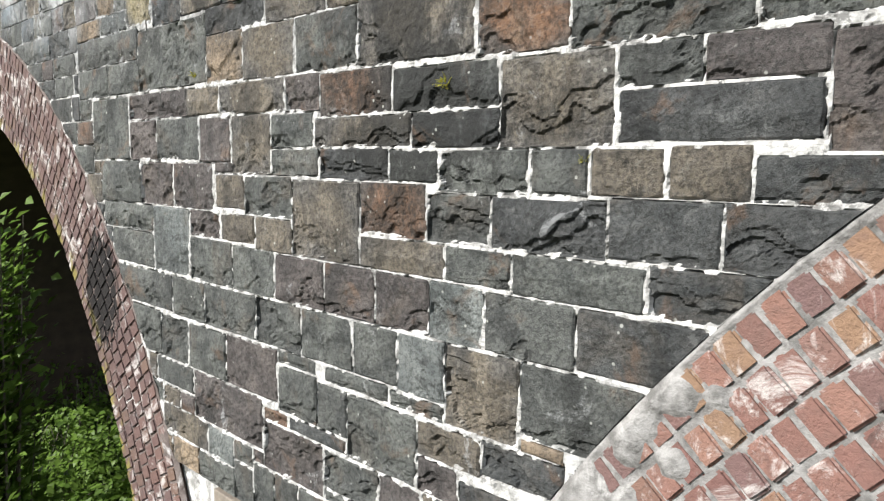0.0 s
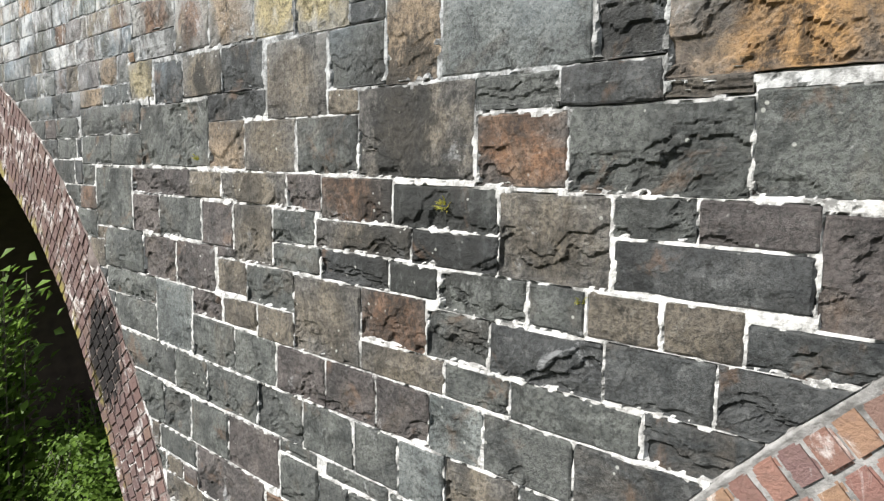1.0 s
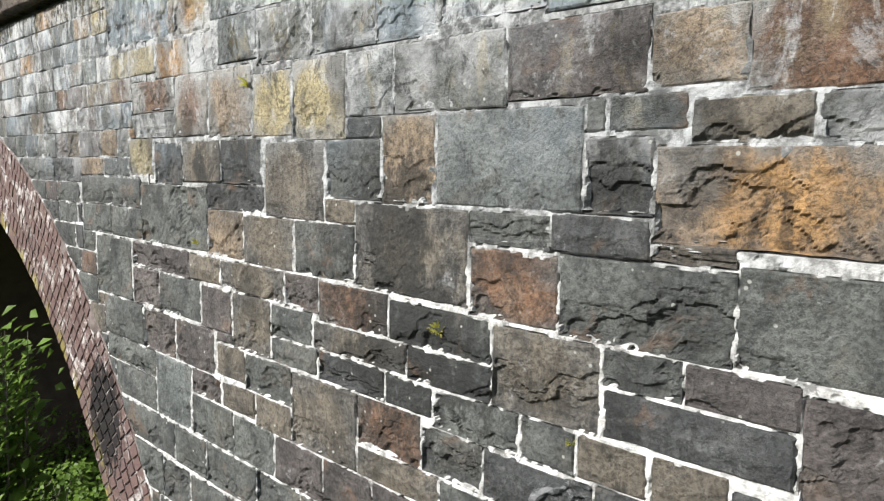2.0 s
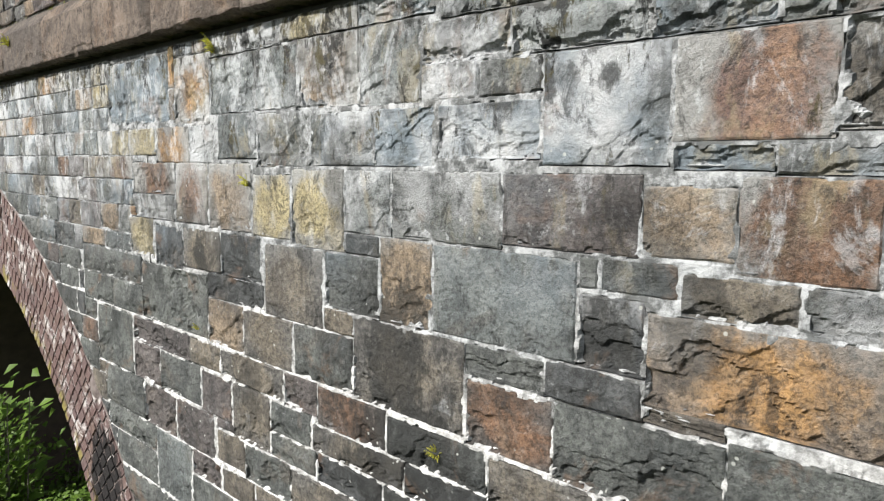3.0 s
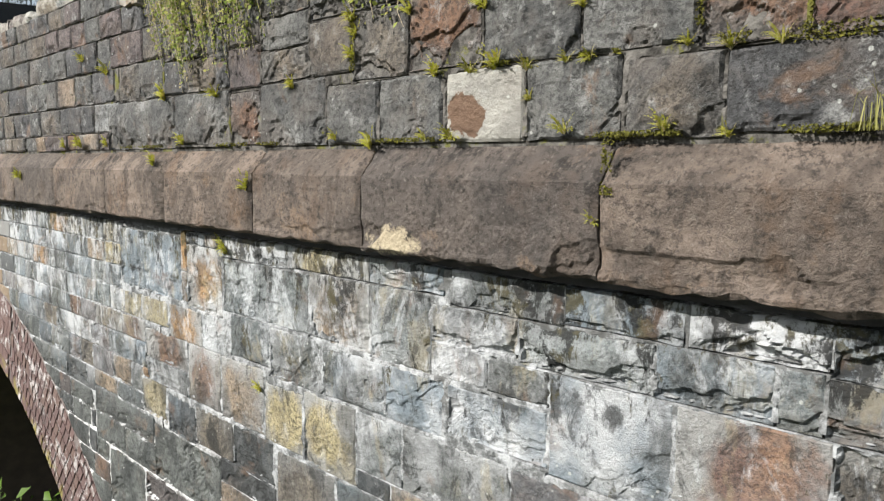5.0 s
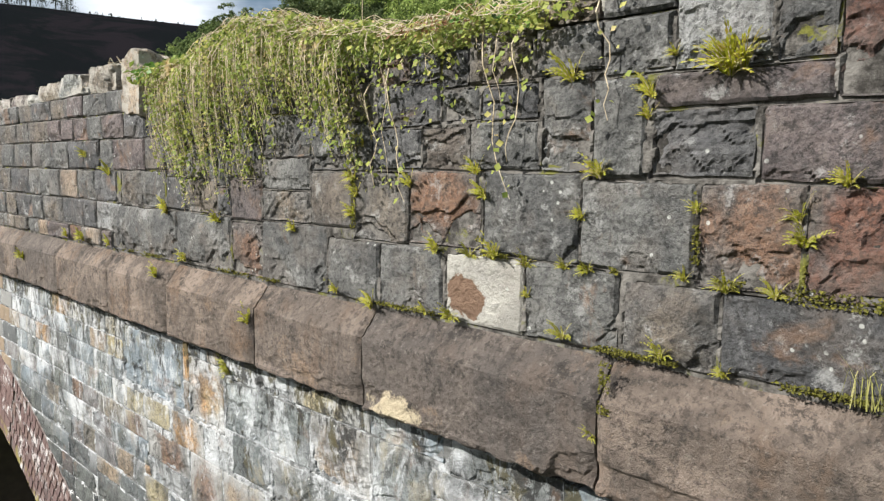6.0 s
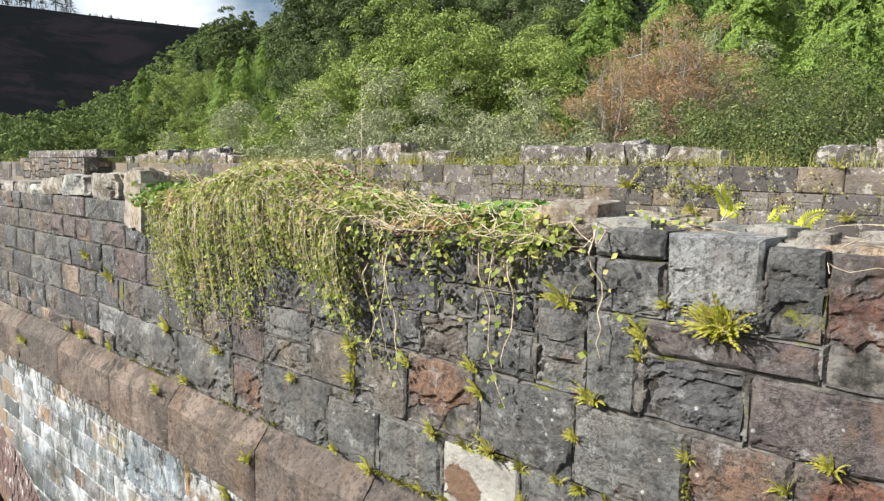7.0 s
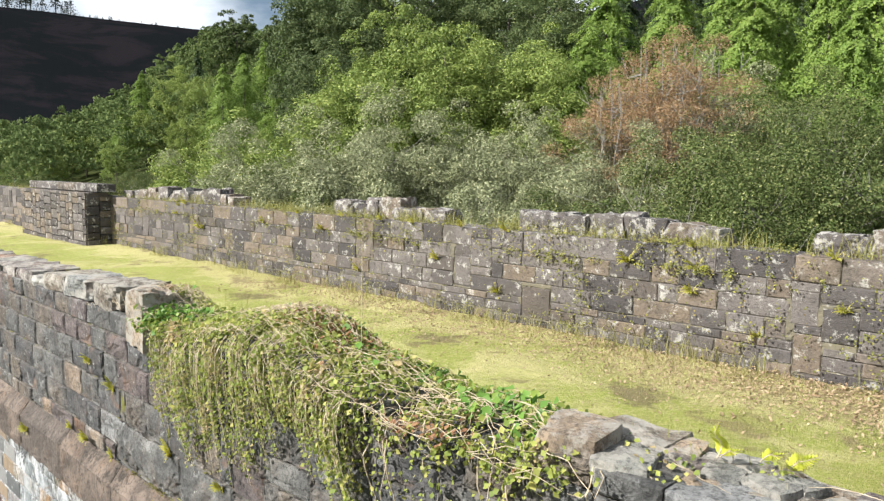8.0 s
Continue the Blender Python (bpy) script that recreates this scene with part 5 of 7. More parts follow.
ground = tagged(land_sheet(), "valley floor and wooded hillside below the viaduct", "ground", kind="structure")


# ---- leaves and stems ----
def leaf_material(name, a, b, c, through=0.22, gloss=0.5, dead=None):
    """Foliage: each leaf takes a mix of three greens; some light comes through."""
    k = Mat(name, gloss + 0.1, 0.15)
    r = k.island()
    col = k.mix(r, a, b)
    col = k.mix(k.math("MULTIPLY", k.ramp(k.math("FRACT", k.math("MULTIPLY", r, 17.0)), 0.72, 1.0), 0.85), col, c)
    col = k.mix(k.math("MULTIPLY", k.ramp(k.noise(0.9, 4), 0.4, 0.7), 0.35), col, a)
    col = k.mix(k.math("MULTIPLY", k.rand(), 0.45), col, a)
    if dead is not None:      # patches of withered leaves
        col = k.mix(k.math("MULTIPLY", k.ramp(k.noise(5.5, 5, None, 0.65), 0.54, 0.64), k.ramp(k.math("FRACT", k.math("MULTIPLY", r, 41.0)), 0.15, 0.55)), col, dead)
    m = k.done(col)
    t = k.n.new("ShaderNodeBsdfTranslucent")
    k.l.new(col, t.inputs["Color"])
    s = k.n.new("ShaderNodeMixShader")
    s.inputs[0].default_value = through
    k.l.new(k.b.outputs[0], s.inputs[1])
    k.l.new(t.outputs[0], s.inputs[2])
    k.l.new(s.outputs[0], k.n["Material Output"].inputs["Surface"])
    return m


def plain_material(name, a, b, scale=30.0, rough=0.9):
    k = Mat(name, rough, 0.2)
    return k.done(k.mix(k.ramp(k.noise(scale, 5), 0.3, 0.7), a, b), k.noise(scale * 3, 5), 0.6, 0.01)


OAKLEAF = leaf_material("broad_leaves", (0.144, 0.207, 0.052), (0.299, 0.368, 0.092), (0.494, 0.517, 0.161), 0.22)
WILLOWLEAF = leaf_material("grey_willow_leaves", (0.149, 0.172, 0.086), (0.356, 0.385, 0.218), (0.644, 0.632, 0.380), 0.2)
DARKLEAF = leaf_material("dark_leaves", (0.060, 0.090, 0.034), (0.125, 0.165, 0.060), (0.200, 0.225, 0.080), 0.25)
SHRUBLEAF = leaf_material("shrub_leaves", (0.050, 0.076, 0.022), (0.140, 0.178, 0.052), (0.380, 0.380, 0.160), 0.2)
NEEDLE = leaf_material("bright_conifer_sprays", (0.135, 0.220, 0.047), (0.255, 0.350, 0.078), (0.350, 0.425, 0.105), 0.35)
DARKNEEDLE = leaf_material("dark_conifer_sprays", (0.036, 0.060, 0.027), (0.074, 0.106, 0.042), (0.115, 0.145, 0.054), 0.25)
# needles darkened to stand as silhouettes against the bright sky
RIDGEPINE = leaf_material("ridge_pine_needles", (0.012, 0.018, 0.010), (0.026, 0.034, 0.018), (0.036, 0.044, 0.022), 0.1)
RUSSET = leaf_material("russet_twigs", (0.305, 0.201, 0.116), (0.488, 0.336, 0.201), (0.366, 0.342, 0.134), 0.3, 0.8)
IVYLEAF = leaf_material("ivy_leaves", (0.149, 0.205, 0.046), (0.410, 0.440, 0.105), (0.680, 0.600, 0.200), 0.42, 0.4, (0.520, 0.400, 0.220))
MOSSLEAF = leaf_material("moss_tufts", (0.070, 0.066, 0.018), (0.185, 0.185, 0.032), (0.290, 0.270, 0.050), 0.2, 0.9)
GREENIVY = leaf_material("fresh_ivy_leaves", (0.070, 0.150, 0.030), (0.150, 0.270, 0.050), (0.330, 0.400, 0.080), 0.25, 0.35)
CREEPER = leaf_material("yellowing_creeper", (0.120, 0.135, 0.035), (0.290, 0.285, 0.075), (0.480, 0.430, 0.120), 0.25, 0.5, (0.260, 0.185, 0.095))
FERNLEAF = leaf_material("yellow_green_fern", (0.266, 0.287, 0.028), (0.462, 0.448, 0.049), (0.364, 0.266, 0.056), 0.35, 0.5)
LONGFERN = leaf_material("bright_long_fern", (0.380, 0.430, 0.050), (0.560, 0.570, 0.080), (0.480, 0.500, 0.070), 0.4, 0.5)
BRAMBLE = leaf_material("bramble_leaves", (0.083, 0.150, 0.027), (0.165, 0.262, 0.045), (0.075, 0.112, 0.030), 0.4, 0.35)
DEADLEAF = leaf_material("withered_leaves", (0.170, 0.085, 0.045), (0.320, 0.190, 0.100), (0.430, 0.310, 0.170), 0.2, 0.7)
STRAW = plain_material("dry_straw", (0.300, 0.240, 0.155), (0.540, 0.465, 0.340))
BARK = plain_material("grey_bark", (0.070, 0.060, 0.048), (0.160, 0.145, 0.120), 9)
PALEBARK = plain_material("pale_bark", (0.200, 0.190, 0.165), (0.330, 0.315, 0.280), 9)


def leaves(points, normals, sizes, rnd, aspect=0.55, fold=0.25, seed=0, jitter=0.30):
    """A cloud of folded pointed leaves, as (verts, faces)."""
    g = np.random.default_rng(seed)
    n = len(points)
    nor = normals / (np.linalg.norm(normals, axis=1)[:, None] + 1e-9) + g.normal(0, jitter, (n, 3))
    nor /= np.linalg.norm(nor, axis=1)[:, None] + 1e-9
    ax = g.normal(0, 1, (n, 3))
    ax -= nor * (ax * nor).sum(1)[:, None]
    ax /= np.linalg.norm(ax, axis=1)[:, None] + 1e-9
    sd = np.cross(nor, ax)
    s = np.asarray(sizes)[:, None]
    a = points - ax * s * 0.5
    b = points + ax * s * 0.5
    l = points + sd * s * aspect * 0.5 + nor * s * fold * 0.5
    r = points - sd * s * aspect * 0.5 + nor * s * fold * 0.5
    vs = np.stack((a, l, b, r), 1).reshape(-1, 3)
    fs = (np.arange(0, 4 * n, 4)[:, None, None] + np.array(((0, 2, 1), (0, 3, 2)))).reshape(-1, 3)
    return vs, fs


def tube(points, radii, sides=4):
    """A bent tapered stem through the points."""
    vs, fs = [], []
    for i, (p, r) in enumerate(zip(points, radii)):
        d = (Vector(points[min(i + 1, len(points) - 1)]) - Vector(points[max(i - 1, 0)])).normalized()
        u = d.orthogonal().normalized()
        w = d.cross(u)
        for k in range(sides):
            a = 2 * math.pi * k / sides
            vs.append(tuple(Vector(p) + u * (r * math.cos(a)) + w * (r * math.sin(a))))
    for i in range(len(points) - 1):
        for k in range(sides):
            a, b = i * sides + k, i * sides + (k + 1) % sides
            fs.append((a, b, b + sides, a + sides))
    return vs, fs


def join(pieces):
    vs, fs = [], []
    for v, f in pieces:
        o = len(vs)
        vs += [tuple(q) for q in v]
        fs += [tuple(q + o for q in g) for g in f]
    return vs, fs


def broad_tree(name, h, spread, leaf_mat, bark, seed, clumps=230, per=200, leaf=0.24, low=0.18, label="", thin=1.0, limbs=9, aspect=0.6, loose=1.0, stems=1):
    """Tapered trunks, forked limbs and a crown of leaf clumps with an uneven outline."""
    rnd, g = random.Random(seed), np.random.default_rng(seed)
    tree = new(name)
    tagged(tree, label, "tree")
    wood, tips = [], []
    for s in range(stems):
        lean = Vector((rnd.uniform(-0.06, 0.06), rnd.uniform(-0.06, 0.06), 1)) + (Vector((math.cos(2.4 * s), math.sin(2.4 * s), 0)) * 0.35 * spread / h * (s > 0))
        trunk = [tuple(lean * (h * 0.80 * i / 7) + Vector((rnd.uniform(-1, 1), rnd.uniform(-1, 1), 0)) * 0.018 * h * (i > 0)) for i in range(8)]
        wood.append(tube(trunk, [h * 0.020 * (1 - 0.85 * i / 7) * thin for i in range(8)], 6))
        for k in range(limbs):
            f = rnd.uniform(0.2, 0.9)
            base = Vector(trunk[0]).lerp(Vector(trunk[7]), f)
            a = 2.4 * k + rnd.uniform(-0.4, 0.4)
            out = spread * rnd.uniform(0.45, 0.95) * (1.1 - 0.6 * f)
            end = base + Vector((math.cos(a) * out, math.sin(a) * out, h * rnd.uniform(0.08, 0.28) * (1.2 - f)))
            mid = base.lerp(end, 0.5) + Vector((rnd.uniform(-1, 1), rnd.uniform(-1, 1), -0.6)) * 0.04 * h
            wood.append(tube([tuple(base), tuple(mid), tuple(end)], [h * 0.007 * thin, h * 0.0045 * thin, h * 0.0015 * thin], 4))
            tips.append(end)
            for q in range(4):
                e2 = mid.lerp(end, rnd.uniform(0.2, 0.9)) + Vector((rnd.uniform(-1, 1), rnd.uniform(-1, 1), rnd.uniform(0.1, 0.9))) * spread * 0.35
                wood.append(tube([tuple(mid.lerp(end, 0.4)), tuple(e2)], [h * 0.0028 * thin, h * 0.0009 * thin], 3))
                tips.append(e2)
    part("trunk", mesh_of("trunk", *join(wood), True), bark, tree)
    pts, nor, siz = [], [], []
    mid = Vector((0, 0, h * (low + 1) / 2))
    for k in range(clumps):
        u, a = rnd.uniform(-1, 1), rnd.uniform(0, 2 * math.pi)
        ring = math.sqrt(1 - u * u)
        lump = Vector((ring * math.cos(a), ring * math.sin(a), u))
        bulge = 0.82 + 0.46 * noise.noise(lump * 1.7 + Vector((0, 0, seed))) + 0.30 * noise.noise(lump * 4.0 + Vector((seed, 0, 0)))
        rr = bulge * (1 - 0.40 * rnd.random() ** 2)
        c = mid + Vector((lump.x * spread * rr, lump.y * spread * rr, u * h * (1 - low) / 2 * rr))
        if k < len(tips) and loose > 1.0:
            c = tips[k]
        size = spread * rnd.uniform(0.07, 0.17) * loose
        n = int(per * rnd.uniform(0.6, 1.3) * (size / spread / loose / 0.12) ** 1.5)
        d = g.normal(0, 1, (n, 3))
        d /= np.linalg.norm(d, axis=1)[:, None]
        d[:, 2] = np.where(d[:, 2] < -0.45, -d[:, 2], d[:, 2])
        shape = np.array((rnd.uniform(0.85, 1.2), rnd.uniform(0.85, 1.2), rnd.uniform(0.8, 1.05)))
        p = np.array(c) + d * (g.uniform(0.05, 1.0, (n, 1)) ** 0.28 * size * shape * (1 + 0.25 * g.normal(0, 1, (n, 1)) * (g.random((n, 1)) < 0.2)))
        out = np.array(c - mid) / spread
        pts.append(p), nor.append(d + 0.25 * out + np.array((0, 0, 0.2))), siz.append(g.uniform(0.55, 1.3, n) * leaf)
    v, f = leaves(np.concatenate(pts), np.concatenate(nor), np.concatenate(siz), rnd, aspect, 0.25, seed, 0.55)
    part("crown", mesh_of("crown", v, f), leaf_mat, tree)
    return tree


def conifer(name, h, spread, leaf_mat, seed, label, whorls=26, per=9, sprays=16, leaf=0.38):
    """Straight trunk with whorls of drooping, feathered branches."""
    rnd, g = random.Random(seed), np.random.default_rng(seed)
    tree = new(name)
    tagged(tree, label, "tree")
    part("trunk", mesh_of("trunk", *tube([(0, 0, 0), (0.05, 0, h * 0.5), (0, 0.03, h)], [h * 0.014, h * 0.009, 0.01], 6), True), BARK, tree)
    pts, nor, siz = [], [], []
    for w in range(whorls):
        f = (w + rnd.random()) / whorls
        for b in range(per):
            z = h * (0.05 + 0.95 * min(1, f + rnd.uniform(-2.5, 2.5) / whorls))
            a = 2 * math.pi * (b + rnd.random()) / per
            r = (spread * (1 - f) ** 0.75 + 0.12) * rnd.choice((0.55, 0.8, 0.95, 1.05, 1.15))
            t = g.uniform(0.15, 1, (sprays, 1)) ** 0.7
            d, side = np.array((math.cos(a), math.sin(a), 0)), np.array((-math.sin(a), math.cos(a), 0))
            lift = rnd.uniform(-0.05, 0.30)
            p = d * r * t + np.array((0, 0, z)) + np.array((0, 0, 1)) * (lift * r * t - 0.62 * r * t ** 2)
            p += side * g.normal(0, 1, (sprays, 1)) * (0.16 * r * (1.15 - t) + 0.05) + np.array((0, 0, -1)) * np.abs(g.normal(0, 0.20, (sprays, 1))) * (0.4 + r * 0.3)
            pts.append(p), nor.append(np.tile(d * 0.8 + np.array((0, 0, 0.45)), (sprays, 1))), siz.append(g.uniform(0.5, 1.3, sprays) * leaf)
    v, f = leaves(np.concatenate(pts), np.concatenate(nor), np.concatenate(siz), rnd, 0.45, 0.2, seed, 0.42)
    part("crown", mesh_of("crown", v, f), leaf_mat, tree)
    return tree


def plant_out(make, spots, group, tall):
    """Sets one tree at the first spot and copies of it, turned and scaled, at the others. A spot: x, y, height of its top."""
    rnd = random.Random(len(spots) * 7 + int(tall))
    first = None
    for x, y, top in spots:
        z = land_height(x, y) - 0.2
        s = max(0.35, (top - z) / tall)
        m = pose(x, y, z, 0, 0, rnd.uniform(0, 360)) @ Matrix.Diagonal((s * rnd.uniform(0.9, 1.15), s * rnd.uniform(0.9, 1.15), s, 1))
        if first is None:
            first = make
            first.matrix_basis = m
        else:
            ob = copy_thing(first, m)
            ob.matrix_basis = m
    for ob in bpy.data.objects:
        if ob.parent is None and ob.name.split(".")[0] == make.name.split(".")[0]:
            tagged(ob, group=group)


willow = broad_tree("willow", 12.0, 4.6, WILLOWLEAF, PALEBARK, 11, 230, 290, 0.125, 0.03, "grey-green willow with pale twigs behind the viaduct", 0.5, 12, 0.42, 1.05, 3)
plant_out(willow, [(-29.0, 16.1, 12.4), (-26.9, 17.3, 13.1), (-24.8, 18.4, 13.7), (-23.4, 20.1, 13.8), (-21.0, 21.0, 13.3), (-18.8, 21.6, 13.0), (-16.8, 21.8, 12.8), (-14.3, 21.1, 12.2), (-12.5, 21.0, 11.9), (-14.0, 29.1, 15.4), (-21.6, 14.5, 11.5), (-16.4, 17.1, 11.2)], "willows behind the viaduct", 12.0)
oak = broad_tree("broadleaf_tree", 17.0, 7.6, OAKLEAF, BARK, 5, 230, 260, 0.20, 0.05, "full green broadleaf tree on the slope behind the viaduct")
plant_out(oak, [(-32.5, 30.7, 20.6), (-32.9, 27.4, 18.4), (-28.8, 31.4, 18.5), (-26.7, 33.2, 18.1), (-32.7, 24.5, 16.3), (-24.5, 32.2, 16.6), (-36.8, 18.5, 12.8), (-34.2, 19.0, 12.0), (-134.7, 64.3, 29.6), (-123.7, 63.9, 26.4), (-137.4, 58.5, 21.8), (-107.7, 51.3, 18.5), (-141.4, 48.5, 17.0), (-133.6, 40.2, 13.0), (-111.7, 42.2, 14.4), (-125.5, 32.4, 10.7), (-161.3, 52.2, 14.3), (-143.9, 40.6, 12.0)], "broadleaf trees on the slope", 17.0)
darktree = broad_tree("dark_tree", 20.0, 6.8, DARKLEAF, BARK, 8, 300, 190, 0.24, 0.03, "tall dark-leaved tree on the upper slope")
plant_out(darktree, [(-64.6, 45.5, 31.5), (-59.7, 45.3, 32.2), (-54.3, 45.4, 29.7), (-54.7, 51.0, 31.4), (-52.4, 56.0, 30.9), (-32.6, 41.2, 23.0), (-52.6, 38.1, 22.3), (-50.5, 34.2, 18.3), (-46.4, 53.3, 29.8), (-38.3, 51.9, 28.1)], "dark trees on the upper slope", 20.0)
bush = broad_tree("shrub", 8.0, 3.7, SHRUBLEAF, PALEBARK, 15, 190, 400, 0.058, 0.02, "dense green shrub growing close behind the viaduct", 0.42, 9, 0.55, 0.95, 3)
plant_out(bush, [(-11.2, 19.4, 12.0), (-9.0, 18.2, 11.7), (-8.8, 20.5, 12.4), (-6.7, 18.0, 12.0), (-6.1, 19.3, 12.7), (-5.9, 21.4, 13.1), (-5.0, 19.5, 12.7), (-8.7, 25.8, 14.4), (-54.6, 23.2, 11.5), (-57.2, 22.1, 11.0), (-46.4, 21.7, 11.9), (-25.2, 14.6, 10.8), (-72.7, 16.9, 10.7), (-6.1, 15.1, 10.7), (-6.8, 14.3, 10.5)], "shrubs behind the viaduct", 8.0)
cypress = conifer("conifer", 18.0, 5.8, NEEDLE, 3, "bright green conifer with drooping sprays", 36, 11, 80, 0.23)
plant_out(cypress, [(-24.9, 36.9, 23.0), (-21.6, 38.8, 23.4), (-18.0, 38.3, 21.8), (-14.3, 35.5, 21.3), (-11.6, 34.3, 20.1), (-9.4, 32.9, 19.8), (-23.6, 32.9, 17.8), (-14.6, 33.2, 19.1), (-9.2, 29.8, 16.8), (-98.6, 63.1, 32.4), (-91.8, 62.4, 30.3), (-97.7, 59.0, 29.3), (-96.7, 54.8, 27.0), (-96.4, 51.3, 25.2), (-84.2, 52.2, 22.9), (-129.9, 50.6, 21.3), (-156.2, 65.5, 30.2)], "bright conifers", 18.0)
spruce = conifer("dark_conifer", 20.0, 5.0, DARKNEEDLE, 4, "tall dark spruce on the shaded slope", 32, 10, 46, 0.36)
plant_out(spruce, [(-71.6, 49.4, 31.7), (-67.4, 48.3, 33.2), (-63.4, 50.2, 33.4), (-62.1, 54.7, 33.0), (-60.1, 59.7, 34.2), (-77.9, 52.7, 30.0), (-181.0, 83.5, 37.5), (-175.5, 71.1, 27.8), (-168.5, 61.8, 20.5), (-186.9, 94.1, 41.5), (-32.4, 51.0, 27.8), (-31.7, 56.0, 30.0), (-27.7, 55.8, 28.7), (-23.9, 55.3, 28.3), (-20.0, 54.7, 27.4), (-16.5, 53.7, 26.4), (-60.3, 67.7, 35.9), (-54.9, 66.9, 36.0), (-64.2, 66.9, 38.4), (-47.4, 62.6, 33.6)], "dark spruces", 20.0)
russet = broad_tree("bare_birch", 9.0, 1.9, RUSSET, PALEBARK, 19, 190, 95, 0.070, 0.12, "russet half-bare birch with pale stems", 0.30, 12, 0.3, 1.25, 5)
plant_out(russet, [(-14.4, 24.5, 16.3), (-13.5, 25.5, 16.4), (-15.4, 22.7, 14.7), (-15.6, 25.0, 15.7), (-13.4, 23.9, 15.1)], "russet birches", 7.8)
hilltop = broad_tree("hilltop_tree", 22.0, 6.6, DARKLEAF, BARK, 23, 220, 70, 0.5, 0.10, "round dark tree standing against the sky")
plant_out(hilltop, [(-216.6, 123.1, 61.5), (-196.3, 127.5, 57.7)], "trees against the sky", 22.0)


def far_woods():
    """The woods of the middle distance: rough crowns of many sprays, all in one."""
    rnd, g = random.Random(31), np.random.default_rng(31)
    pts, nor, siz = [], [], []
    n = 0
    while n < 640:
        yaw, far = radians(rnd.uniform(52, 82)), 105 + 235 * rnd.random() ** 0.7
        x, y = -math.sin(yaw) * far, math.cos(yaw) * far
        if y < 16 or (far < 120 and yaw < radians(66)):
            continue
        n += 1
        z, r = land_height(x, y), rnd.uniform(2.6, 4.8)
        h = rnd.uniform(9, 15)
        taper = rnd.choice((0.0, 0.2, 0.85))
        for q in range(20):
            e = Vector((rnd.gauss(0, 1), rnd.gauss(0, 1), rnd.gauss(0, 1))).normalized() * rnd.uniform(0.6, 0.95)
            up = (e.z + 1) / 2
            c = np.array((x + e.x * r * (1 - taper * up), y + e.y * r * (1 - taper * up), z + h * (0.12 + 0.85 * up)))
            m = 34
            d = g.normal(0, 1, (m, 3))
            d /= np.linalg.norm(d, axis=1)[:, None]
            d[:, 2] = np.abs(d[:, 2]) - 0.25
            pts.append(c + d * (r * (0.34 - 0.16 * taper * up)) * g.uniform(0.5, 1, (m, 1))), nor.append(d + np.array((e.x, e.y, 0.3)) * 0.3), siz.append(g.uniform(0.3, 0.6, m) * (0.6 + far / 330))
    v, f = leaves(np.concatenate(pts), np.concatenate(nor), np.concatenate(siz), rnd, 0.7, 0.2, 31, 0.45)
    k = leaf_material("far_wood_foliage", (0.070, 0.108, 0.036), (0.165, 0.215, 0.070), (0.235, 0.262, 0.088), 0.2, 0.8)
    return tagged(part("far_woods", mesh_of("far_woods", v, f), k), "mixed woods on the far hillside", "woods", kind="stuff")


far_woods()


def ridge_pines():
    """Sparse pines on the skyline of the ridge, and the plantation edge."""
    rnd, g = random.Random(37), np.random.default_rng(37)
    pieces, pts, nor, siz = [], [], [], []
    for k in range(260):
        yaw = radians(rnd.uniform(59, 80)) if k > 16 else radians(rnd.uniform(70.5, 75.6))
        far = rnd.uniform(930, 1010)
        x, y = -math.sin(yaw) * far, math.cos(yaw) * far
        z, h = land_height(x, y), rnd.uniform(14, 30) if k <= 16 else rnd.uniform(2, 5)
        pieces.append(tube([(x, y, z - 1), (x, y, z + h)], [0.5, 0.15], 4))
        m = 150
        t = g.uniform(0.35 if k <= 16 else 0.0, 1, (m, 1))
        p = np.array((x, y, z)) + np.concatenate((g.normal(0, 1, (m, 2)) * (1.15 - t) * h * 0.22, t * h), 1)
        pts.append(p), nor.append(g.normal(0, 1, (m, 3))), siz.append(g.uniform(0.05, 0.10, m) * h)
    lv, lf = leaves(np.concatenate(pts), np.concatenate(nor), np.concatenate(siz), rnd, 0.6, 0.2, 37)
    v, f = join(pieces + [(lv, lf)])
    return tagged(part("ridge_pines", mesh_of("ridge_pines", v, f), RIDGEPINE), "sparse pines on the skyline of a dark ridge", "woods", kind="stuff")


ridge_pines()


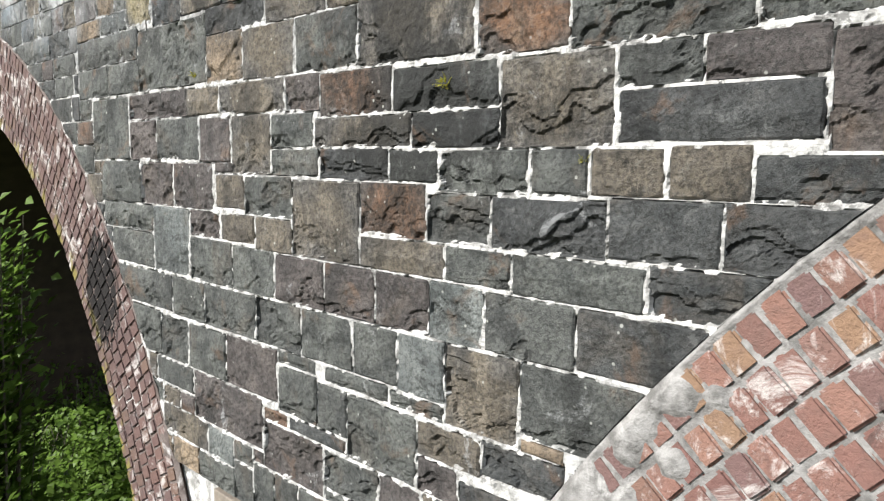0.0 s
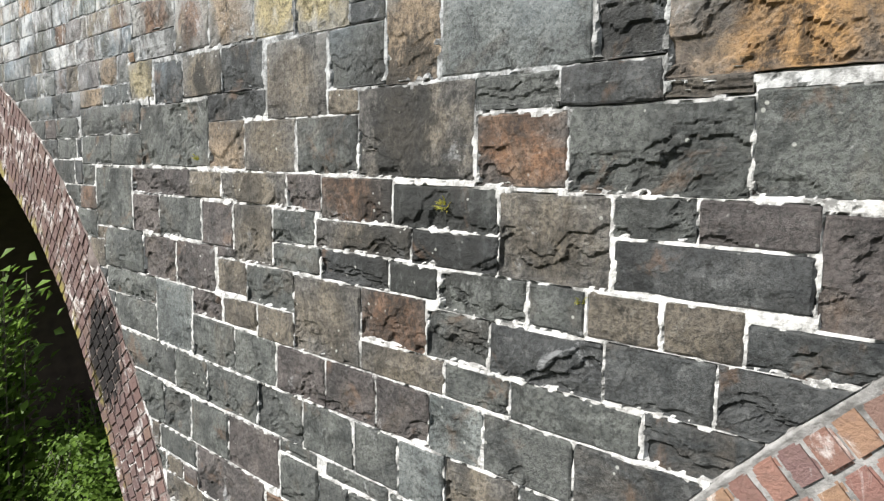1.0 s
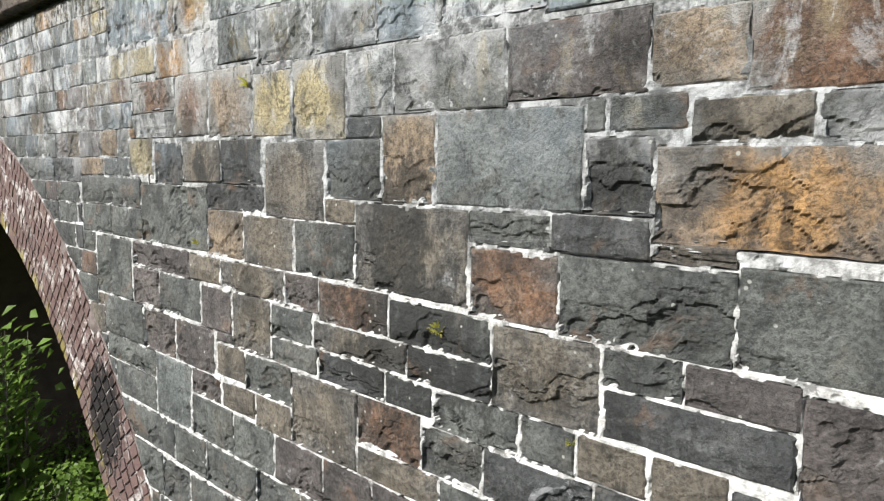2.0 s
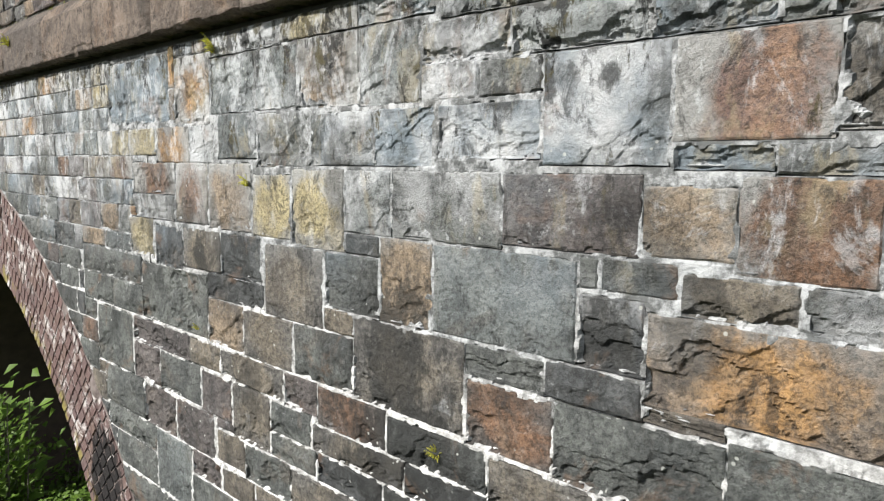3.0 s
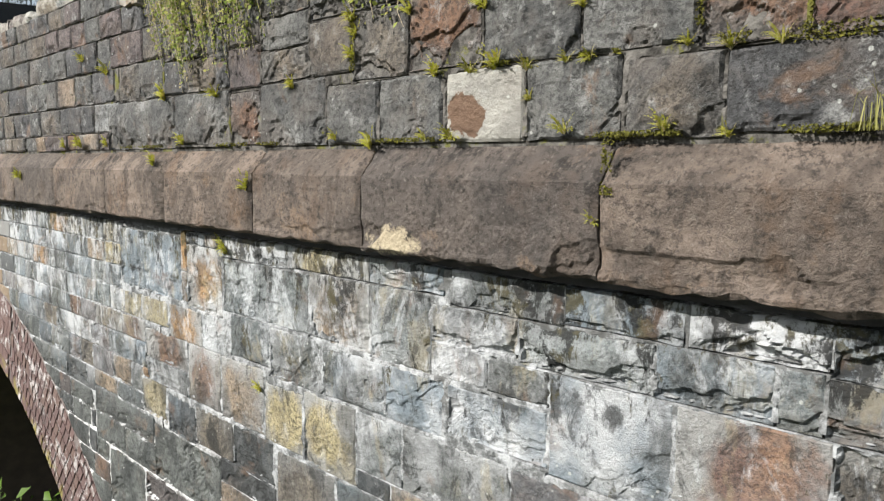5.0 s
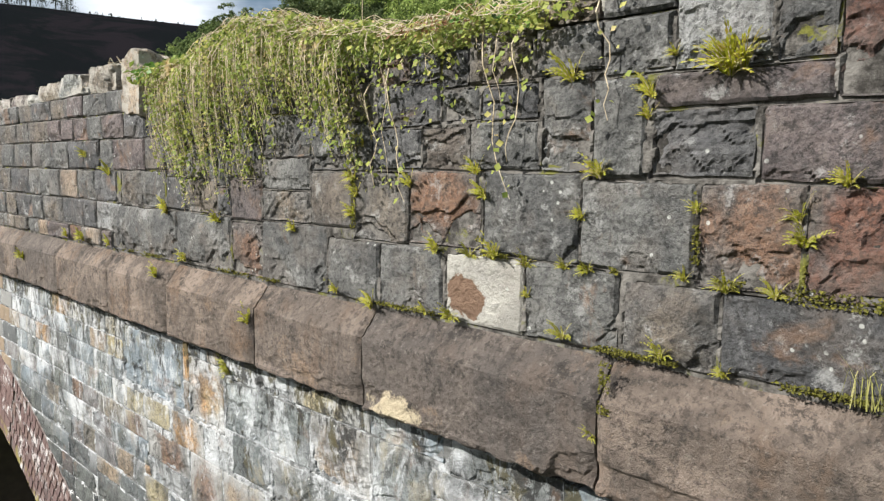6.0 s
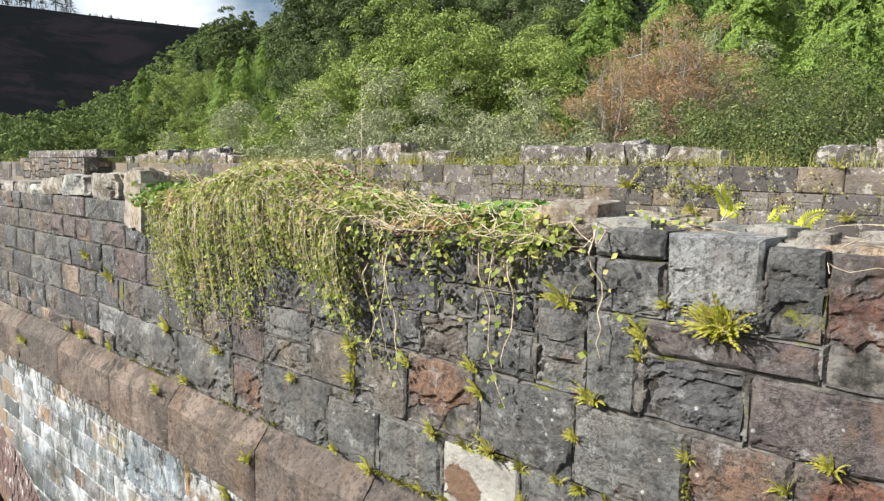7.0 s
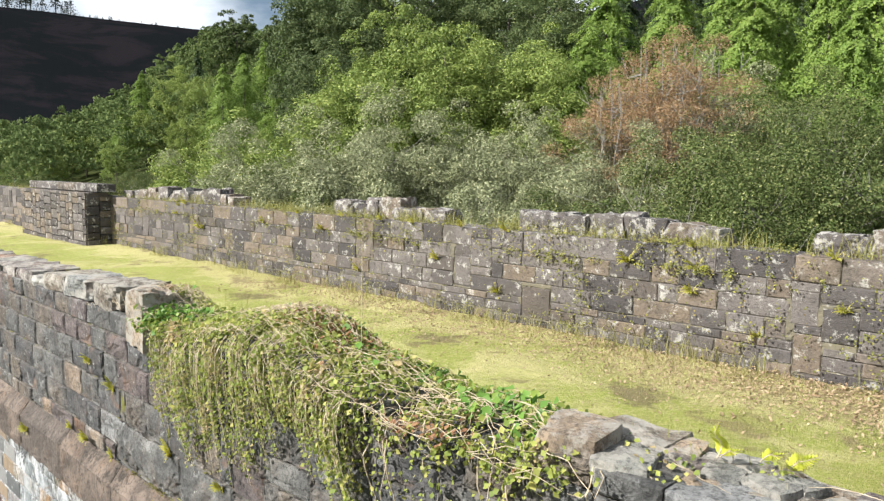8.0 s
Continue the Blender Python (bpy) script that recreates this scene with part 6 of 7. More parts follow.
# ---- shrubs by the arch ----
def sapling():
    """A leafy sapling in front of the arch, its large leaves catching the sun."""
    rnd, g = random.Random(51), np.random.default_rng(51)
    plant = new("sapling")
    plant.location = (-6.40, -0.42, land_height(-6.40, -0.42))
    base = Vector(plant.location)
    wood, pts = [], []
    for k in range(44):
        a = rnd.uniform(0, 6.28)
        end = Vector((math.cos(a) * rnd.uniform(0.1, 0.80) - 0.35, math.sin(a) * rnd.uniform(0.1, 0.35), 5.62 - base.z - rnd.uniform(0, 1.0) ** 1.5 * 2.9))
        mid = end * 0.55 + Vector((0, 0, 0.3))
        wood.append(tube([(0, 0, 0), tuple(mid), tuple(end)], [0.025, 0.012, 0.003], 4))
        for q in range(95):
            c = mid.lerp(end, rnd.uniform(0.1, 1.0))
            pts.append((c.x + rnd.gauss(0, 0.14), c.y + rnd.gauss(0, 0.12), c.z + rnd.gauss(0, 0.15)))
    tagged(part("stem", mesh_of("stem", *join(wood)), BARK, plant), kind="stuff")
    p = np.array(pts)
    v, f = leaves(p, np.tile((-0.2, -0.6, 0.7), (len(p), 1)), g.uniform(0.07, 0.16, len(p)), rnd, 0.62, 0.25, 51)
    part("foliage", mesh_of("foliage", v, f), BRAMBLE, plant)
    return tagged(plant, "leafy green sapling in front of the dark arch", "shrub")


sapling()


def bramble(x, y, top, wide, seed):
    rnd, g = random.Random(seed), np.random.default_rng(seed)
    plant = new("bramble")
    z = land_height(x, y)
    plant.location = (x, y, z)
    wood, pts, nor = [], [], []
    for k in range(40):
        a, r = rnd.uniform(0, 6.28), wide * rnd.uniform(0.3, 1.0)
        e = (math.cos(a) * r, math.sin(a) * r, (top - z) * rnd.uniform(0.2, 0.8))
        m = (e[0] * 0.5, e[1] * 0.5, (top - z) * rnd.uniform(0.6, 1.0))
        wood.append(tube([(e[0] * 0.1, e[1] * 0.1, 0), m, e], [0.012, 0.008, 0.003], 3))
    for k in range(90):
        c = np.array((rnd.gauss(0, 0.5) * wide, rnd.gauss(0, 0.5) * wide, (top - z) * rnd.uniform(0.1, 0.95)))
        d = g.normal(0, 1, (45, 3))
        pts.append(c + d * 0.16), nor.append(d * 0.4 + np.array((0, -0.3, 0.8)))
    p = np.concatenate(pts)
    part("stem", mesh_of("stem", *join(wood)), BARK, plant)
    v, f = leaves(p, np.concatenate(nor), g.uniform(0.06, 0.13, len(p)), rnd, 0.7, 0.2, seed)
    part("foliage", mesh_of("foliage", v, f), BRAMBLE, plant)
    return tagged(plant, "tangled sunlit bramble bush under the arch", "shrub", "brambles under the arch")


for _k, (x, y, top, wide) in enumerate(((-14.2, 2.9, 2.3, 1.3), (-12.2, 2.2, 2.0, 1.2), (-10.3, 0.8, 2.2, 1.3), (-8.6, -0.6, 2.7, 1.2), (-7.4, 0.6, 2.3, 1.1), (-6.2, -0.9, 3.0, 0.9), (-13.6, 0.6, 2.2, 1.4), (-11.0, 3.6, 1.8, 1.3))):
    bramble(x, y, top, wide, 60 + _k)


# ---- plants on the masonry ----
def fern_meshes(seed, fronds=26):
    """Tuft of short bright fronds with leaflets, growing out of a joint towards -y."""
    rnd = random.Random(seed)
    vs, fs, stalk = [], [], []
    for k in range(fronds):
        a, up = rnd.uniform(-1.25, 1.25), rnd.uniform(0.35, 1.25)
        length = rnd.uniform(0.6, 1.0)
        pts = []
        for i in range(7):
            t = i / 6
            pts.append(Vector((math.sin(a) * t * length * 0.75, -0.45 * length * t * (1.1 - 0.3 * up), length * (up * t - 0.55 * t * t + 0.25 * t))))
        stalk.append(tube([tuple(p) for p in pts], [0.014 * (1 - 0.8 * i / 6) for i in range(7)], 3))
        for i in range(1, 7):
            d = (pts[i] - pts[i - 1]).normalized()
            s = d.cross(Vector((0, -0.6, 0.8))).normalized()
            w = 0.062 * (1 - 0.75 * ((i / 6) - 0.35) ** 2 * 2)
            for e in (-1, 1):
                o = len(vs)
                b = pts[i]
                vs += [tuple(b), tuple(b + s * e * w * 0.55 + d * 0.085), tuple(b + s * e * w + d * 0.03), tuple(b + s * e * w * 0.6 - d * 0.04)]
                fs.append((o, o + 1, o + 2, o + 3) if e > 0 else (o, o + 3, o + 2, o + 1))
    frond, stem = mesh_of("frond", vs, fs), mesh_of("stem", *join(stalk))
    frond.materials.append(FERNLEAF), stem.materials.append(STRAW)
    return frond, stem


_ferns = [fern_meshes(70 + k) for k in range(4)]
_fern_rnd = random.Random(77)


def fern(x, y, z, size, group, label, meshes=None):
    ob = new("fern")
    frond, stem = meshes or _ferns[_fern_rnd.randrange(4)]
    part("frond", frond, None, ob), part("stem", stem, None, ob)
    s = size * _fern_rnd.uniform(0.85, 1.15)
    ob.matrix_basis = pose(x, y, z, _fern_rnd.uniform(-12, 12), _fern_rnd.uniform(-15, 15), _fern_rnd.uniform(-20, 20)) @ Matrix.Diagonal((s, s, s, 1))
    return tagged(ob, label, "fern", group)


for x, z, s in ((-1.98, 8.76, 0.09), (-2.45, 9.02, 0.08), (-2.45, 8.95, 0.08), (-2.45, 8.87, 0.09), (-2.12, 9.00, 0.08), (-1.78, 9.05, 0.09), (-1.74, 8.97, 0.09), (-1.69, 8.76, 0.10),
                (-1.81, 8.76, 0.07), (-1.56, 8.75, 0.06), (-1.40, 8.76, 0.06), (-1.31, 8.76, 0.07), (-1.28, 9.05, 0.09), (-1.34, 8.92, 0.08), (-0.97, 8.96, 0.06), (-0.88, 8.75, 0.08), (-0.75, 8.75, 0.06)):
    fern(x, -0.035, z, s, "ferns in the parapet joints", "small yellow-green fern growing from a parapet joint")
for x, z, s in ((-1.00, 8.77, 0.05), (-0.70, 8.95, 0.08), (-0.69, 8.89, 0.08), (-0.60, 9.04, 0.08), (-0.87, 8.52, 0.06), (-1.54, 8.65, 0.06), (-4.18, 8.79, 0.12), (-3.59, 8.78, 0.10), (-2.89, 8.78, 0.09),
                (-5.03, 9.00, 0.10), (-5.41, 9.12, 0.09), (-0.90, 9.32, 0.17), (-0.86, 9.33, 0.14), (-1.39, 9.34, 0.12), (-1.12, 9.28, 0.08), (-1.13, 9.22, 0.07), (-1.05, 9.39, 0.06), (-2.40, 9.16, 0.09)):
    fern(x, -0.035, z, s, "ferns in the parapet joints", "small yellow-green fern growing from a parapet joint")
for x, z, s in ((-2.33, 8.50, 0.10), (-1.88, 8.53, 0.07), (-2.02, 8.53, 0.06), (-1.39, 8.54, 0.08), (-1.05, 8.54, 0.08), (-5.47, 8.54, 0.12), (-5.02, 8.54, 0.09), (-3.94, 8.54, 0.10), (-2.56, 8.54, 0.07), (-5.81, 8.54, 0.08)):
    fern(x, -0.05, z, s, "ferns on the string course", "yellow-green fern rooted on top of the string course")
for x, z, s in ((-3.20, 8.30, 0.12), (-4.22, 8.42, 0.12), (-6.69, 8.30, 0.12), (-1.24, 8.27, 0.05)):
    fern(x, -0.10, z, s, "ferns on the string course", "yellow-green fern in a joint of the string course")
for x, z, s in ((-1.91, 6.28, 0.07), (-3.57, 7.96, 0.13), (-3.25, 7.28, 0.08), (-3.82, 6.46, 0.05), (-1.30, 6.02, 0.04)):
    fern(x, 0.0, z, s, "ferns on the spandrel wall", "small bright fern clinging to the spandrel wall")


def long_frond(length, lean, seed):
    """One long arching frond with paired leaflets, leaning towards +x by lean."""
    pts = [Vector((lean * length * (i / 16) ** 1.3, 0.03 * math.sin(i * 0.4), length * ((i / 16) * (1 - 0.35 * lean) - 0.28 * lean * (i / 16) ** 2))) for i in range(17)]
    vs, fs = [], []
    for i in range(2, 17):
        d = (pts[i] - pts[i - 1]).normalized()
        side = d.cross(Vector((0.15, -1, 0.25))).normalized()
        w = length * 0.19 * math.sin(math.pi * min(1.0, 0.22 + 0.78 * (i / 16)))
        for e in (-1, 1):
            o, b = len(vs), pts[i]
            tip = b + side * e * w + d * w * 0.45 + Vector((0, 0.004 * math.sin(seed + i), 0))
            vs += [tuple(b - d * 0.010), tuple(b + side * e * w * 0.5 - d * 0.004), tuple(tip), tuple(b + side * e * w * 0.45 + d * w * 0.62 + Vector((0, -0.004, 0)))]
            fs.append((o, o + 1, o + 2, o + 3) if e > 0 else (o, o + 3, o + 2, o + 1))
    stem = mesh_of("stem", *tube([tuple(p) for p in pts], [0.0022 - 0.0001 * i for i in range(17)], 4))
    return (vs, fs), stem


for x, y, z, length, lean in ((-1.03, 0.24, 9.63, 0.13, 0.05), (-1.02, 0.24, 9.635, 0.10, 0.80), (-0.93, 0.32, 9.625, 0.11, 0.80), (-0.88, 0.40, 9.58, 0.16, 0.68)):
    ob = new("fern")
    leaflets, stem = long_frond(length, lean, length * 50)
    part("frond", mesh_of("frond", *leaflets), LONGFERN, ob), part("stem", stem, STRAW, ob)
    ob.location = (x, y, z)
    tagged(ob, "long bright fern frond behind the parapet top", "fern", "ferns on the parapet top")
def moss():
    """Short moss in the joints of the parapet and on the weathered top of the string course."""
    rnd, g = random.Random(14), np.random.default_rng(14)
    pts, nor = [], []
    for x0, x1, z0, z1, n in ((-1.45, -1.00, 8.530, 8.545, 900), (-0.85, -0.15, 8.530, 8.55, 900), (-2.30, -1.85, 8.53, 8.545, 450), (-3.6, -2.9, 8.53, 8.545, 500), (-4.8, -4.0, 8.53, 8.545, 500), (-1.21, -1.17, 8.36, 8.53, 260),
                              (-1.00, -0.80, 8.765, 8.79, 300), (-0.72, -0.42, 8.75, 8.79, 420), (-1.90, -1.62, 8.775, 8.79, 300), (-1.34, -1.20, 8.77, 8.79, 150), (-0.975, -0.955, 8.80, 9.03, 200), (-0.70, -0.675, 8.78, 9.02, 260), (-2.47, -2.44, 8.82, 9.03, 200), (-1.77, -1.74, 8.82, 9.04, 180)):
        for k in range(n):
            x, z = rnd.uniform(x0, x1), rnd.uniform(z0, z1)
            if noise.noise(Vector((x * 6, 2, z * 6))) + 0.5 * noise.noise(Vector((x * 21, 2, z * 21))) < -0.05:
                continue
            y = -0.040 - rnd.uniform(0, 0.012) if z1 > 8.56 else (-0.032 - rnd.uniform(0, 0.035) if z > 8.52 else -0.118)
            pts.append((x, y, z)), nor.append((rnd.gauss(0, 0.6), -0.6, rnd.gauss(0.5, 0.5)))
    v, f = leaves(np.array(pts), np.array(nor), g.uniform(0.006, 0.014, len(pts)), rnd, 0.6, 0.3, 14, 0.6)
    return tagged(part("moss", mesh_of("moss", v, f), MOSSLEAF), "short yellow-green moss in the parapet joints", "moss", kind="stuff")


moss()
# plants along the far parapet
_rnd = random.Random(88)
for _k in range(26):
    x = -_rnd.uniform(1.6, 13.0) if _k < 20 else -_rnd.uniform(13, 24)
    fern(x, FAR_Y - 0.02, _rnd.choice((9.62, 9.83, 9.83, 9.4, 9.1, _rnd.uniform(8.8, 9.8))), _rnd.uniform(0.08, 0.17), "plants on the far parapet", "yellowish fern on the far parapet")


def creeper():
    """Small yellowing leaves that creep along the joints and the top of the far parapet."""
    rnd, g = random.Random(95), np.random.default_rng(95)
    pts, nor, siz = [], [], []
    while len(pts) < 15000:
        x, z = -1.3 - 17 * rnd.random() ** 1.4, rnd.choice((9.62, 9.84, 9.84, rnd.uniform(8.85, 9.85), rnd.uniform(8.85, 9.85), rnd.uniform(8.8, 9.3))) + rnd.gauss(0, 0.025)
        patch = 0.7 * noise.noise(Vector((x * 1.2, 0, z * 1.9))) + 0.9 * noise.noise(Vector((x * 9.0, 3, z * 15))) + rnd.gauss(0, 0.22)
        if patch < (0.28 if z > 9.75 else 0.44):
            continue
        y = FAR_Y - 0.04 if z < 9.8 else FAR_Y + rnd.uniform(-0.05, 0.38)
        pts.append((x, y - abs(rnd.gauss(0, 0.03)), z + rnd.gauss(0, 0.02) + (0.02 if z > 9.8 else 0))), nor.append((0, -0.8, 0.5) if z < 9.8 else (0, -0.3, 0.9)), siz.append(rnd.uniform(0.012, 0.032))
    v, f = leaves(np.array(pts), np.array(nor), np.array(siz), rnd, 0.7, 0.2, 95, 0.6)
    return tagged(part("wall_creeper", mesh_of("wall_creeper", v, f), CREEPER), "yellowing creeper leaves along the far parapet", "creeper", kind="stuff")


creeper()


def mound_top(x):
    return 9.58 + 0.10 * math.exp(-((x + 4.65) / 0.30) ** 2) + 0.17 * math.exp(-((x + 3.2) / 0.55) ** 2) + 0.03 * noise.noise(Vector((x * 3.1, 0, 4)))


def ivy():
    """Ivy heaped on the broken parapet: leaves, tangled dry stems and a hanging curtain."""
    rnd, g = random.Random(91), np.random.default_rng(91)
    plant = new("ivy")
    plant.location = (-3.0, 0.2, 9.5)
    o = np.array((3.0, -0.2, -9.5))
    stems, pts, nor, siz = [], [], [], []

    def surface(x, y):
        t = max(0.0, (y - 0.30) / 0.65)
        back = 1 - smooth01(t)
        return 8.85 + (mound_top(x) - 8.85) * back - 0.05 * smooth01((-0.02 - y) / 0.15)

    for k in range(30000):
        x, y = rnd.uniform(-5.0, -1.35), rnd.uniform(-0.15, 0.95)
        bare = noise.noise(Vector((x * 3, y * 3, 2))) + 0.5 * noise.noise(Vector((x * 8, y * 8, 5)))
        if (x < -4.42 and y < 0.06 + 0.2 * (x > -4.75)) or bare < -0.24 or (x > -2.0 and y > 0.75):
            continue
        pts.append((x, y, surface(x, y) + rnd.uniform(-0.03, 0.05))), nor.append((rnd.gauss(-0.2, 0.5), rnd.gauss(-0.4, 0.5), 0.7)), siz.append(0.011 + 0.026 * rnd.random() ** 2)
    def mat_of_stems(n, cx, sx, cy, sy, r, long):
        for k in range(n):
            x, y = rnd.gauss(cx, sx), rnd.gauss(cy, sy)
            a, l, bend = rnd.uniform(0, 6.28), rnd.uniform(0.4, 1.0) * long, rnd.gauss(0, 0.18)
            line = []
            for i in range(7):
                px, py = x + math.cos(a + bend * i) * l * i / 6, max(-0.16, y + 0.6 * math.sin(a + bend * i) * l * i / 6)
                line.append((px, py, surface(px, py) + 0.022 + 0.05 * math.sin(math.pi * i / 6) * rnd.random()))
            stems.append(tube(line, [r * (1.1 - 0.08 * i) for i in range(7)], 4))
    mat_of_stems(260, -3.0, 0.85, 0.15, 0.22, 0.0014, 0.45)
    mat_of_stems(300, -3.35, 0.24, 0.36, 0.12, 0.0019, 0.34)      # bleached heaps of old stems
    mat_of_stems(75, -1.90, 0.24, 0.06, 0.10, 0.0020, 0.34)
    mat_of_stems(70, -4.5, 0.16, 0.20, 0.12, 0.0020, 0.35)
    for k in range(700):      # stray leaves over the broken stones
        x, y = rnd.uniform(-1.62, -0.75), rnd.uniform(-0.10, 0.36)
        if noise.noise(Vector((x * 5, y * 5, 8))) < 0.05 + 0.35 * (x + 1.6):
            continue
        pts.append((x, y, 9.60 + rnd.uniform(-0.02, 0.05))), nor.append((rnd.gauss(-0.2, 0.4), rnd.gauss(-0.4, 0.4), 0.8)), siz.append(rnd.uniform(0.012, 0.028))
    # the curtain: bunches of long strands with the dark stone between them
    for k in range(36):
        cx = -4.10 + 1.75 * rnd.random() ** 1.05
        long = (0.46 + 0.34 * noise.noise(Vector((cx * 2.6, 0, 9))) + 0.22 * math.exp(-((cx + 3.75) / 0.5) ** 2)) * (1.0 if cx < -2.8 else 0.72)
        for q in range(rnd.randrange(4, 13)):
            x = cx + rnd.gauss(0, 0.030)
            drop = max(0.10, long * rnd.uniform(0.45, 1.2))
            y0, top, sway = rnd.uniform(-0.13, -0.02), mound_top(x) - rnd.uniform(-0.02, 0.06), rnd.gauss(0, 0.05)
            line = [(x + sway * (i / 8) ** 1.5 + rnd.gauss(0, 0.004), y0 + 0.06 * max(0, 1 - i / 2) - 0.07 * math.sin(math.pi * min(1, 0.2 + i / 10)), top - drop * (i / 8) ** 1.25) for i in range(9)]
            stems.append(tube(line, [0.0016 - 0.0001 * i for i in range(9)], 3))
            leafy = rnd.choice((0.3, 0.8, 1.2, 1.5))
            for e in range(int(drop * 80 * leafy)):
                i = min(7.99, rnd.random() ** 0.8 * 8)
                a, b, t = line[int(i)], line[int(i) + 1], i % 1
                pts.append(tuple(a[c] + (b[c] - a[c]) * t + rnd.gauss(0, 0.011) for c in range(3)))
                nor.append((rnd.gauss(-0.3, 0.5), -0.8, rnd.gauss(0.4, 0.5))), siz.append(0.010 + 0.018 * rnd.random() ** 2)
    for k in range(85):      # short fringe over the lower stones
        x = rnd.uniform(-2.60, -1.45)
        if noise.noise(Vector((x * 9.0, 3, 4))) < -0.10:
            continue
        drop, y0, top = 0.04 + 0.24 * rnd.random() ** 2 * (2.2 if x < -2.2 else 1.0), rnd.uniform(-0.12, -0.03), mound_top(x) - rnd.uniform(0.0, 0.08)
        line = [(x + rnd.gauss(0, 0.012), y0 - 0.03 * math.sin(math.pi * i / 5), top - drop * i / 5) for i in range(6)]
        if rnd.random() < 0.5:
            stems.append(tube(line, [0.0016 - 0.0001 * i for i in range(6)], 3))
        for q in range(int(3 + drop * 60)):
            c = line[rnd.randrange(6)]
            pts.append((c[0] + rnd.gauss(0, 0.025), c[1] + rnd.gauss(0, 0.012), c[2] + rnd.gauss(0, 0.025))), nor.append((rnd.gauss(-0.3, 0.4), -0.8, rnd.gauss(0.5, 0.4))), siz.append(rnd.uniform(0.012, 0.030))
    # single trailing strands over the stones
    for x, z0, z1, bend in ((-2.20, 9.45, 8.95, 0.10), (-1.72, 9.55, 8.98, 0.12), (-1.58, 9.52, 9.10, -0.03), (-2.32, 9.40, 9.00, 0.05), (-1.27, 9.62, 9.22, 0.04)):
        line = [(x + bend * (i / 9) ** 2 + rnd.gauss(0, 0.008), -0.075 - 0.02 * math.sin(i), z0 + (z1 - z0) * i / 9) for i in range(10)]
        stems.append(tube(line, [0.0032 - 0.0002 * i for i in range(10)], 4))
        for q in range(14 if x < -1.6 else 16):
            c = line[rnd.randrange(3 if x < -1.6 else 0, 10)]
            pts.append((c[0] + rnd.gauss(0, 0.03), c[1] - 0.02, c[2] + rnd.gauss(0, 0.03))), nor.append((0, -0.9, 0.3)), siz.append(rnd.uniform(0.014, 0.032))
    part("stem", mesh_of("stem", [tuple(np.array(v) + o) for v in join(stems)[0]], join(stems)[1]), STRAW, plant, "tangled dry straw-coloured stems")
    dead = [(rnd.gauss(-2.95, 0.20), rnd.gauss(0.30, 0.14)) for k in range(700)] + [(rnd.gauss(-1.95, 0.13), rnd.gauss(-0.12, 0.02)) for k in range(110)] + [(rnd.gauss(-4.75, 0.12), rnd.uniform(0.15, 0.6)) for k in range(200)]
    v, f = leaves(np.array([(x, y, surface(x, y) + rnd.uniform(0.0, 0.05)) for x, y in dead]) + o, np.tile((-0.2, -0.5, 0.8), (len(dead), 1)), g.uniform(0.012, 0.032, len(dead)), rnd, 0.7, 0.3, 92)
    part("dead_leaves", mesh_of("dead_leaves", v, f), DEADLEAF, plant, "reddish brown withered leaves")
    v, f = leaves(np.array(pts) + o, np.array(nor), np.array(siz), rnd, 0.85, 0.2, 91, 0.45)
    part("foliage", mesh_of("foliage", v, f), IVYLEAF, plant)
    fresh = [(rnd.gauss(-4.25, 0.12), rnd.gauss(0.02, 0.09)) for k in range(420)] + [(rnd.gauss(-1.80, 0.22), rnd.gauss(0.16, 0.10)) for k in range(260)] + [(rnd.gauss(-2.6, 0.4), rnd.gauss(0.35, 0.12)) for k in range(120)]
    v, f = leaves(np.array([(x, y, surface(x, y) + rnd.uniform(0.01, 0.06)) for x, y in fresh]) + o, np.tile((-0.2, -0.5, 0.7), (len(fresh), 1)), g.uniform(0.022, 0.055, len(fresh)), rnd, 0.85, 0.25, 93, 0.5)
    part("fresh_leaves", mesh_of("fresh_leaves", v, f), GREENIVY, plant, "fresh deep green ivy leaves")
    return tagged(plant, "yellowing ivy heaped over the broken parapet and trailing down it", "ivy")


ivy()


def litter():
    """Dead leaves and straw blown against the far wall of the deck."""
    rnd, g = random.Random(97), np.random.default_rng(97)
    pts = []
    while len(pts) < 9000:
        x, y = -0.6 - 9.5 * rnd.random() ** 1.6, FAR_Y - 0.02 - abs(rnd.gauss(0, 0.65))
        if y > 0.8:
            pts.append((x, y, deck_height(x, y) + rnd.uniform(0.004, 0.03)))
    v, f = leaves(np.array(pts), np.tile((0, -0.2, 0.9), (len(pts), 1)), g.uniform(0.012, 0.045, len(pts)), rnd, 0.45, 0.3, 97, 0.5)
    return tagged(part("leaf_litter", mesh_of("leaf_litter", v, f), LITTER), "brown dead leaves and straw along the far parapet", "litter", kind="stuff")


LITTER = leaf_material("dead_leaf_litter", (0.230, 0.160, 0.100), (0.450, 0.350, 0.220), (0.580, 0.480, 0.330), 0.15, 0.8)
litter()

stalk = part("dry_stalk", mesh_of("dry_stalk", *tube([(0, 0, 0), (0.002, 0, 0.25), (0.0, 0.002, 0.56)], [0.0018, 0.0014, 0.0007], 4)), STRAW)
stalk.location = (-2.70, 0.2, 9.70)
tagged(stalk, "single thin dry stalk standing on the ivy", "stalk")


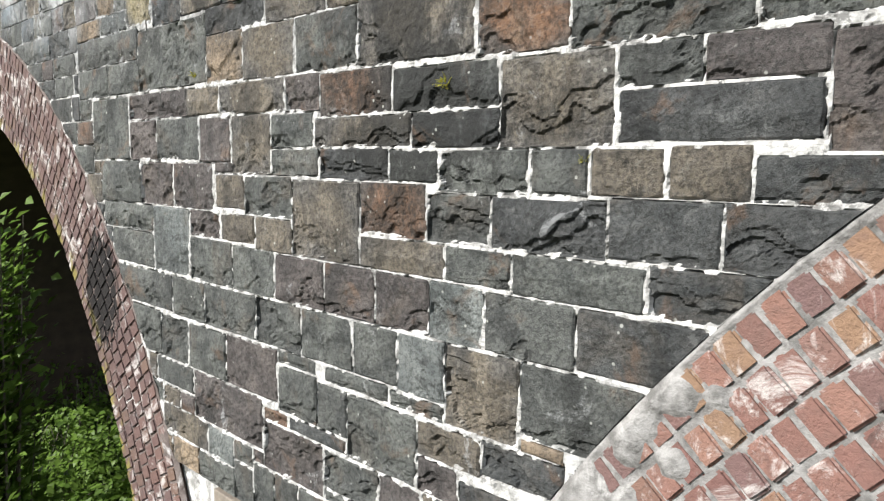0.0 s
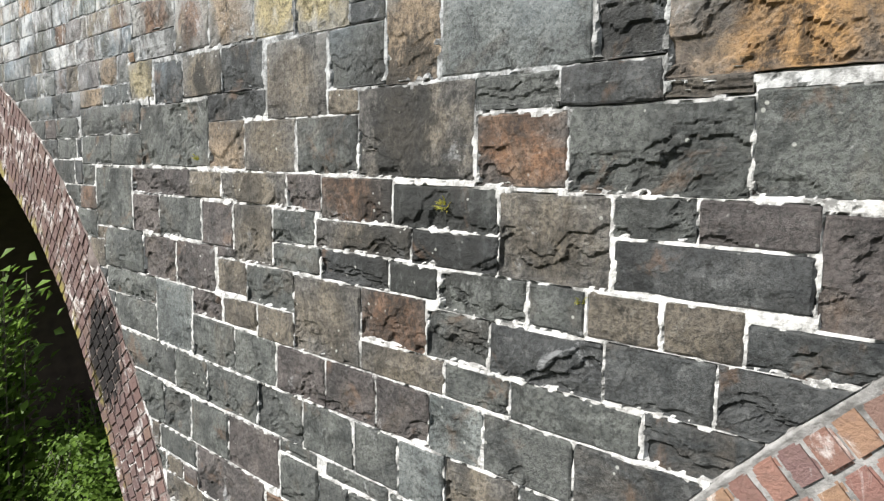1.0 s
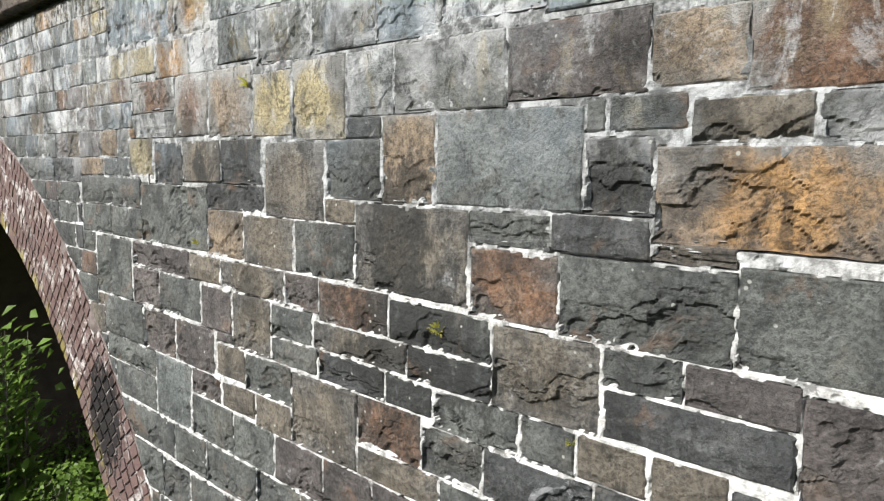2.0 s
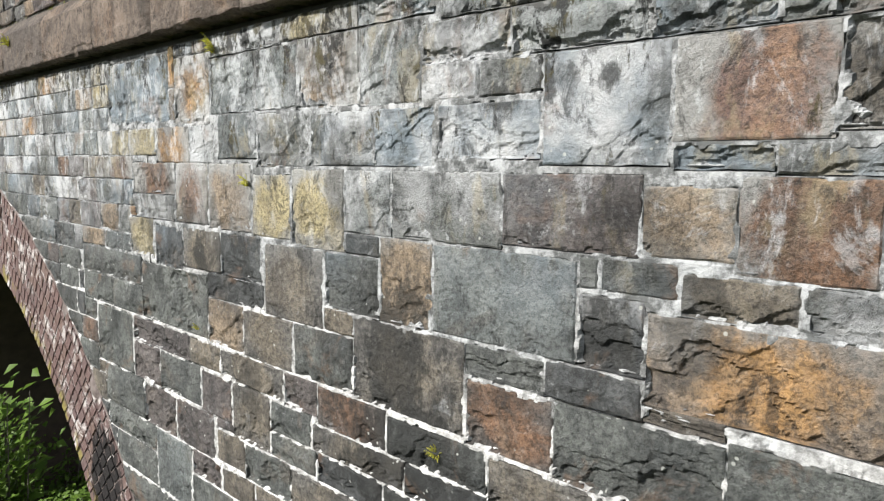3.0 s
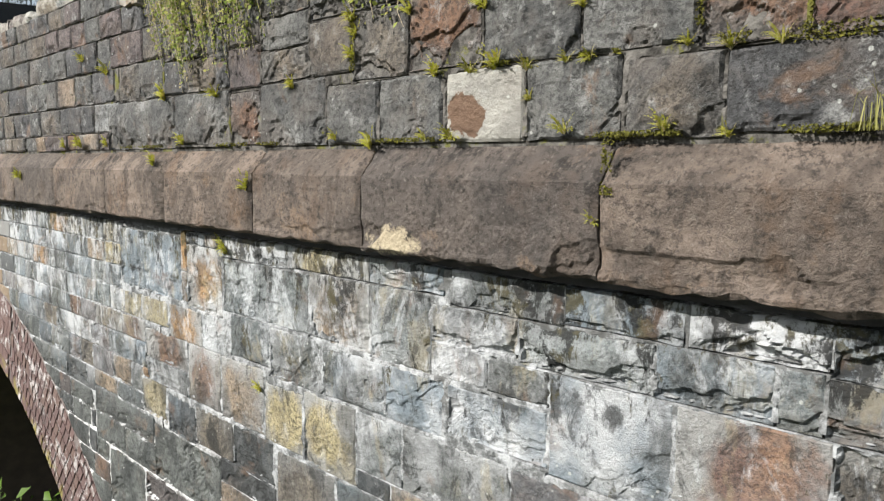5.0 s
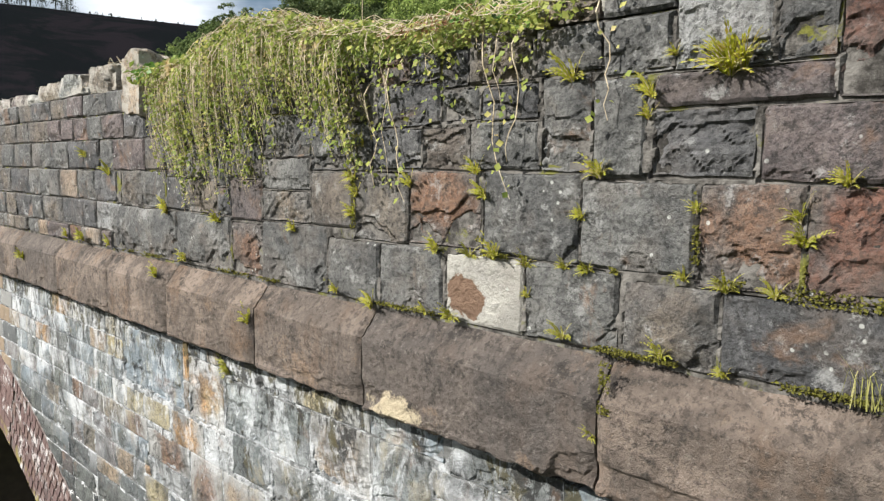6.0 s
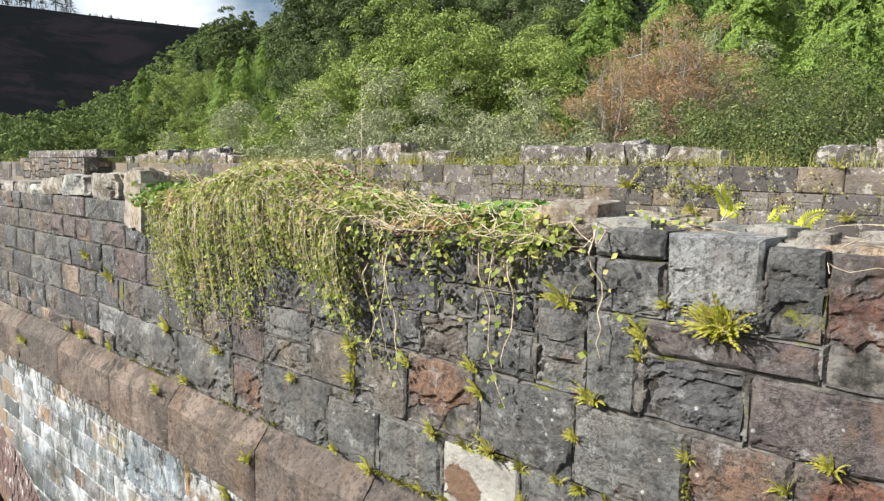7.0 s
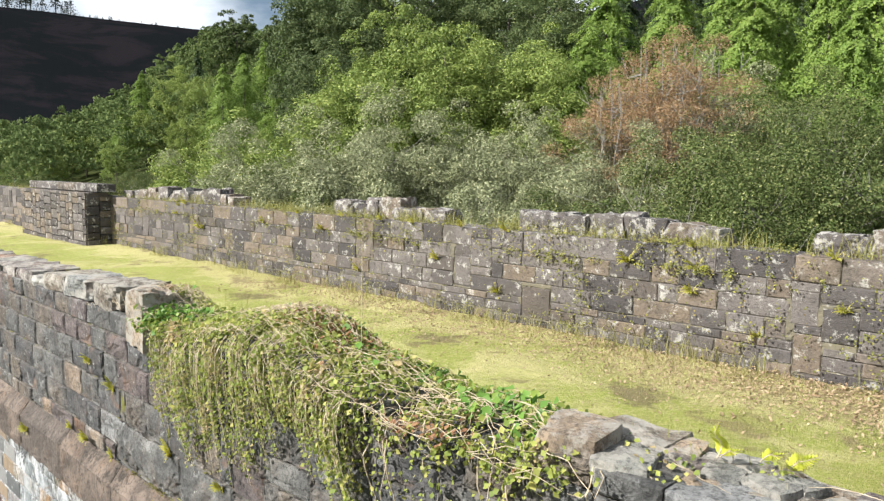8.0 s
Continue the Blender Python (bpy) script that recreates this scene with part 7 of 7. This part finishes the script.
# ---- grass ----
def blades(spots, seed, lo, hi):
    """Bent grass blades at (x, y, z) roots."""
    g = np.random.default_rng(seed)
    p = np.array(spots)
    n = len(p)
    h = g.uniform(lo, hi, (n, 1))
    a = g.uniform(0, 6.283, n)
    d = np.stack((np.cos(a), np.sin(a), np.zeros(n)), 1)
    s = np.stack((-np.sin(a), np.cos(a), np.zeros(n)), 1) * h * 0.012
    mid = p + np.array((0, 0, 1)) * h * 0.58 + d * h * g.uniform(0.05, 0.35, (n, 1))
    tip = p + np.array((0, 0, 1)) * h * 0.95 + d * h * g.uniform(0.25, 0.95, (n, 1))
    vs = np.stack((p - s, p + s, mid + s * 0.7, mid - s * 0.7, tip), 1).reshape(-1, 3)
    fs = [f for q in range(0, 5 * n, 5) for f in ((q, q + 1, q + 2, q + 3), (q + 3, q + 2, q + 4))]
    return vs, fs


GRASS = leaf_material("dry_grass_blades", (0.250, 0.256, 0.069), (0.425, 0.388, 0.163), (0.525, 0.450, 0.250), 0.3, 0.7)
_rnd = random.Random(101)
_spots = []
while len(_spots) < 120000:
    x, y = -1.0 - 23 * _rnd.random() ** 1.7, _rnd.uniform(0.6, FAR_Y - 0.02)
    near = smooth01((y - 3.6) / 0.9)
    if noise.noise(Vector((x * 0.9, y * 0.9, 6))) + 0.5 * near + _rnd.uniform(-0.35, 0.35) > 0.0:
        _spots.append((x, y, deck_height(x, y) - 0.005))
v, f = blades(_spots, 101, 0.014, 0.055)
tagged(part("deck_grass", mesh_of("deck_grass", v, f), GRASS), "short dry grass on the old railway deck", "grass", kind="stuff")
_spots = []
for _k in range(190):
    x = -_rnd.uniform(1.2, 14) if _k < 160 else -_rnd.uniform(14, 26)
    y, z = (FAR_Y + _rnd.uniform(0.06, 0.3), 9.82) if _k % 3 else (FAR_Y - _rnd.uniform(0.02, 0.35), DECK_Z)
    for q in range(26):
        _spots.append((x + _rnd.gauss(0, 0.11), y + _rnd.gauss(0, 0.05), z - 0.01))
v, f = blades(_spots, 102, 0.06, 0.27)
tagged(part("tall_grass", mesh_of("tall_grass", v, f), GRASS), "tufts of pale tall grass along the far parapet", "grass", kind="stuff")
_spots = []
for cx, cy, cz, n in ((-0.50, -0.06, 8.53, 60), (-4.4, 0.25, 9.60, 30), (-3.9, 0.3, 9.66, 30), (-1.9, 0.25, 9.56, 20), (-6.6, 0.2, 9.58, 25), (-1.1, 0.3, 9.58, 30)):
    for q in range(n):
        _spots.append((cx + _rnd.gauss(0, 0.03 if cz < 9 else 0.16), cy + _rnd.gauss(0, 0.015 if cz < 9 else 0.06), cz))
v, f = blades(_spots, 103, 0.05, 0.15)
tagged(part("parapet_grass", mesh_of("parapet_grass", v, f), GRASS), "thin grass rooted on the near parapet", "grass", kind="stuff")

# ---- bricks of the arch rings ----
_r = random.Random(2)
brick_ring(arches[0], ARCHES[0], radians(128), radians(152), _r)
brick_ring(arches[1], ARCHES[1], radians(22), radians(70), _r)
